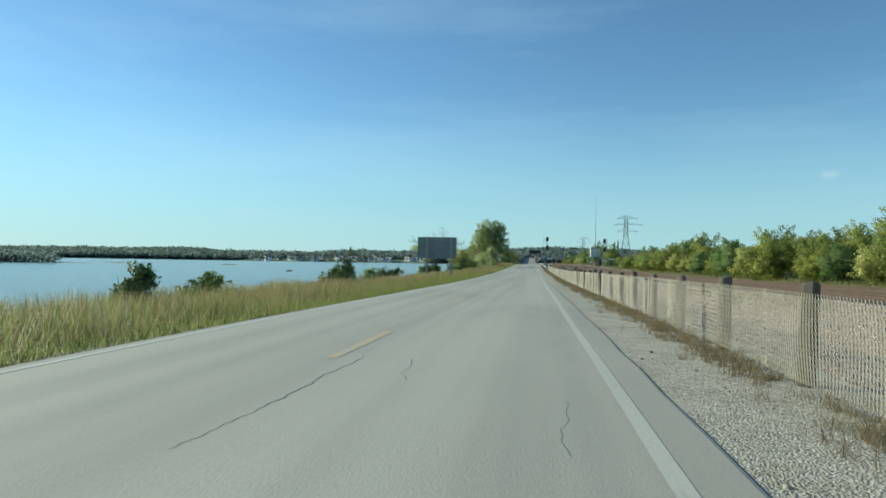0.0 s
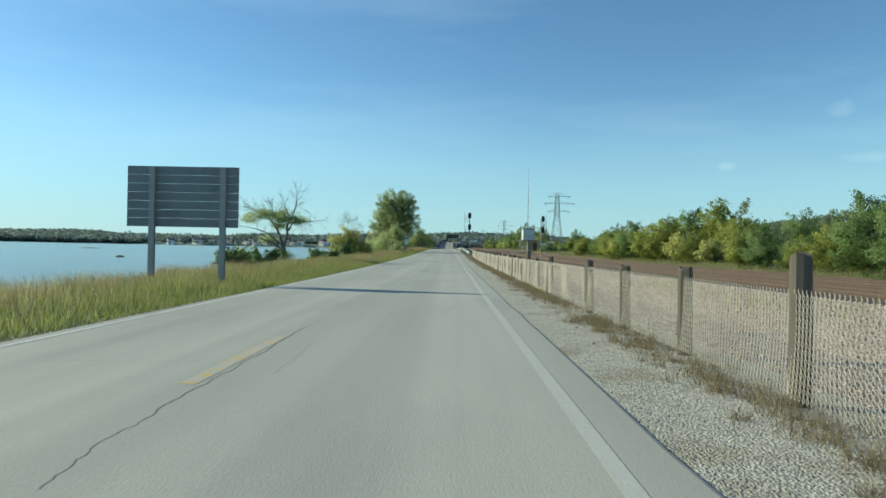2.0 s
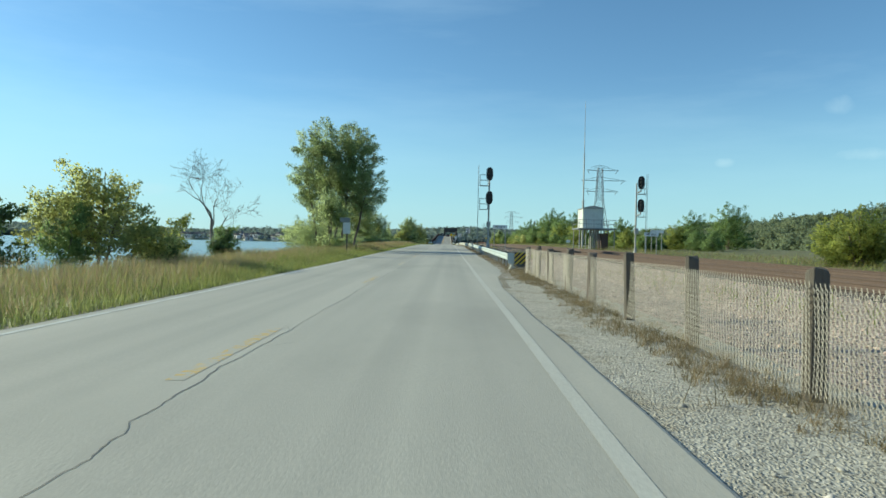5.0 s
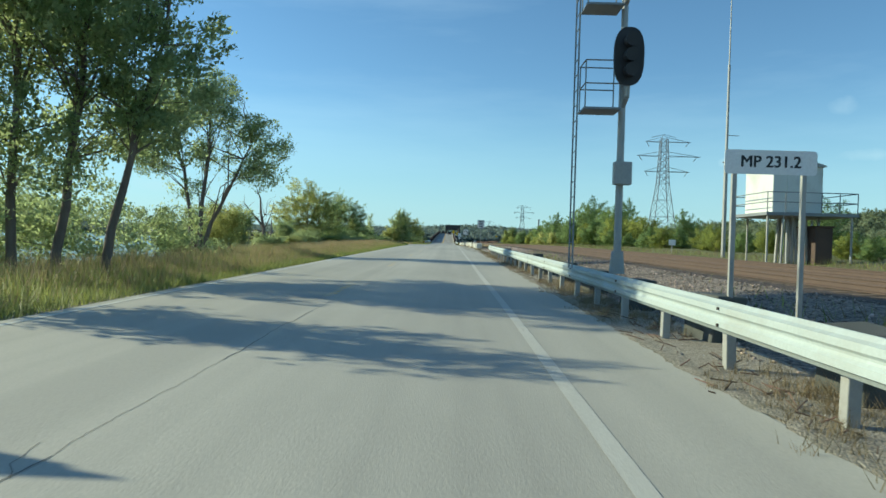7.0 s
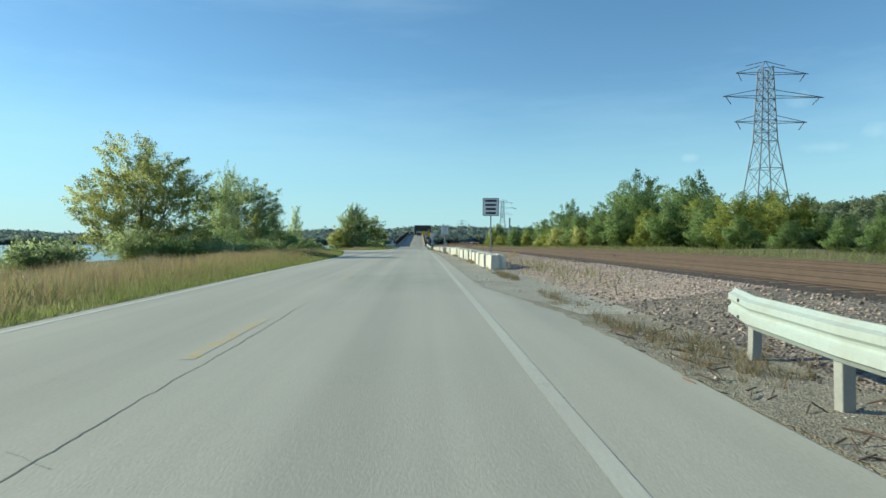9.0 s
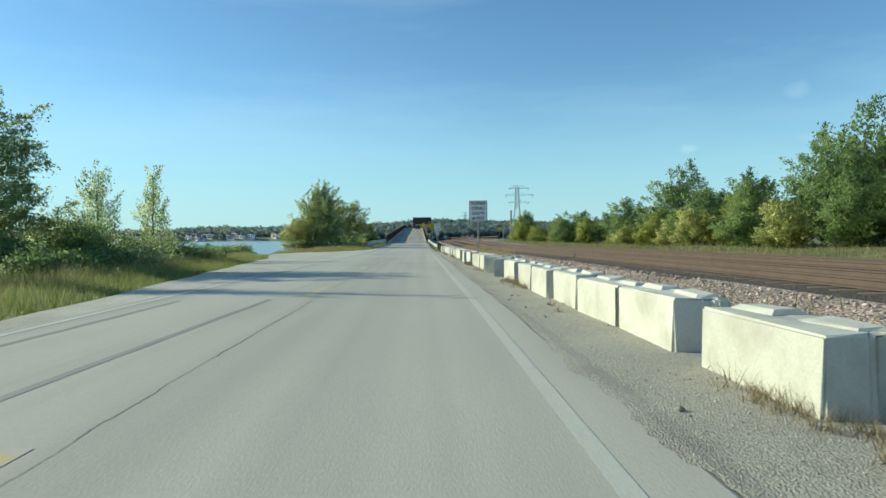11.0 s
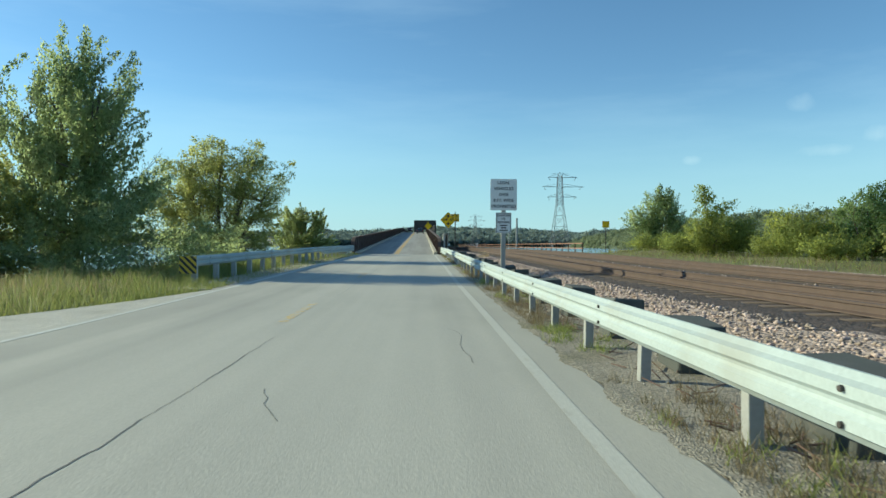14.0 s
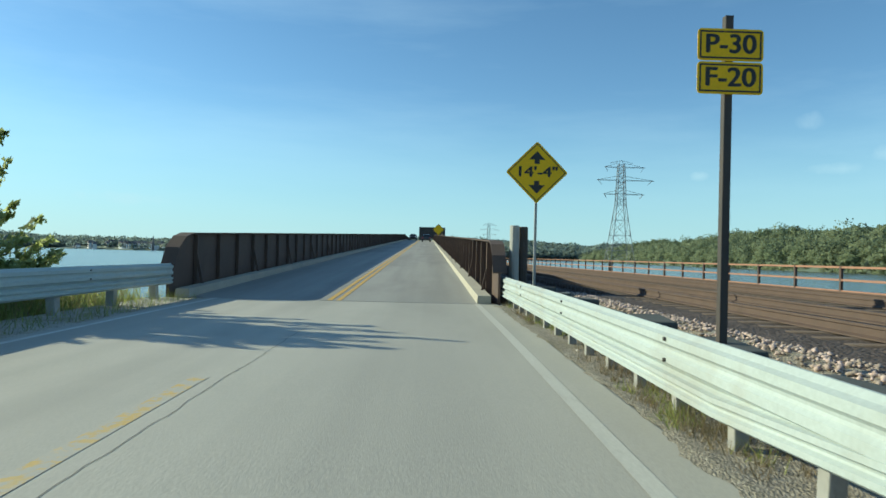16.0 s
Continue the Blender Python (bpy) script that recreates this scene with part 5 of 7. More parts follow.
post(s, 0, 0.03, -0.2, 0.9, 0.06, 0.05)
plate(s, -0.26, 0.26, 0.62, 1.05, 0, M_SIGNWHITE)


# ---- cars ----
def car(x, y, turn, paint, label):
    """A mid-size car with cabin, glass, wheels and lamps; rear looks towards -y."""
    z = deck_z(y)
    s = thing("car", label, "car", (x, y, z), turn, group="cars on the bridge")
    prof = [(-2.25, 0.35), (-2.3, 0.62), (-2.22, 0.98), (-1.9, 1.08), (-1.45, 1.55), (-0.6, 1.63), (0.5, 1.55), (1.15, 1.08), (2.1, 0.9), (2.3, 0.65), (2.25, 0.35)]
    bm = bmesh.new()
    sides = []
    for sx in (-1, 1):
        sides.append([bm.verts.new((sx * (0.9 if zz < 1.2 else 0.66), yy, zz)) for yy, zz in prof])
    for a in range(len(prof)):
        b = (a + 1) % len(prof)
        bm.faces.new((sides[0][a], sides[0][b], sides[1][b], sides[1][a]))
    bm.faces.new(sides[0])
    bm.faces.new(sides[1])
    bmesh.ops.recalc_face_normals(bm, faces=bm.faces)
    bmesh.ops.bevel(bm, geom=bm.edges[:], offset=0.05, segments=2, affect="EDGES")
    body = part("body", bm, paint, s)
    for pts in (((-0.58, -1.49, 1.50), (0.58, -1.49, 1.50), (0.76, -1.87, 1.12), (-0.76, -1.87, 1.12)), ((-0.58, 0.58, 1.50), (0.58, 0.58, 1.50), (0.76, 1.10, 1.13), (-0.76, 1.10, 1.13))):
        bm = bmesh.new()
        back = pts[0][1] < 0
        vs_ = [bm.verts.new((p[0], p[1] + (-0.06 if back else 0.06), p[2] + 0.03)) for p in pts]
        f = bm.faces.new(vs_)
        e = bmesh.ops.extrude_face_region(bm, geom=[f])
        bmesh.ops.translate(bm, verts=[q for q in e["geom"] if isinstance(q, bmesh.types.BMVert)], vec=(0, 0.05 if back else -0.05, -0.03))
        part("window", bm, M_CARGLASS, s, "dark tinted glass")
    for sx in (-1, 1):
        for wy in (-1.4, 1.42):
            bm = bmesh.new()
            rod(bm, (sx * 0.70, wy, 0.33), (sx * 0.93, wy, 0.33), 0.33, n=20)
            wh = part("wheel", bm, M_RUBBER, s)
            bm = bmesh.new()
            rod(bm, (sx * 0.925, wy, 0.33), (sx * 0.94, wy, 0.33), 0.2, n=14)
            part("rim", bm, M_GALVPOST, wh)
        for wy, mt, nm in ((-2.31, M_TAILRED, "tail_lamp"), (2.27, M_SIGNWHITE, "headlamp")):
            bm = bmesh.new()
            box(bm, (sx * 0.72 - 0.13, wy - 0.03, 0.72), (sx * 0.72 + 0.13, wy + 0.05, 0.92), 0.02)
            part(nm, bm, mt, s)
    return s


car(-0.55, 446.0, 0, M_CARPAINT, "dark car driving up the bridge ramp")
car(-4.0, 476.0, 180, M_BLACK, "black oncoming car at the top of the ramp")


# ---- trees and bushes ----
def tube(V, Fc, pts, rad, n=6):
    """Add a tapered bent limb to lists of places and faces."""
    pts = np.asarray(pts, float)
    base = len(V)
    for i, p in enumerate(pts):
        d = pts[min(i + 1, len(pts) - 1)] - pts[max(i - 1, 0)]
        d /= np.linalg.norm(d) + 1e-9
        u = np.cross(d, (0.31, 0.87, 0.2))
        u /= np.linalg.norm(u) + 1e-9
        w = np.cross(d, u)
        for q in range(n):
            a = 2 * math.pi * q / n
            V.append(p + rad[i] * (math.cos(a) * u + math.sin(a) * w))
    for i in range(len(pts) - 1):
        for q in range(n):
            Fc.append((base + i * n + q, base + i * n + (q + 1) % n, base + (i + 1) * n + (q + 1) % n, base + (i + 1) * n + q))


def leaves(centres, spread, per, size, r, droop=0.0, axes=None, reach=0.55):
    """Pointed leaves scattered round cluster centres in loose sprays."""
    c = np.repeat(centres, per, 0)
    k = len(c)
    off = r.normal(0, 1, (k, 3)) * spread * np.array((1, 1, 0.6))
    d = r.normal(0, 1, (k, 3))
    if axes is not None:
        # long sprays that follow the twigs
        ax = np.repeat(axes, per, 0)
        along = r.uniform(-1, 1, k)[:, None]
        off = off * (0.55 - 0.25 * along) + ax * along * reach
        d = d * 0.7 + ax
    p = c + off
    d[:, 2] -= droop
    d /= np.linalg.norm(d, axis=1)[:, None]
    nrm = r.normal(0, 1, (k, 3)) + np.array((0, 0, 0.7))
    s = np.cross(d, nrm)
    s /= np.linalg.norm(s, axis=1)[:, None] + 1e-9
    L = size * r.uniform(0.6, 1.35, k)[:, None]
    v = np.stack([p - d * L * 0.45 + s * L * 0.36, p + d * L * 0.60, p - d * L * 0.35 - s * L * 0.36], 1).reshape(-1, 3)
    return v, np.arange(k * 3).reshape(-1, 3)


def crown_mesh(lv, lf, blobs, outward=0.62):
    """A crown's leaves, turned to face out of their clump, with shading that rounds off each clump."""
    tri = lv[lf]
    mid = tri.mean(1)
    B = np.array(blobs)
    far = (((mid[:, None] - B[None, :, :3]) / B[None, :, 3:]) ** 2).sum(2)
    k = far.argmin(1)
    out = (mid - B[k, :3]) / B[k, 3:] ** 2
    out /= np.linalg.norm(out, axis=1)[:, None] + 1e-9
    nrm = np.cross(tri[:, 1] - tri[:, 0], tri[:, 2] - tri[:, 0])
    nrm /= np.linalg.norm(nrm, axis=1)[:, None] + 1e-9
    back = (nrm * out).sum(1) < 0
    lf = lf.copy()
    lf[back] = lf[back][:, ::-1]
    nrm[back] *= -1
    soft = out * outward + nrm * (1 - outward)
    soft /= np.linalg.norm(soft, axis=1)[:, None] + 1e-9
    me = arrays("crown", lv, lf, True)
    me.normals_split_custom_set_from_vertices(np.repeat(soft, 3, 0).astype(np.float32).tolist())
    return me


def crown_points(blobs, n, r, shell=0.45):
    """Cluster centres in a few ellipsoids, thicker towards their skins, with gaps."""
    vol = np.array([b[3] * b[4] * b[5] for b in blobs]) ** 0.85
    which = r.choice(len(blobs), n, p=vol / vol.sum())
    d = r.normal(0, 1, (n, 3))
    d /= np.linalg.norm(d, axis=1)[:, None]
    rad = r.uniform(0.05, 1, n) ** shell
    wob = 1 + 0.16 * np.sin(d[:, 0] * 5 + 1) * np.sin(d[:, 2] * 6 + which)
    b = np.array(blobs)[which]
    p = b[:, :3] + d * b[:, 3:] * (rad * wob)[:, None]
    keep = np.sin(p[:, 0] * 2.1 + 0.4) * np.sin(p[:, 1] * 1.7 + 0.6) * np.sin(p[:, 2] * 2.3 + 1) > -0.40
    return p[keep]


def tree(label, at, blobs, trunks, n, per, size, leaf, seed, spread=0.36, limbs=40, category="tree", name="tree", group="", bark=None, droop=0.0, trunk_r=0.16, fill=0.2):
    """A tree with forking trunks, limbs out to its leaf sprays and a broken crown. blobs and trunks are local to its foot."""
    r = np.random.default_rng(seed)
    t = thing(name, label, category, at, group=group)
    V, Fc = [], []
    cents = crown_points(blobs, n, r)
    tops = []
    for tx, ty, th, lx, ly in trunks:
        m = 8
        pts = [(tx + lx * (i / m) ** 1.4 + r.normal(0, 0.05), ty + ly * (i / m) ** 1.4 + r.normal(0, 0.05), -0.4 + (th + 0.4) * i / m) for i in range(m + 1)]
        rr = [trunk_r * (1.25 if i == 0 else 1 - 0.78 * i / m) for i in range(m + 1)]
        tube(V, Fc, pts, rr, 8)
        tops.append(pts)
    for c in cents[r.choice(len(cents), min(limbs, len(cents)), False)]:
        pts = tops[int(np.argmin([abs(tp[-1][0] - c[0]) + abs(tp[-1][1] - c[1]) for tp in tops]))] if r.random() < 0.7 else tops[r.integers(len(tops))]
        i = int(np.clip((c[2] * r.uniform(0.55, 0.88)) / max(0.1, pts[-1][2]) * len(pts), 2, len(pts) - 1))
        a = np.array(pts[i])
        mid = a + (c - a) * np.array((0.36, 0.36, 0.58)) + r.normal(0, 0.16, 3)
        mid2 = a + (c - a) * np.array((0.74, 0.74, 0.86)) + r.normal(0, 0.12, 3)
        r0 = trunk_r * 0.30 * r.uniform(0.4, 1.1)
        tube(V, Fc, [a, mid, mid2, c], [r0, r0 * 0.6, r0 * 0.35, r0 * 0.12], 5)
    part("trunk", arrays("trunk", V, Fc, True), bark or M_BARK, t)
    foot = np.array((np.mean([q[0] for q in trunks]), np.mean([q[1] for q in trunks]), cents[:, 2].min() * 0.5))
    axes = cents - foot
    axes /= np.linalg.norm(axes, axis=1)[:, None] + 1e-9
    axes = axes * np.array((1, 1, 0.55)) + np.array((0, 0, 0.30 if droop < 0 else 0.08)) + r.normal(0, 0.25, axes.shape)
    axes /= np.linalg.norm(axes, axis=1)[:, None]
    lv, lf = leaves(cents, spread * (0.62 if droop < 0 else 0.9), int(per * 2.2), size * 0.62, r, droop, axes, spread * (2.1 if droop < 0 else 1.25))
    if fill:
        # broad shaded leafage inside the crown, well within its outline
        mids = np.array(blobs)[:, :3].mean(0)
        inner = cents + (np.array([np.array(blobs)[np.argmin(((np.array(blobs)[:, :3] - c) ** 2).sum(1)), :3] for c in cents]) - cents) * r.uniform(0.25, 0.75, (len(cents), 1)) + (mids - cents) * 0.05
        iv, jf = leaves(inner, spread * 0.8, max(1, int(11 * fill)), size * 1.25, r)
        lv, lf = np.concatenate([lv, iv]), np.concatenate([lf, jf + len(lv)])
    part("crown", crown_mesh(lv, lf, blobs), leaf, t)
    return t


def bare_tree(label, at, height, seed, leafy=0, lean=0.0, name="tree", leaf=None, forks=3, depth=5, r0=0.16, spread_up=0.55, span=1.0, stems=(), leaf_band=(0.3, 0.72), blobs=()):
    """A dead or half-dead tree, grown branch by branch."""
    r = np.random.default_rng(seed)
    t = thing(name, label, "tree", at)
    V, Fc, tips = [], [], []

    def grow(p, d, ln, rad, k):
        pts, rr = [p], [rad]
        q, dd = np.array(p), np.array(d)
        for i in range(4):
            dd = dd + r.normal(0, 0.16, 3) + np.array((0, 0, 0.03 if k < 3 else -0.04))
            dd /= np.linalg.norm(dd)
            q = q + dd * ln / 4
            pts.append(q.copy())
            rr.append(max(0.007, rad * (1 - 0.13 * (i + 1))))
        tube(V, Fc, pts, rr, 6 if k < 2 else 4)
        if k >= 2:
            tips.append(pts[-1])
        if k < depth:
            for j in range(forks if k else forks + 1):
                a = r.uniform(0, 2 * math.pi)
                nd = dd * spread_up + np.array((math.cos(a) * span, math.sin(a) * span, r.uniform(-0.1, 0.55))) * 0.75
                nd /= np.linalg.norm(nd)
                grow(pts[r.integers(2, 5)], nd, ln * r.uniform(0.55, 0.82), rr[-1] * r.uniform(0.5, 0.8), k + 1)

    grow(np.array((0, 0, -0.4)), np.array((lean, 0, 1.0)), height * 0.42, r0, 0)
    for sx, sy in stems:
        grow(np.array((0.1 * sx, 0.1 * sy, -0.4)), np.array((sx, sy, 1.0)) / math.sqrt(sx * sx + sy * sy + 1), height * 0.40, r0 * 0.75, 0)
    V = np.array(V)
    top_ = V[:, 2].max()
    V[:, 2] = np.where(V[:, 2] > 0, V[:, 2] * height / top_, V[:, 2])
    part("trunk", arrays("trunk", V, Fc, True), M_DEADWOOD if leafy < 10 else M_BARK, t)
    if blobs:
        lv, lf = leaves(crown_points(blobs, leafy, r), 0.24, 54, 0.13, r, 0.6)
        part("crown", arrays("crown", lv, lf), leaf or M_LEAF, t)
    elif leafy:
        tp = np.array(tips)
        tp[:, 2] *= height / top_
        mid = tp[(tp[:, 2] > height * leaf_band[0]) & (tp[:, 2] < height * leaf_band[1])]
        cc = mid[r.choice(len(mid), min(leafy, len(mid)), False)]
        lv, lf = leaves(cc, 0.30, 60, 0.13, r, 0.6)
        part("crown", arrays("crown", lv, lf), leaf or M_LEAF, t)
    return t


def old_tree(label, at, seed):
    """A flat-crowned old tree: a short stout bole, crooked limbs, dead twigs above the leaf mass and ivy round its foot."""
    r = np.random.default_rng(seed)
    t = thing("tree", label, "tree", at)
    V, Fc = [], []
    tube(V, Fc, [(0, 0, -0.4), (0.04, 0, 0.8), (0, 0, 1.9)], [0.30, 0.24, 0.2], 9)
    limbs_ = (([(0, 1.7), (-0.4, 2.9), (-1.0, 3.9), (-1.9, 4.6)], 0.13), ([(0.05, 1.6), (0.3, 2.7), (0.35, 3.5), (0.75, 4.2), (1.0, 5.2), (1.1, 6.4)], 0.13),
              ([(0.33, 3.1), (0.7, 3.65), (1.5, 3.85), (2.2, 3.8), (2.9, 4.05)], 0.08), ([(-0.1, 1.5), (-1.0, 2.1), (-2.2, 2.5), (-3.4, 2.6)], 0.09),
              ([(-0.2, 1.9), (-1.2, 2.8), (-2.4, 3.2), (-3.6, 3.4)], 0.08), ([(0.2, 2.2), (0.6, 2.7), (1.1, 2.75)], 0.06), ([(0.6, 4.0), (0.2, 4.8), (-0.1, 5.6)], 0.05),
              ([(-1.0, 3.9), (-0.9, 4.6), (-1.1, 5.3)], 0.045), ([(-1.6, 4.3), (-2.4, 4.7), (-3.2, 5.0)], 0.05))
    for line, r0 in limbs_:
        yy = r.normal(0, 0.25)
        pts = [np.array((a, yy * q / len(line), b)) + r.normal(0, 0.03, 3) for q, (a, b) in enumerate(line)]
        rr = [r0 * (1 - 0.92 * q / (len(line) - 1)) for q in range(len(line))]
        tube(V, Fc, pts, rr, 6)
        for q in range(1, len(pts)):
            for _ in range(9 if pts[q][2] > 4.4 else 4):
                a = pts[q - 1] + (pts[q] - pts[q - 1]) * r.uniform(0.2, 1)
                d = (pts[q] - pts[q - 1]) / np.linalg.norm(pts[q] - pts[q - 1]) + r.normal(0, 0.75, 3) + np.array((0, 0, 0.25))
                ln = r.uniform(0.5, 1.15)
                d /= np.linalg.norm(d)
                b = a + d * ln * 0.5 + r.normal(0, 0.04, 3)
                c = b + (d + r.normal(0, 0.25, 3)) * ln * 0.5
                tube(V, Fc, [a, b, c], [0.013, 0.008, 0.004], 3)
                for _ in range(4):
                    e = a + (c - a) * r.uniform(0.3, 0.95)
                    tube(V, Fc, [e, e + (d + r.normal(0, 0.6, 3)) * r.uniform(0.15, 0.5)], [0.007, 0.004], 3)
    for _ in range(14):
        a = np.array((r.uniform(1.2, 2.3), r.normal(0, 0.3), 3.75))
        tube(V, Fc, [a, a + np.array((0.05, 0, -0.5)), a + np.array((-0.03, 0, r.uniform(-1.3, -0.6)))], [0.007, 0.005, 0.004], 3)
    part("trunk", arrays("trunk", [*V], [f for f in Fc], True), M_BARK, t)
    c = crown_points([(-1.5, 0, 4.4, 1.2, 1.1, 0.42), (0.1, 0, 4.2, 1.1, 1.1, 0.6), (1.2, 0, 3.95, 0.7, 0.7, 0.35), (-0.3, 0, 3.5, 0.6, 0.6, 0.5), (-2.6, 0, 4.1, 0.8, 0.9, 0.4), (-1.3, 0, 2.3, 0.8, 0.7, 0.3), (0.0, -0.1, 0.9, 0.75, 0.7, 0.75)], 300, r)
    lv, lf = leaves(c, 0.21, 60, 0.085, r, 0.5)
    part("crown", arrays("crown", lv, lf), M_LEAF, t)
    return t


def snag(label, at, seed):
    """A dead trunk with a few crooked broken limbs and fine dead twigs."""
    r = np.random.default_rng(seed)
    t = thing("tree", label, "tree", at)
    V, Fc = [], []
    for line, r0 in (([(0.05, -0.4), (-0.1, 0.9), (-0.38, 2.2), (-0.64, 3.5), (-0.72, 4.7), (-1.05, 5.6)], 0.2), ([(-0.34, 2.1), (-0.95, 2.9), (-1.5, 3.5), (-2.2, 4.4)], 0.12), ([(0.25, -0.4), (0.3, 1.6), (0.36, 2.9)], 0.11),
                     ([(-0.3, 1.9), (0.1, 2.7), (0.35, 3.5), (0.6, 4.4)], 0.06), ([(-0.2, 0.5), (-1.7, 1.6), (-3.2, 2.7), (-4.7, 3.1)], 0.09), ([(-0.5, 2.9), (-0.15, 3.4), (-0.1, 4.4)], 0.05), ([(0.2, 0.9), (-1.2, 1.1), (-2.4, 0.9)], 0.08)):
        pts = [np.array((a, r.normal(0, 0.1), b)) for a, b in line]
        rr = [r0 * (1 - 0.8 * q / (len(line) - 1)) for q in range(len(line))]
        tube(V, Fc, pts, rr, 7)
        for _ in range(9):
            q = r.integers(1, len(pts))
            a = pts[q - 1] + (pts[q] - pts[q - 1]) * r.uniform(0.3, 1)
            d = r.normal(0, 0.6, 3) + np.array((0, 0, 0.5))
            tube(V, Fc, [a, a + d * 0.4, a + d * 0.8 + r.normal(0, 0.1, 3)], [0.022, 0.014, 0.006], 3)
    part("trunk", arrays("trunk", V, Fc, True), M_BARK, t)
    return t


# river side
old_tree("half-dead tree with bare top twigs and flat olive leaf clumps", (-13.7, 70.0, -0.6), 11)
bare_tree("bare dead tree with thin grey branches on the bank", (-15.6, 121.0, -0.5), 7.4, 23, leafy=0, forks=3, depth=5, r0=0.19, spread_up=0.95)
tree("tall leafy cottonwood tree with several trunks on the bank", (-10.2, 135.5, -0.3),
     [(0.2, 0, 9.7, 2.9, 2.7, 1.9), (-2.0, 0, 9.3, 1.9, 2.0, 1.6), (2.5, 0, 9.2, 1.7, 1.9, 1.5), (-1.0, 0.3, 6.8, 3.3, 3.0, 2.3), (2.0, -0.4, 6.6, 2.5, 2.4, 2.0), (-2.4, 0.3, 5.4, 1.3, 1.6, 1.1), (3.2, 0, 4.9, 1.5, 1.6, 1.2), (-1.3, 0.5, 3.5, 1.1, 1.3, 0.8), (1.0, 1.5, 4.3, 2.4, 2.2, 1.1), (0.2, -1.0, 3.2, 2.0, 1.6, 1.1)],
     [(-0.5, 0, 9.5, 0.3, 0.2), (0.5, 0.3, 9.0, 0.9, 0.1), (-1.5, 0.2, 6.5, -1.2, 0.3), (1.6, 0.4, 7.0, 1.5, 0.2)], 740, 58, 0.185, M_LEAF, 3, limbs=110, trunk_r=0.13, fill=0)
tree("young green tree leaning over the grass", (-9.6, 129.6, -0.25), [(0.2, 0, 4.0, 1.1, 1.2, 1.0), (0, 0.2, 2.6, 0.9, 1.0, 0.8), (0.8, -0.2, 3.0, 0.9, 1.0, 0.7), (0.2, 0, 1.1, 0.9, 1.0, 0.7)], [(0, 0, 4.6, 0.4, -0.3), (0.2, 0.1, 3.4, 0.8, 0)], 110, 36, 0.19, M_LEAF, 35, limbs=34, trunk_r=0.08)
tree("leaning open-crowned tree with forked trunk on the bank", (-13.3, 153.8, -0.6),
     [(3.5, 0, 6.3, 1.3, 1.4, 0.8), (3.7, -0.2, 4.6, 0.9, 1.0, 0.6), (2.1, 0, 7.2, 1.7, 1.6, 1.0), (0.4, 0, 8.7, 1.8, 1.8, 1.3), (-1.6, 0, 8.3, 1.9, 1.9, 1.5), (2.4, 0.2, 5.1, 1.4, 1.4, 0.7), (-2.7, 0, 5.8, 1.5, 1.5, 1.1), (0.3, 0.3, 6.0, 1.3, 1.2, 0.8), (-0.8, 0, 3.9, 0.9, 0.9, 0.5)],
     [(0, 0, 9.0, 0.7, 0), (-0.1, 0.1, 8.0, -1.7, 0), (0.1, 0, 6.4, 2.6, 0)], 300, 46, 0.18, M_LEAF, 8, spread=0.40, limbs=60, trunk_r=0.15, fill=0)
tree("leafy green bush on the river bank", (-13.4, 102.5, -0.5), [(0, 0, 2.8, 1.4, 1.6, 1.4), (-1.4, 0.5, 2.0, 1.5, 1.6, 1.3), (1.4, 0.3, 1.5, 1.4, 1.6, 1.1)], [(0, 0, 4.0, 0.3, 0), (0.3, 0, 3.2, 0.9, 0)], 190, 40, 0.18, M_LEAFYEL, 33, limbs=40, category="bush", name="bush", trunk_r=0.06)
tree("low green thicket under the tall trees", (-12.4, 140.0, -0.5), [(0, 0, 1.8, 2.6, 3.0, 1.7), (0.6, 6.0, 1.4, 2.2, 2.8, 1.4), (0.0, -5, 1.6, 2.4, 2.6, 1.5), (-2.5, 3, 1.8, 2.0, 4.0, 1.6)], [(0, 0, 1.4, 0.2, 0), (1, 5, 1.2, 0, 0)], 380, 40, 0.17, M_LEAF, 31, limbs=20, category="bush", name="bush", trunk_r=0.05)
for k, (bx, by, bh, bw) in enumerate(((-15.5, 163, 3.4, 1.5), (-18.5, 168, 3.6, 1.5), (-16.4, 170, 3.4, 0.8), (-17.0, 160, 2.2, 1.5), (-18.4, 182, 1.6, 1.2), (-17.2, 186, 2.9, 1.0), (-16.0, 176, 1.3, 1.2), (-15.6, 181, 1.2, 1.3), (-16.2, 190, 1.7, 1.4))):
    tree("yellow-green riverside bush with thin stems", (bx, by, -0.7), [(0, 0, bh * 0.55, bw, bw, bh * 0.45), (0.5 * bw, 0.4, bh * 0.8, bw * 0.5, bw * 0.5, bh * 0.25)], [(0, 0, bh * 0.8, 0.2, 0), (0.4, 0.2, bh * 0.7, 0.5, 0.1)], int(60 + 55 * bw), 38, 0.18, M_LEAFYEL if k in (0, 4, 7) else M_LEAF, 40 + k, spread=0.4, limbs=20, category="bush", name="bush", group="river bank bushes", trunk_r=0.04)
snag("bare dead snag with broken leaning limbs", (-16.75, 178.5, -0.6), 5)
tree("broad olive-green tree above the river bank", (-19.9, 208.0, -0.6), [(0, 0, 6.2, 3.4, 3.0, 2.9), (-2.4, 0, 4.4, 2.4, 2.4, 2.3), (2.8, 0, 4.6, 2.6, 2.4, 2.6), (0.5, 0, 2.2, 4.4, 3.0, 1.9)], [(0, 0, 6, 0.3, 0), (1, 0, 5, 1.0, 0)], 460, 52, 0.2, M_LEAFYEL, 51, limbs=40, trunk_r=0.15, fill=0.1)
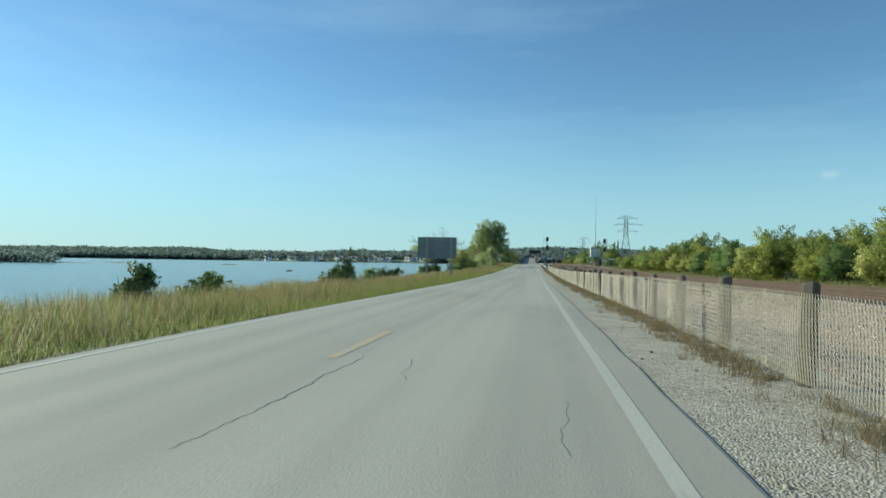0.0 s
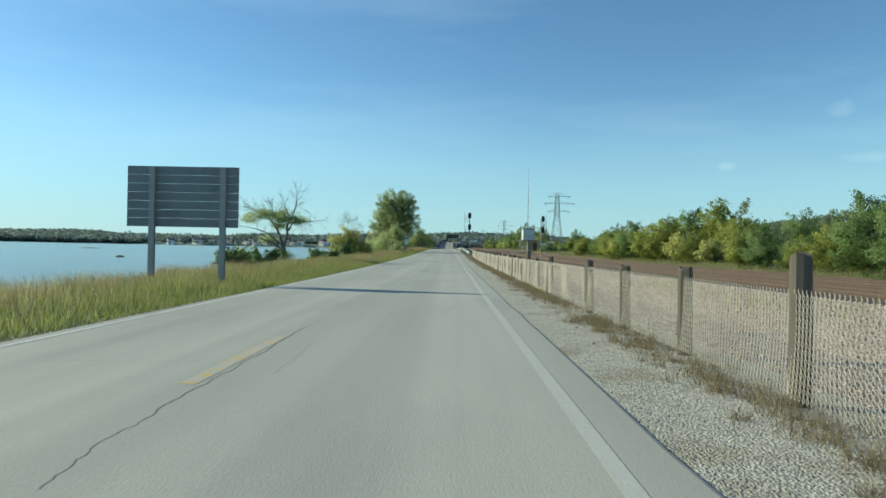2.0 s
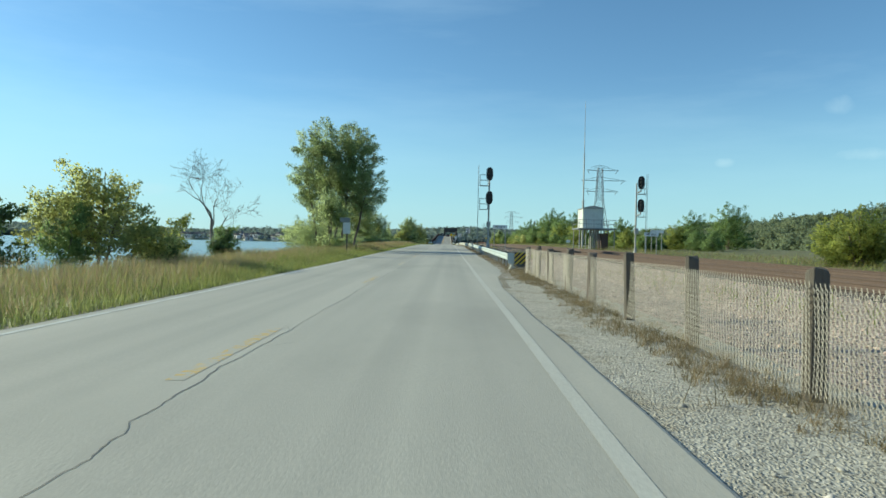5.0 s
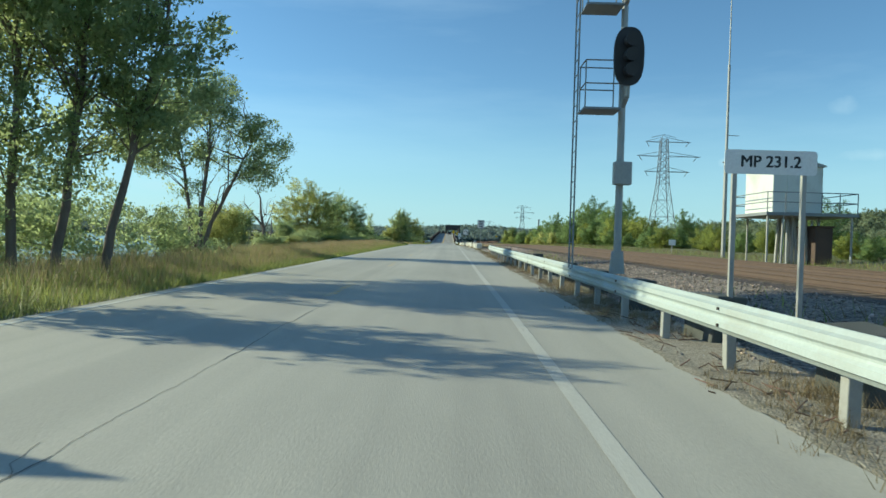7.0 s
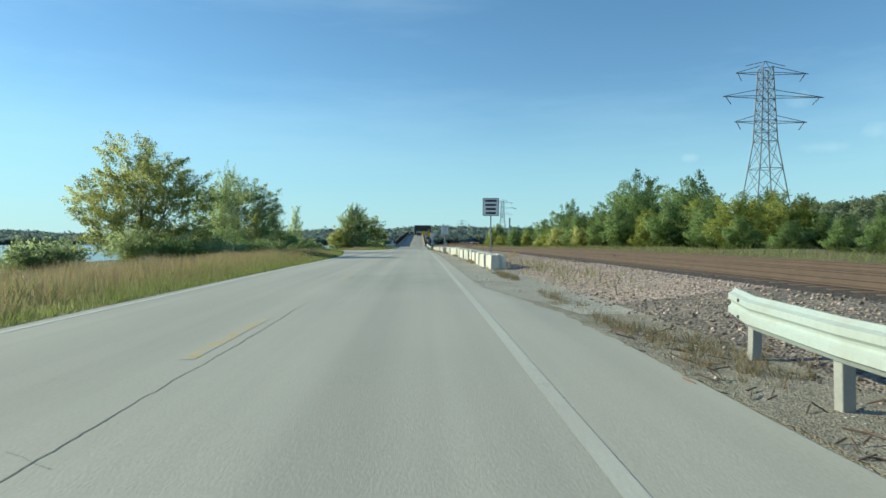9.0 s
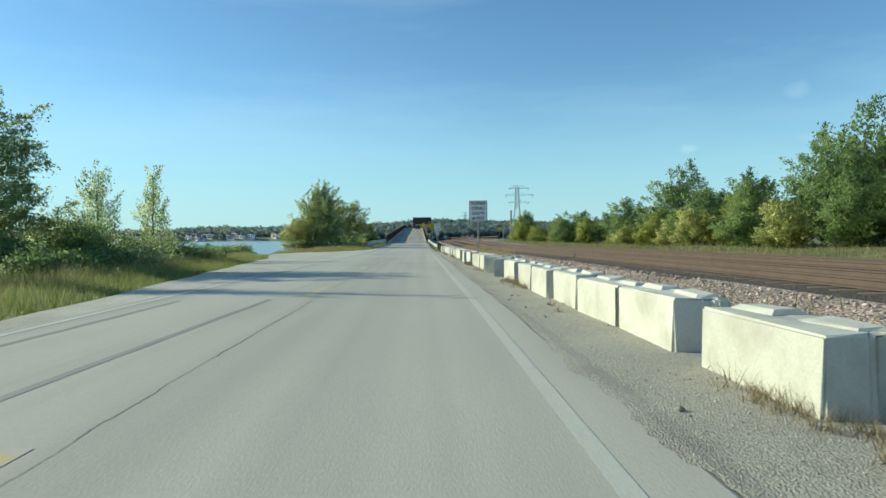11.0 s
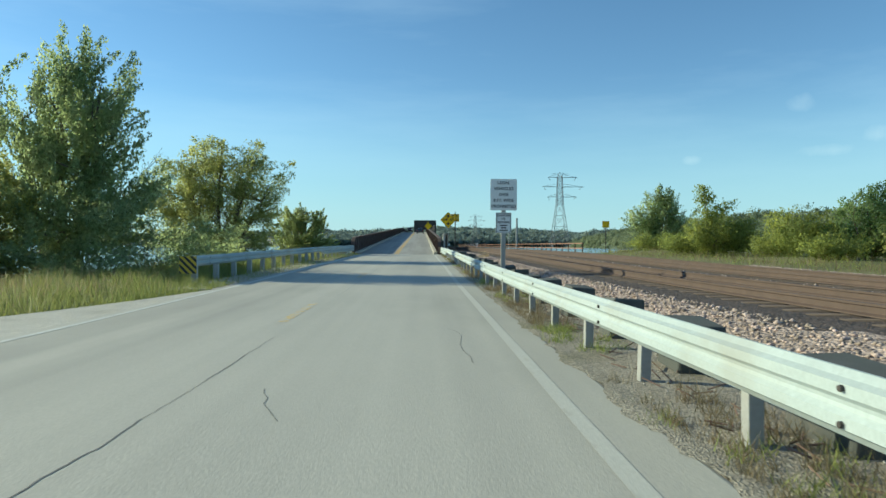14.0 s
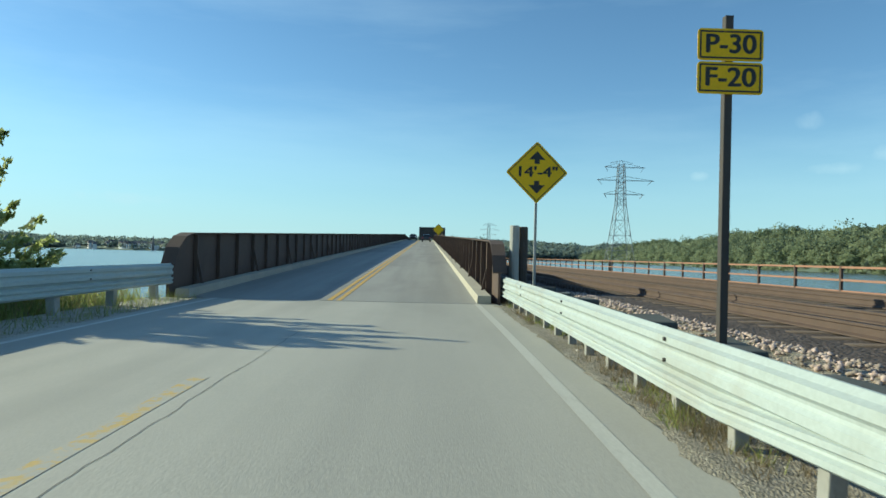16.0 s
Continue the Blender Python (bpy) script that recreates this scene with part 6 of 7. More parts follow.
tree("large dark green tree by the turnout", (-19.0, 229.0, -0.5), [(0.0, 0, 6.0, 2.9, 2.8, 2.8), (2.7, 0.5, 5.0, 2.0, 2.2, 2.2), (-2.8, 0, 5.2, 2.3, 2.4, 2.4), (0.4, 0, 2.6, 4.6, 3.2, 2.0), (3.4, -0.4, 2.6, 1.8, 2.0, 1.8), (-2.5, -0.5, 2.0, 2.4, 2.2, 1.8), (1.5, -1.5, 1.2, 3.0, 2.0, 1.2)], [(0, 0, 6.4, 0.2, 0), (1.5, 0, 5.4, 1.2, 0), (-1.5, 0.2, 5.4, -1.2, 0)], 620, 50, 0.19, M_LEAF, 52, limbs=60, trunk_r=0.15, fill=0.1)
for k, (bx, by, bh) in enumerate(((-16.4, 226.5, 4.4), (-18.3, 222.6, 8.6), (-15.4, 241.6, 5.8), (-17.8, 240.0, 5.8), (-21.0, 236.0, 4.0))):
    tree("slender young tree with upright sprays", (bx, by, -0.5), [(0, 0, bh * 0.42, 1.5 if bh > 6 else 1.3 if k == 3 else 0.85, 1.2, bh * 0.36), (0.15, 0, bh * 0.76, 1.1 if bh > 6 else 0.9 if k == 3 else 0.55, 0.7, bh * 0.24)], [(0, 0, bh * 0.95, 0.15, 0)], 130 if bh > 6 else 90 if k == 3 else 56, 36, 0.17, M_LEAFYEL if k == 0 else M_LEAF, 60 + k, limbs=30, droop=-0.5, fill=0, group="young trees", trunk_r=0.06)
for k, (bx, by, bh) in enumerate(((-13.6, 236, 1.9), (-13.8, 231, 2.6), (-15.6, 233, 2.8), (-14.2, 240, 1.6), (-16.5, 243, 1.6), (-13.5, 242, 1.2), (-14.8, 247, 1.0), (-15.6, 252, 1.1), (-12.2, 231, 1.2), (-11.2, 224, 1.2), (-16.6, 262.0, 1.1), (-13.0, 211, 1.5), (-12.6, 216, 1.4), (-13.5, 220.5, 1.8), (-15.2, 209, 2.2), (-16.2, 215, 2.4), (-17, 222, 2.6), (-14.2, 226, 1.7), (-18, 203, 2.2), (-15.5, 203.5, 1.6), (-13.0, 205.5, 1.2))):
    tree("low tangled green bush beside the turnout", (bx, by, -0.4), [(0, 0, bh * 0.5, 1.7, 1.6, bh * 0.5)], [(0, 0, bh * 0.6, 0, 0)], 130, 34, 0.16, M_LEAFDARK if k % 2 else M_LEAF, 70 + k, limbs=8, category="bush", name="bush", group="turnout bushes", trunk_r=0.03)
bare_tree("thin bare sapling on the bank", (-11.6, 275.3, -0.3), 3.5, 9, forks=2, depth=3, r0=0.05, spread_up=1.6, span=0.6)
tree("tall silver-green tree by the crash rail", (-13.9, 292.0, -0.5), [(0.2, 0, 6.0, 2.8, 2.6, 2.4), (1.5, 0.2, 7.2, 1.7, 1.5, 1.4), (-0.4, 0, 8.3, 0.9, 0.9, 1.5), (0.4, 0, 3.4, 3.3, 2.8, 2.4), (1.1, 0, 8.2, 0.7, 0.7, 1.2)], [(0, 0, 8.4, 0.2, 0), (0.6, 0, 7.6, 0.9, 0), (-0.6, 0.1, 6.4, -0.8, 0)], 400, 58, 0.19, M_LEAF, 81, limbs=90, droop=-0.7, trunk_r=0.15, fill=0)
tree("broad yellowing tree beside the crash rail", (-12.2, 305.5, -0.8), [(0.5, 0, 6.1, 2.7, 2.6, 1.8), (2.3, 0, 5.4, 2.0, 2.0, 1.6), (-1.9, 0, 5.2, 2.1, 2.2, 1.8), (-0.6, 0, 4.0, 3.2, 2.6, 1.6), (2.6, 0.2, 3.6, 1.6, 1.6, 0.9), (-2.8, 0, 2.8, 1.8, 2.0, 1.6), (0.6, 0, 2.2, 2.8, 2.2, 1.2), (2.9, -0.3, 2.0, 1.2, 1.2, 0.8)], [(0, 0, 7.6, 0.3, 0), (0.4, 0, 7.0, 1.9, 0), (-0.4, 0, 6.6, -1.7, 0), (0.6, 0.2, 5.0, 2.4, 0)], 500, 52, 0.18, M_LEAFYEL, 82, limbs=90, trunk_r=0.16, fill=0.05)
tree("yellow-green bushy tree on the bank", (-16.1, 289.5, -0.6), [(0.2, 0, 3.6, 1.8, 1.8, 1.7), (-0.8, 0, 2.4, 1.5, 1.6, 1.4), (1.2, -0.5, 2.4, 1.7, 1.7, 1.7), (0.2, -0.8, 1.2, 2.1, 1.5, 1.1)], [(0, 0, 3.8, 0.2, 0)], 250, 54, 0.16, M_LEAFYEL, 83, limbs=40, trunk_r=0.10, fill=0.05)
tree("low dense thicket at the foot of the trees", (-12.4, 290.5, -0.4), [(0, 0, 1.7, 3.4, 2.4, 1.9), (3.0, 3.5, 1.3, 2.0, 2.6, 1.3), (-3.2, -1.5, 1.1, 2.0, 2.0, 1.0), (-1.0, -2.0, 0.8, 3.6, 1.6, 0.8)], [(0, 0, 1.0, 0, 0)], 440, 44, 0.15, M_LEAF, 84, limbs=10, category="bush", name="bush", trunk_r=0.03)
tree("round willow-like bush below the crash rail", (-10.45, 322.0, -1.3), [(0, 0, 3.0, 2.9, 2.4, 2.1), (0.1, 0, 4.1, 2.0, 1.7, 1.2), (0.3, 0, 1.7, 3.0, 2.4, 1.3)], [(0, 0, 4.6, 0.1, 0), (0.5, 0, 4.0, 0.7, 0), (-0.5, 0, 4.0, -0.8, 0)], 540, 40, 0.18, M_LEAFPALE, 85, spread=0.19, limbs=90, droop=-0.7, trunk_r=0.08, fill=0)
bare_tree("leafless young tree on the river bank", (-14.3, 298.6, -0.8), 6.6, 14, forks=3, depth=4, r0=0.09, spread_up=0.8)

# bushy growth beside the tracks before the bridge
tree("bushy pale green tree beside the tracks", (19.0, 317.6, 0.3), [(0, 0, 3.2, 1.8, 1.6, 1.5), (-1.3, 0, 2.4, 1.4, 1.2, 1.3), (1.3, 0, 2.6, 1.4, 1.3, 1.4), (0.2, 0, 1.2, 2.7, 1.7, 1.2), (0.2, 0, 4.3, 0.8, 0.8, 0.8)], [(0, 0, 3.6, 0.1, 0), (0.3, 0.1, 3.0, 0.8, 0), (-0.3, 0.1, 3.0, -0.8, 0)], 230, 44, 0.2, M_LEAF, 86, limbs=60, droop=-0.5, trunk_r=0.07)
tree("vine-covered sapling beside the tracks", (15.9, 302.3, 0.3), [(0, 0, 1.2, 1.3, 1.2, 1.1), (0.1, 0, 2.4, 0.6, 0.6, 0.8), (-0.2, 0, 3.5, 0.35, 0.35, 0.5), (0.9, 0, 2.8, 0.7, 0.4, 0.3), (1.6, 0, 1.4, 1.2, 1.0, 1.2)], [(0, 0, 3.9, -0.3, 0), (0.2, 0, 3.0, 0.8, 0)], 120, 40, 0.18, M_LEAFBUSH, 87, limbs=30, category="sapling", name="sapling", trunk_r=0.05)
for k, (bx, by, bh) in enumerate(((15.6, 305.5, 1.3), (17.2, 308.5, 1.5), (17.8, 304.0, 1.9), (16.6, 313.5, 1.3), (18.6, 312.0, 1.2), (17.6, 296.4, 2.6), (16.2, 292.0, 1.2), (18.0, 299.5, 1.2))):
    tree("low vine-tangled bush beside the tracks", (bx, by, 0.3), [(0, 0, bh * 0.5, 1.4, 1.4, bh * 0.5)], [(0, 0, bh * 0.6, 0, 0)], 66, 34, 0.17, M_LEAFBUSH, 130 + k, limbs=8, category="bush", name="bush", group="trackside bushes", trunk_r=0.03)

# saplings and vines along the bank
for k, (bx, by, bh) in enumerate(((-10.8, -4.5, 1.5), (-10.2, -2.0, 1.2), (-10.3, 12.3, 1.1), (-10.8, 15.8, 2.35), (-11.5, 17.6, 1.8), (-10.6, 20.6, 1.5), (-11.1, 13.8, 1.4), (-10.6, 24, 1.3), (-10.6, 28, 1.4), (-12.9, 59.0, 1.5), (-12.2, 53, 1.8), (-12.8, 56, 1.6), (-12.8, 63, 1.5), (-12.2, 75.5, 1.6), (-11.6, 79, 1.3), (-12.6, 88, 1.6), (-12.8, 96, 2.4), (-13.6, 101, 2.6), (-13.2, 106, 2.2), (-14.4, 112, 2.6), (-12.6, 114, 1.9), (-13.8, 118, 2.4), (-11.6, 104, 1.3))):
    tree("tangled leafy sapling on the river bank", (bx, by, -0.45), [(0, 0, bh * 0.45, 0.9 if k > 8 else 0.6, 0.8 if k > 8 else 0.55, bh * 0.4), (0.35, 0.1, bh * 0.85, 0.4, 0.4, bh * 0.2)], [(0, 0, bh, 0.3, 0), (-0.2, 0, bh * 0.8, -0.3, 0.1)], 60 if k > 8 else 40, 30, 0.15, (M_VINE, M_LEAFDARK, M_VINE, M_LEAFBUSH if k > 8 else M_VINE)[k % 4], 100 + k, spread=0.19, limbs=14, category="sapling", name="sapling", group="bank saplings", trunk_r=0.025)

# wood beyond the tracks: a few growths, repeated and turned
protos = []
for k, (hh, lf_, lab) in enumerate(((3.6, M_LEAFBUSH, "bushy bright green tree beyond the tracks"), (4.6, M_LEAFBUSH, "tall bright green tree beyond the tracks"), (3.0, M_LEAFYEL, "yellow-green bush beyond the tracks"), (4.2, M_LEAFDARK, "mid-green tree beyond the tracks"), (6.8, M_LEAFDARK, "large dark green tree beyond the tracks"))):
    w_ = hh * 0.48
    protos.append(tree(lab, (24, -60 + 6 * k, 0.3), [(0, 0, hh * 0.62, w_ * 0.85, w_ * 0.85, hh * 0.36), (w_ * 0.5, 0, hh * 0.36, w_ * 0.8, w_ * 0.8, hh * 0.32), (-w_ * 0.5, 0.2, hh * 0.38, w_ * 0.8, w_ * 0.8, hh * 0.33), (0.1, -w_ * 0.4, hh * 0.24, w_, w_ * 0.8, hh * 0.24)],
                       [(0, 0, hh * 0.75, 0.2, 0), (0.3, 0.1, hh * 0.6, 0.6, 0.1)], 150 if hh < 5 else 270, 38, 0.205 if hh < 5 else 0.22, lf_, 200 + k, spread=0.34, limbs=18, fill=0.4, group="wood beyond the tracks", trunk_r=0.09))
r_ = np.random.default_rng(77)


def copy_tree(k, x, y, s, z=0.3):
    t = copy_thing(protos[k], Matrix.Identity(4))
    t.matrix_basis = pose(x, y, z, 0, 0, float(r_.uniform(0, 360))) @ Matrix.Diagonal((s * r_.uniform(0.9, 1.15), s, s * r_.uniform(0.92, 1.1), 1))


y = -26.0
while y < 112:
    copy_tree(int(r_.choice((0, 0, 1, 2, 3))), float(track_x(y)) + 9.6 + r_.normal(0, 0.7), y, float(r_.uniform(0.8, 1.1) + 0.10 * math.sin(y * 0.19)) * (0.91 if y < 50 else 0.74 if y < 73 else 1.05 if y < 90 else 0.80))
    if r_.random() < 0.6:
        copy_tree(int(r_.choice((0, 1, 3, 1))), float(track_x(y)) + 13.0 + r_.normal(0, 1.2), y + 1.2, float(r_.uniform(0.95, 1.25) + 0.12 * math.sin(y * 0.19)) * (0.87 if y < 50 else 0.68 if y < 73 else 1.0 if y < 88 else 0.76))
    y += r_.uniform(2.9, 3.9)
y = 138.0
while y < 226:
    d_ = 9.2 if y < 146 else (15.5 if y < 185 else 13.5)
    s_ = 0.52 if y < 146 else (0.45 if y < 185 else 0.55 if y < 203 else 0.92)
    copy_tree(int(r_.choice((0, 1, 3, 3))), float(track_x(y)) + d_ + r_.normal(0, 0.8), y, float(r_.uniform(0.85, 1.1)) * s_)
    copy_tree(int(r_.choice((1, 3, 3))), float(track_x(y)) + d_ + 5 + r_.normal(0, 1.0), y + 1.3, float(r_.uniform(0.95, 1.25)) * s_)
    y += r_.uniform(3.0, 4.0)
# single trees beyond the tracks
for x_, y_, s_ in ((25.5, 238, 1.36), (23.5, 229, 1.1), (27.5, 245, 1.15), (22.0, 257, 0.98), (30, 232, 1.2), (25.5, 221, 1.05), (24.5, 252, 0.9), (40, 170, 1.0), (46, 200, 1.0), (44, 240, 1.05), (52, 280, 0.8), (60, 150, 1.1), (62, 100, 1.1), (40, 90, 0.9), (19.2, 286, 0.66)):
    copy_tree(4, x_, y_, s_)
for x_, y_, s_ in ((20.5, 233, 1.0), (19.8, 241, 1.05), (20.2, 248, 1.1), (19.5, 224, 1.0), (21.5, 288, 0.95), (24, 284, 0.9), (17.8, 283, 0.7), (22.5, 262, 0.8), (24.5, 268, 0.7), (38, 300, 0.8), (36, 120, 1.2), (26, 296, 0.65), (19.9, 294.8, 0.85), (20.2, 265.5, 1.12)):
    copy_tree(3, x_, y_, s_)
for x_, y_, s_ in ((22.4, 289, 0.8), (20.4, 281, 0.7), (21.0, 244, 0.95), (42, 310, 0.8)):
    copy_tree(1, x_, y_, s_)
for x_, y_, s_ in ((22.4, 266, 0.75), (21.0, 271, 0.7), (23.5, 274, 0.8), (19.5, 278, 0.75), (21.0, 294, 0.7), (25.0, 310, 0.75), (19.0, 254, 0.9)):
    copy_tree(0, x_, y_, s_)
for x_, y_, s_ in ((18.6, 236, 0.9), (18.4, 246, 0.95), (18.8, 250, 0.8), (19.0, 262, 0.7), (20.2, 267, 0.7), (18.4, 290, 0.7), (22.5, 299, 0.5)):
    copy_tree(2, x_, y_, s_)


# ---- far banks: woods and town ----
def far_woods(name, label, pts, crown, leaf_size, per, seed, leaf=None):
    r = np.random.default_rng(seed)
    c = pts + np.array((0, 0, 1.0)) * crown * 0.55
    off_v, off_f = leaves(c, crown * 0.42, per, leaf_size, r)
    ob = part(name, arrays(name, off_v, off_f), leaf or M_HAZETREE)
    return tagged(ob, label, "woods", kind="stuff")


def tree_masses(name, label, pts, seed, mat, per=105, crown=(3.2, 6.4), leaf=1.9, flat=(0.8, 1.5), rounded=0.75):
    """A hillside of rounded crowns of many sizes, each a shell of leaf clumps."""
    r = np.random.default_rng(seed)
    n = len(pts)
    size = r.uniform(*crown, n) * np.where(r.uniform(0, 1, n) < 0.12, 1.35, 1.0)
    tall = size * r.uniform(*flat, n)
    d = r.normal(0, 1, (n, per, 3))
    d[..., 2] = np.abs(d[..., 2]) - 0.35
    d /= np.linalg.norm(d, axis=2)[..., None]
    lump = 1 + 0.22 * np.sin(d[..., 0] * 4 + size[:, None]) * np.sin(d[..., 2] * 5 + tall[:, None])
    c = pts[:, None] + np.array((0, 0, 1.0)) * tall[:, None, None] * 0.8 + d * np.stack([size, size, tall], -1)[:, None] * (lump * r.uniform(0.72, 1.08, (n, per)))[..., None]
    v, f = leaves(c.reshape(-1, 3), 0.3, 1, leaf, r)
    out = np.repeat(d.reshape(-1, 3), 3, 0)
    tri = v.reshape(-1, 3, 3)
    nrm = np.cross(tri[:, 1] - tri[:, 0], tri[:, 2] - tri[:, 0])
    nrm /= np.linalg.norm(nrm, axis=1)[:, None] + 1e-9
    back = (nrm * out[::3]).sum(1) < 0
    f[back] = f[back][:, ::-1]
    nrm[back] *= -1
    soft = out * rounded + np.repeat(nrm, 3, 0) * (1 - rounded)
    soft /= np.linalg.norm(soft, axis=1)[:, None] + 1e-9
    me = arrays(name, v, f, True)
    me.normals_split_custom_set_from_vertices(soft.astype(np.float32).tolist())
    return tagged(part(name, me, mat), label, "woods", kind="stuff")


r = np.random.default_rng(9)
fx = r.uniform(-2900, 1500, 9000)
front = far_shore(fx)
fy_ = front + 4 + 480 * r.uniform(0, 1, 9000) ** 1.6
fz = hill(fx, fy_)
town = (np.abs(fx + 640) < 330) & (fy_ - front < 70) & (r.uniform(0, 1, len(fx)) < 0.95)
tree_masses("far_woods", "distant wooded bluff across the river", np.stack([fx, fy_, fz], -1)[~town], 1, M_HAZETREE, 34, (10, 15), 7.5, (0.45, 0.7), 0.93)
ry_ = 560 + 1315 * r.uniform(0, 1, 2600) ** 1.5
rf = 270 + 0.10 * np.abs(ry_ - 800)
rx_ = rf - 3 + 170 * r.uniform(0, 1, 2600) ** 1.3
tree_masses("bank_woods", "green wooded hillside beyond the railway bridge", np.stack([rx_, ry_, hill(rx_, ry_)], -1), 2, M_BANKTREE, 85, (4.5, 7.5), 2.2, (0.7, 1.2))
bm = bmesh.new()
for cx, cy, sx, sy in ((-262, 266, 62, 7.5), (-225, 300, 9, 2.2), (-205, 292, 5, 1.4), (-160, 300, 6, 1.6), (-62, 137, 1.1, 0.9)):
    bmesh.ops.create_icosphere(bm, subdivisions=3, radius=1.0, matrix=Matrix.Translation((cx, cy, WATER_Z - 0.35)) @ Matrix.Diagonal((sx, sy, 0.75 if sx > 20 else 0.7, 1)))
tagged(part("mud_bank", bm, M_SOIL), "low grassy mud banks showing above the river", "island", kind="stuff")
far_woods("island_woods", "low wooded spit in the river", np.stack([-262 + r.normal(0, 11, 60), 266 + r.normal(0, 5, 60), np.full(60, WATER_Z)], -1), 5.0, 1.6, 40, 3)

bm = bmesh.new()
box(bm, (-0.5, -0.5, -0.3), (0.5, 0.5, 1.0))
house_wall = bpy.data.meshes.new("wall")
bm.to_mesh(house_wall)
bm.free()
bm = bmesh.new()
for a_ in ((-0.55, 1.0), (0.55, 1.0), (0, 1.6)):
    for yy in (-0.55, 0.55):
        bm.verts.new((a_[0], yy, a_[1]))
bm.verts.ensure_lookup_table()
for f_ in ((0, 2, 4), (1, 5, 3), (0, 4, 5, 1), (2, 3, 5, 4), (0, 1, 3, 2)):
    bm.faces.new([bm.verts[i] for i in f_])
house_roof = bpy.data.meshes.new("roof")
bm.to_mesh(house_roof)
bm.free()
bm = bmesh.new()
box(bm, (-0.09, -0.03, -0.16), (0.09, 0.0, 0.16))
house_pane = bpy.data.meshes.new("window")
bm.to_mesh(house_pane)
bm.free()
for me_, mt_ in ((house_wall, M_HOUSE), (house_roof, M_ROOF), (house_pane, M_DARKGLASS)):
    me_.materials.append(mt_)


def house(x, y, w, d, h, label="pale distant house on the far shore", name="house"):
    t = thing(name, label, "house", (x, y, max(WATER_Z + 0.6, float(hill(np.array(x), np.array(y))))), -20 - (x * 7.3) % 45, group="far town")
    t.scale = (w, d, h)
    part("wall", house_wall, None, t)
    part("roof", house_roof, None, t)
    for u in (-0.28, 0.0, 0.28):
        for q in (0.3, 0.7):
            p_ = part("window", house_pane, None, t)
            p_.location = (u, -0.505, q)
    return t


for k in range(70):
    x_ = r.normal(-640, 150) if k < 54 else r.uniform(-330, 160)
    y_ = float(far_shore(x_)) + r.uniform(0, 62)
    house(x_, y_, r.uniform(9, 26), r.uniform(8, 12), r.uniform(6, 12))
house(-338, 1868, 44, 12, 12.0, "long low white building by the water")
s = thing("church", "distant church with a tall pointed steeple", "church", (-675, 1908, 1))
s.scale = (0.8, 0.8, 0.85)
bm = bmesh.new()
box(bm, (-8, -5, -3), (8, 20, 12))
part("nave", bm, M_HOUSE, s)
bm = bmesh.new()
box(bm, (-3, -8, -3), (3, -2, 22))
rod(bm, (0, -5, 22), (0, -5, 42), 3.6, 0.1, 8)
part("steeple", bm, M_ROOF, s)


# ---- grass, weeds, stones ----
def blades(x, y, z, h, w, r, lean=0.35):
    """One narrow pointed blade a point."""
    k = len(x)
    a = r.uniform(0, 2 * math.pi, k)
    sx, sy = np.cos(a) * w / 2, np.sin(a) * w / 2
    bx, by = r.normal(0, lean, k) * h, r.normal(0, lean, k) * h
    v = np.stack([np.stack([x - sx, y - sy, z], -1), np.stack([x + sx, y + sy, z], -1), np.stack([x + bx, y + by, z + h], -1)], 1).reshape(-1, 3)
    return v, np.arange(k * 3).reshape(-1, 3)


def sward(name, v, f):
    """Blades that are shaded half as a level field."""
    tri = v.reshape(-1, 3, 3)
    nrm = np.cross(tri[:, 1] - tri[:, 0], tri[:, 2] - tri[:, 0])
    nrm /= np.linalg.norm(nrm, axis=1)[:, None] + 1e-9
    flip = nrm[:, 2] < 0
    f = f.copy()
    f[flip] = f[flip][:, ::-1]
    nrm[flip] *= -1
    soft = nrm * 0.5 + np.array((-0.15, 0, 0.5))
    soft /= np.linalg.norm(soft, axis=1)[:, None] + 1e-9
    me = arrays(name, v, f, True)
    me.normals_split_custom_set_from_vertices(np.repeat(soft, 3, 0).astype(np.float32).tolist())
    return me


r = np.random.default_rng(21)
n = 520000
gy_ = r.uniform(-26, 326, n)
shore = np.interp(gy_, SHORE_Y, SHORE_X)
depth = r.uniform(0, 1, n) ** 1.35
gx_ = -5.58 - depth * np.minimum(6.0, (-5.5 - shore) * 0.95)
turn = np.interp(gy_, (205, 216, 232, 248, 257, 263, 268.5, 272, 279, 284), (0, 0.95, 2.85, 4.75, 6.95, 7.85, 6.75, 3.15, 1.15, 0))
gx_ = gx_ - turn * ((gy_ > 205) & (gy_ < 284))
keep = (gx_ > shore - 0.5) & ~((gy_ > 286) & (gx_ > -7.0) & (r.uniform(0, 1, n) < 0.8))
gx_, gy_, depth = gx_[keep], gy_[keep], depth[keep]
clump = 0.55 + 0.45 * np.sin(gx_ * 1.7 + 2 * np.sin(gy_ * 0.31)) * np.sin(gy_ * 0.9 + gx_)
hh_ = (0.17 + 0.40 * np.clip(depth * 3.2, 0, 1)) * (0.6 + 0.5 * clump) * r.uniform(0.6, 1.25, len(gx_))
gz_ = land(gx_, gy_)
dry = (r.uniform(0, 1, len(gx_)) < 0.08 + 0.22 * (np.sin(gy_ * 0.08 + gx_ * 0.7) > 0) + 0.22 * (depth > 0.3) + 0.3 * ((gy_ > 178) & (gy_ < 212)) + 0.2 * ((gy_ > 132) & (gy_ <= 178))) & (depth > 0.08) & ((gy_ < 284) | (r.uniform(0, 1, len(gx_)) < 0.3))
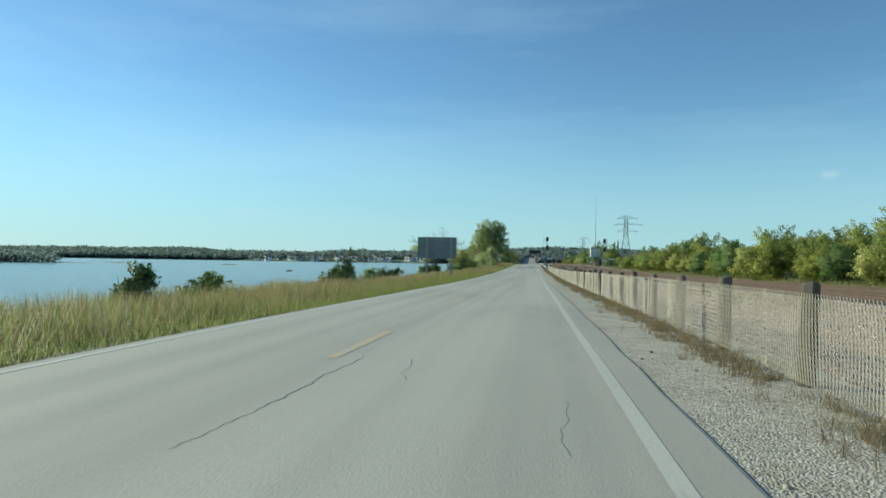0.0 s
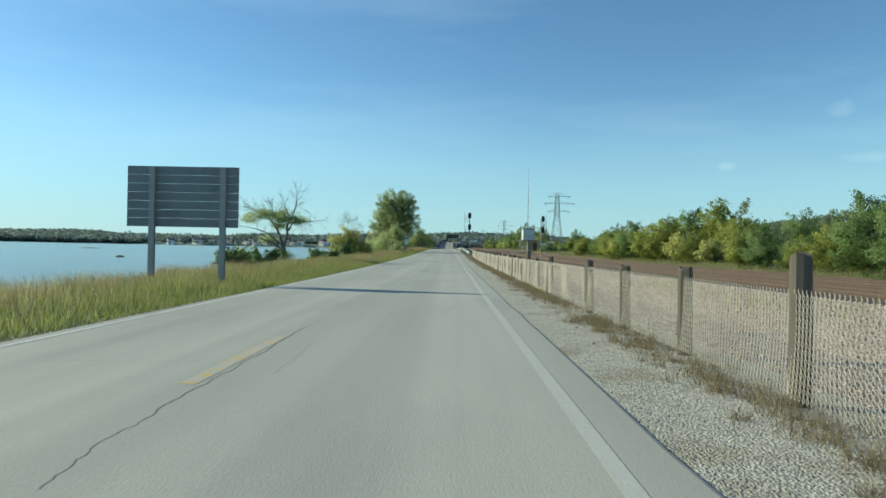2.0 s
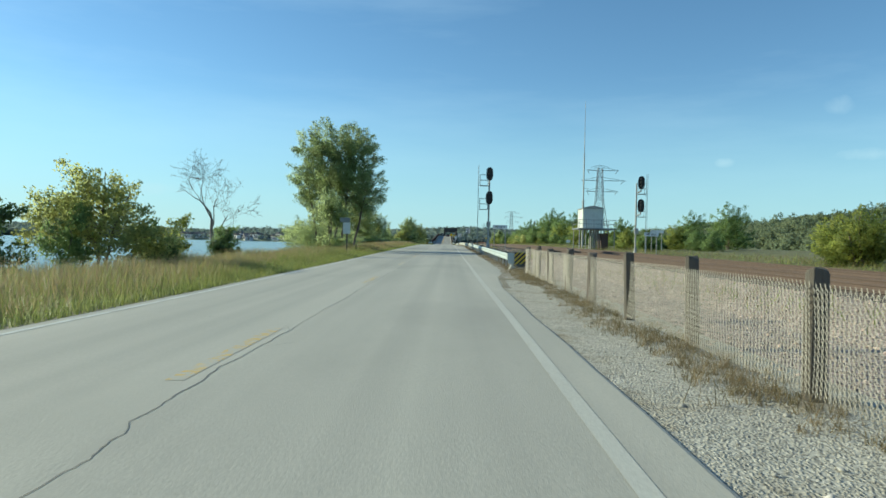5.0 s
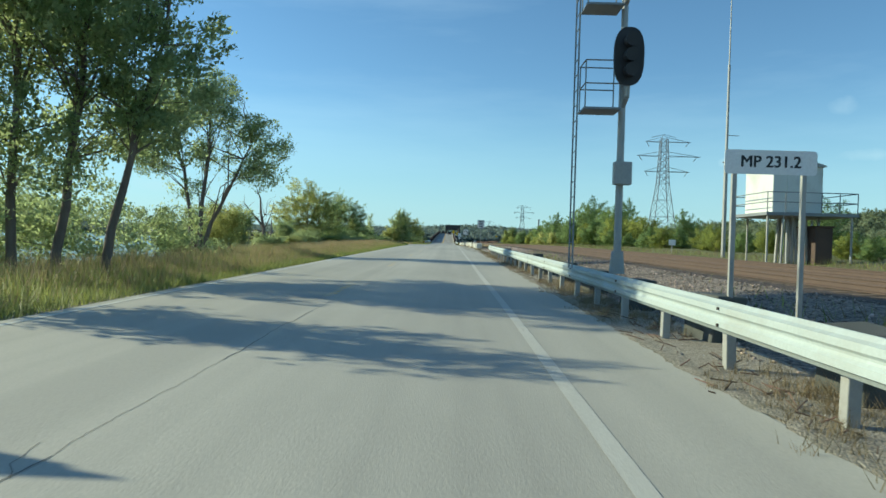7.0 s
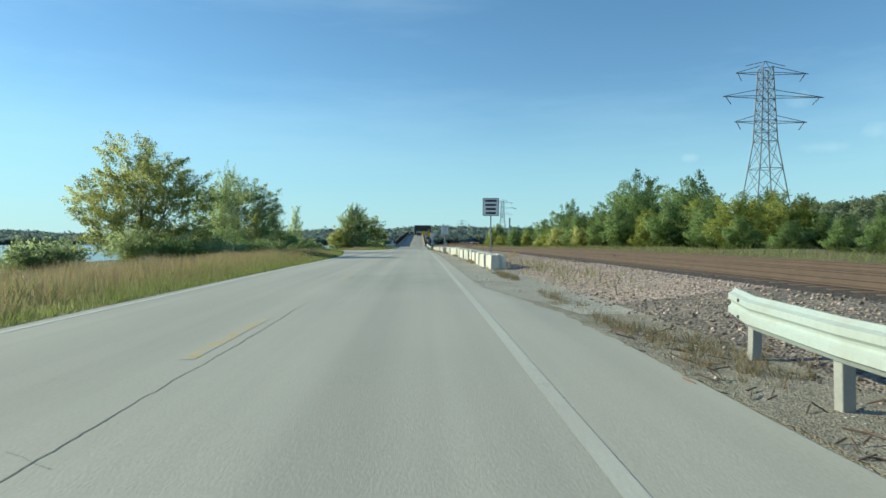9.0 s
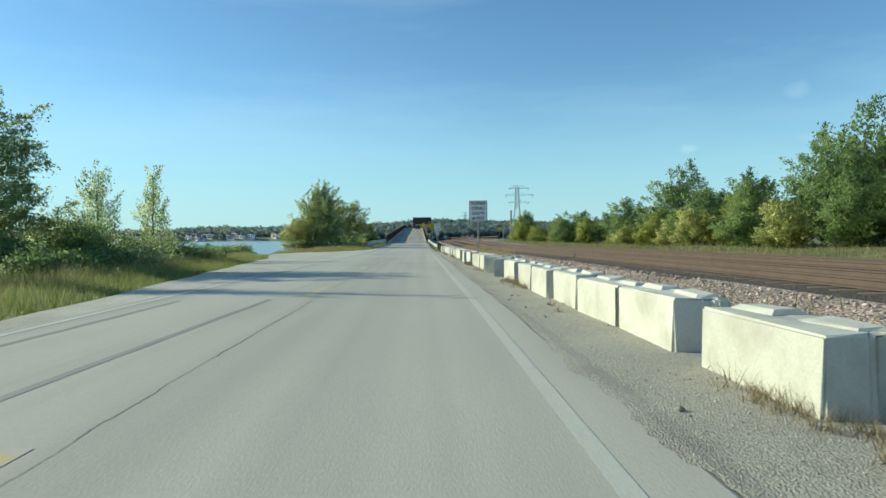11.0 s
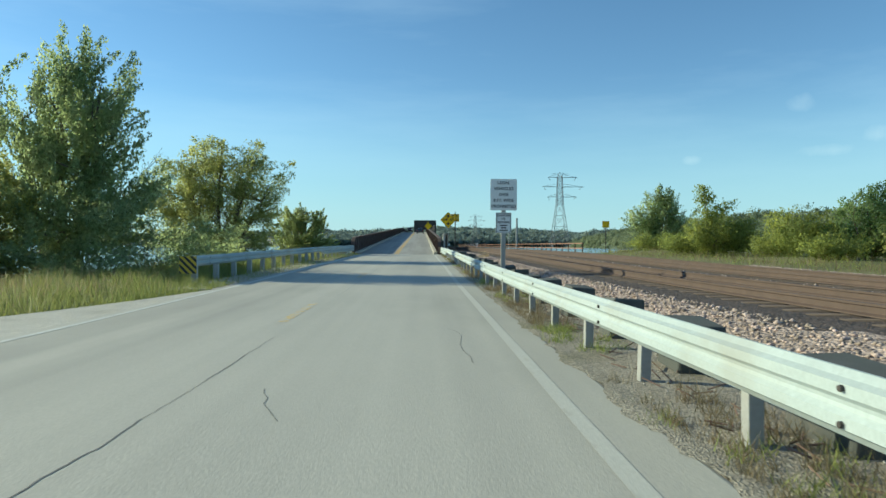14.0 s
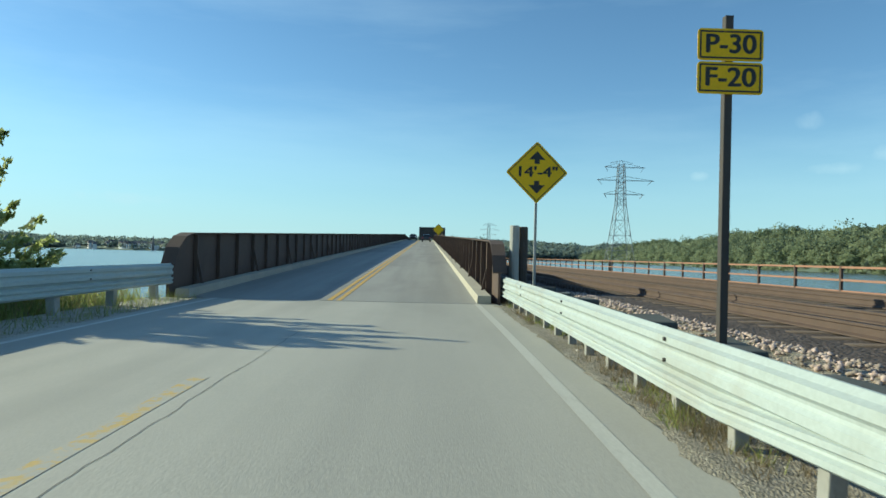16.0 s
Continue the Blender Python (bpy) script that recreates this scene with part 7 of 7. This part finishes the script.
for sel, mt_, lab in ((~dry, M_GRASS, "tall green roadside grass"), (dry, M_DRYGRASS, "tall tan grass gone to seed")):
    v_, f_ = blades(gx_[sel], gy_[sel], gz_[sel], hh_[sel] * (1.0 if mt_ is M_GRASS else 1.15), r.uniform(0.008, 0.02, sel.sum()), r)
    tagged(part("grass", sward("grass", v_, f_), mt_), lab, "grass", kind="stuff")

# weeds along the fence, the crash rails and the blocks
n = 9200
cy_ = r.uniform(-22, 326, n)
cx_ = np.where(cy_ < 104, 2.72 + r.normal(0, 0.22, n), np.where(cy_ < 170, 3.0 + r.normal(0, 0.3, n), np.where(cy_ < 268, 0.02 + np.interp(cy_, BX_Y, BX) + r.normal(0, 0.12, n), np.maximum(1.66, 1.95 + r.normal(0, 0.28, n)))))
keep = np.sin(cy_ * 0.75) * np.sin(cy_ * 0.23 + 1) + r.normal(0, 0.3, n) > np.where(cy_ < 104, -0.6, np.where(cy_ < 170, -0.3, np.where(cy_ < 268, 0.35, 0.05)))
cx_, cy_ = cx_[keep], cy_[keep]
big = np.repeat(r.uniform(0.5, 1.4, len(cx_)), 26)
wx, wy = np.repeat(cx_, 26) + r.normal(0, 0.05, len(cx_) * 26) * big, np.repeat(cy_, 26) + r.normal(0, 0.07, len(cx_) * 26) * big
wh = r.uniform(0.03, 0.19, len(wx)) * big
v_, f_ = blades(wx, wy, land(wx, wy), wh, r.uniform(0.004, 0.009, len(wx)), r, 0.45)
tagged(part("weeds", arrays("weeds", v_, f_), M_WEED), "dry brown weed tufts along the fence and guardrail", "weeds", kind="stuff")
# green weeds and dead leaves in the dirt below the second rail
n = 560
cy_ = r.uniform(268, 326, n)
cx_ = 1.95 + r.normal(0, 0.3, n)
keep = (np.sin(cy_ * 1.1) + r.normal(0, 0.4, n) > 0.35) & (cx_ > 1.52)
cx_, cy_ = np.repeat(cx_[keep], 36), np.repeat(cy_[keep], 36)
wx, wy = cx_ + r.normal(0, 0.06, len(cx_)), cy_ + r.normal(0, 0.09, len(cx_))
v_, f_ = blades(wx, wy, land(wx, wy), r.uniform(0.03, 0.15, len(wx)), r.uniform(0.006, 0.012, len(wx)), r, 0.6)
tagged(part("weeds", arrays("weeds", v_, f_), M_GRASS), "low green weeds in the dirt below the guardrail", "weeds", kind="stuff")
n = 50000
wy = r.uniform(-22, 326, n)
wx = track_x(wy) + np.where(r.uniform(0, 1, n) < 0.25, -3.9 + r.normal(0, 0.5, n), 8.6 + r.normal(0, 0.9, n))
keep = ((np.sin(wy * 0.21 + 0.6) + r.normal(0, 0.4, n) > 0.2) & (wy < 262) & (wx > 3.2)) | ((wx > track_x(wy) + 5) & (land(wx, wy) > 0.1))
wx, wy = wx[keep], wy[keep]
v_, f_ = blades(wx, wy, land(wx, wy), r.uniform(0.12, 0.45, len(wx)), r.uniform(0.010, 0.024, len(wx)), r, 0.45)
half = len(f_) // 2
for f2, mt_, lab in ((f_[:half], M_GRASS, "rough green grass beside the railway"), (f_[half:], M_WEED, "brown weeds beside the railway")):
    tagged(part("weeds", arrays("weeds", v_[f2.ravel()], np.arange(f2.size).reshape(-1, 3)), mt_), lab, "weeds", kind="stuff")


# golden feathery weeds on the ballast behind the blocks
n = 150
cy_ = np.concatenate([r.uniform(236, 264, n), r.uniform(196, 204, 60), r.uniform(304.5, 306, 4)])
cx_ = np.interp(cy_, BX_Y, BX) + 1.2 + np.abs(r.normal(0, 0.9, len(cy_)))
keep = (np.sin(cy_ * 0.9 + cx_) + r.normal(0, 0.5, len(cy_)) > 0.1) & (cx_ < track_x(cy_) - 2.0)
cx_, cy_ = np.repeat(cx_[keep], 60), np.repeat(cy_[keep], 60)
wx, wy = cx_ + r.normal(0, 0.12, len(cx_)), cy_ + r.normal(0, 0.16, len(cx_))
v_, f_ = blades(wx, wy, land(wx, wy), r.uniform(0.10, 0.50, len(wx)), r.uniform(0.006, 0.014, len(wx)), r, 0.35)
tagged(part("weeds", arrays("weeds", v_, f_), M_DRYGRASS), "golden feathery weeds on the railway ballast", "weeds", kind="stuff")


def stones(x, y, z, s, r):
    """Squashed, turned eight-faced stones."""
    k = len(x)
    base = np.array(((1, 0, 0), (-1, 0, 0), (0, 1, 0), (0, -1, 0), (0, 0, 1), (0, 0, -1)), float)
    v = base[None] * r.uniform(0.55, 1.15, (k, 6, 1)) * s[:, None, None] * np.array((1, 1, 0.7)) + r.normal(0, 0.12, (k, 6, 3)) * s[:, None, None]
    a = r.uniform(0, 2 * math.pi, k)
    ca, sa = np.cos(a)[:, None], np.sin(a)[:, None]
    v = np.stack([v[..., 0] * ca - v[..., 1] * sa, v[..., 0] * sa + v[..., 1] * ca, v[..., 2]], -1) + np.stack([x, y, z], -1)[:, None]
    f = np.array(((4, 0, 2), (4, 2, 1), (4, 1, 3), (4, 3, 0), (5, 2, 0), (5, 1, 2), (5, 3, 1), (5, 0, 3)))
    return v.reshape(-1, 3), (np.arange(k)[:, None, None] * 6 + f[None]).reshape(-1, 3)


n = 32000
sy_ = r.uniform(-22, 330, n)
tx_ = track_x(sy_)
sx_ = 3.3 + (tx_ - 2.0 - 3.3) * r.uniform(0, 1, n)
sz_ = land(sx_, sy_)
brown = (sy_ > 116 + 5 * np.sin(sx_ * 3)) & (sy_ < 172 + 4 * np.sin(sx_ * 2)) & (r.uniform(0, 1, n) < 0.7)
for sel, mt_, lab in ((~brown, M_STONE, "loose pinkish-grey railway ballast stones"), (brown, M_RUBBLE, "dirty brown stones heaped behind the guardrail")):
    v_, f_ = stones(sx_[sel], sy_[sel], sz_[sel] + 0.005, r.uniform(0.022, 0.050, sel.sum()), r)
    tagged(part("ballast_stones", arrays("ballast_stones", v_, f_), mt_), lab, "stones", kind="stuff")
n = 9000
sy_ = r.uniform(-22, 330, n)
sx_ = track_x(sy_) + np.where(r.uniform(0, 1, n) < 0.75, 2.05 + r.normal(0, 0.22, n), 6.3 + r.normal(0, 0.3, n))
v_, f_ = stones(sx_, sy_, land(sx_, sy_) + 0.01, r.uniform(0.025, 0.055, n), r)
tagged(part("ballast_stones", arrays("ballast_stones", v_, f_), M_STONE), "pale stones between the two tracks", "stones", kind="stuff")
n = 18000
sy_ = r.uniform(-22, 326, n)
edge = np.interp(sy_, ROAD_Y, ROAD_R)
sx_ = edge + 0.03 + (3.35 - edge) * r.uniform(0, 1, n) ** 0.8
v_, f_ = stones(sx_, sy_, land(sx_, sy_) + 0.004, r.uniform(0.005, 0.016, n), r)
tagged(part("pebbles", arrays("pebbles", v_, f_), M_PEBBLE), "pale loose gravel on the road shoulder", "stones", kind="stuff")
n = 360
sy_, sx_ = r.uniform(-20, 330, n), 2.1 + r.normal(0, 0.5, n)
ok = sx_ > np.interp(sy_, ROAD_Y, ROAD_R) + 0.1
sx_, sy_ = sx_[ok], sy_[ok]
v_, f_ = stones(sx_, sy_, land(sx_, sy_) + 0.01, r.uniform(0.02, 0.05, len(sx_)), r)
tagged(part("rubble", arrays("rubble", v_, f_), M_PEBBLE), "scattered pale rubble by the road edge", "stones", kind="stuff")
# dead twigs and broken stalks drifted under the rails
n = 1000
ty_ = np.where(r.uniform(0, 1, n) < 0.7, r.uniform(107, 170, n), r.uniform(262, 300, n))
tx2 = np.where(ty_ < 180, 2.75 + r.normal(0, 0.25, n), 1.95 + np.abs(r.normal(0, 0.3, n)))
ang, ln_ = r.uniform(0, math.pi, n), r.uniform(0.05, 0.26, n)
dx_, dy_ = np.cos(ang) * ln_, np.sin(ang) * ln_
tz_ = land(tx2, ty_) + 0.012
up_ = r.uniform(0, 0.07, n)
w_ = 0.0045
a_ = np.stack([tx2, ty_, tz_], -1)
b_ = a_ + np.stack([dx_, dy_, up_], -1)
sd = np.stack([-np.sin(ang) * w_, np.cos(ang) * w_, np.zeros(n)], -1)
hi = np.array((0, 0, 0.012))
v_ = np.stack([a_ - sd, a_ + sd, a_ + hi, b_ - sd, b_ + sd, b_ + hi], 1).reshape(-1, 3)
f_ = (np.arange(n)[:, None, None] * 6 + np.array(((0, 2, 5, 3), (2, 1, 4, 5), (1, 0, 3, 4)))[None]).reshape(-1, 4)
tagged(part("twigs", arrays("twigs", v_, f_), M_WOODDEBRIS), "dead brown twigs drifted under the guardrail", "twigs", kind="stuff")
# rock armour at the waterline
n = 3000
sy_ = r.uniform(-20, 326, n)
sx_ = np.interp(sy_, SHORE_Y, SHORE_X) + r.normal(0, 0.8, n)
v_, f_ = stones(sx_, sy_, land(sx_, sy_), r.uniform(0.12, 0.35, n), r)
tagged(part("rock_armour", arrays("rock_armour", v_, f_), M_STONE), "grey rocks along the waterline", "stones", kind="stuff")


# ---- lay everything near the road along its rise ----
bpy.context.view_layer.update()
FLAT = {"camera", "sun", "water", "far_woods", "bank_woods", "island_woods", "mud_bank", "house", "church", "utility_pole"}


def reach(x, y):
    """How far the rise carries sideways and past the end of the land."""
    return np.interp(x, (-60, -30, 60, 150), (0, 1, 1, 0)) * np.where(np.asarray(y) > 340, 0, 1)


def settle(ob):
    """Lift one mesh along the rise: bend a long one, shift a short one."""
    co = np.empty(len(ob.data.vertices) * 3, np.float32)
    ob.data.vertices.foreach_get("co", co)
    co = co.reshape(-1, 3)
    at = ob.matrix_world.translation
    if np.ptp(co[:, 1]) > 5 and ob.data.users == 1:
        up = rise(co[:, 1] + at.y)
        if ob.name == "ground":
            up = up * reach(co[:, 0], co[:, 1])
        co[:, 2] += up
        ob.data.vertices.foreach_set("co", co.ravel())
        ob.data.update()
        return True
    else:
        mid = (co.min(0) + co.max(0)) / 2 + np.array(at)
        ob.location.z += float(rise(mid[1]))
        return False


for ob in [o for o in scene.objects if o.parent is None and o.name.split(".")[0] not in FLAT]:
    if ob.type == "MESH":
        settle(ob)
        if ob.name.startswith("centre_dash"):
            ob.rotation_euler.x = math.atan((float(rise(ob.location.y + 1.6)) - float(rise(ob.location.y - 1.6))) / 3.2)
    elif abs(ob.location.y) > 0.01:
        ob.location.z += float(rise(ob.location.y) * reach(ob.location.x, min(ob.location.y, 339)))
    else:
        for o in ob.children:
            if settle(o):
                for c in o.children:
                    settle(c)
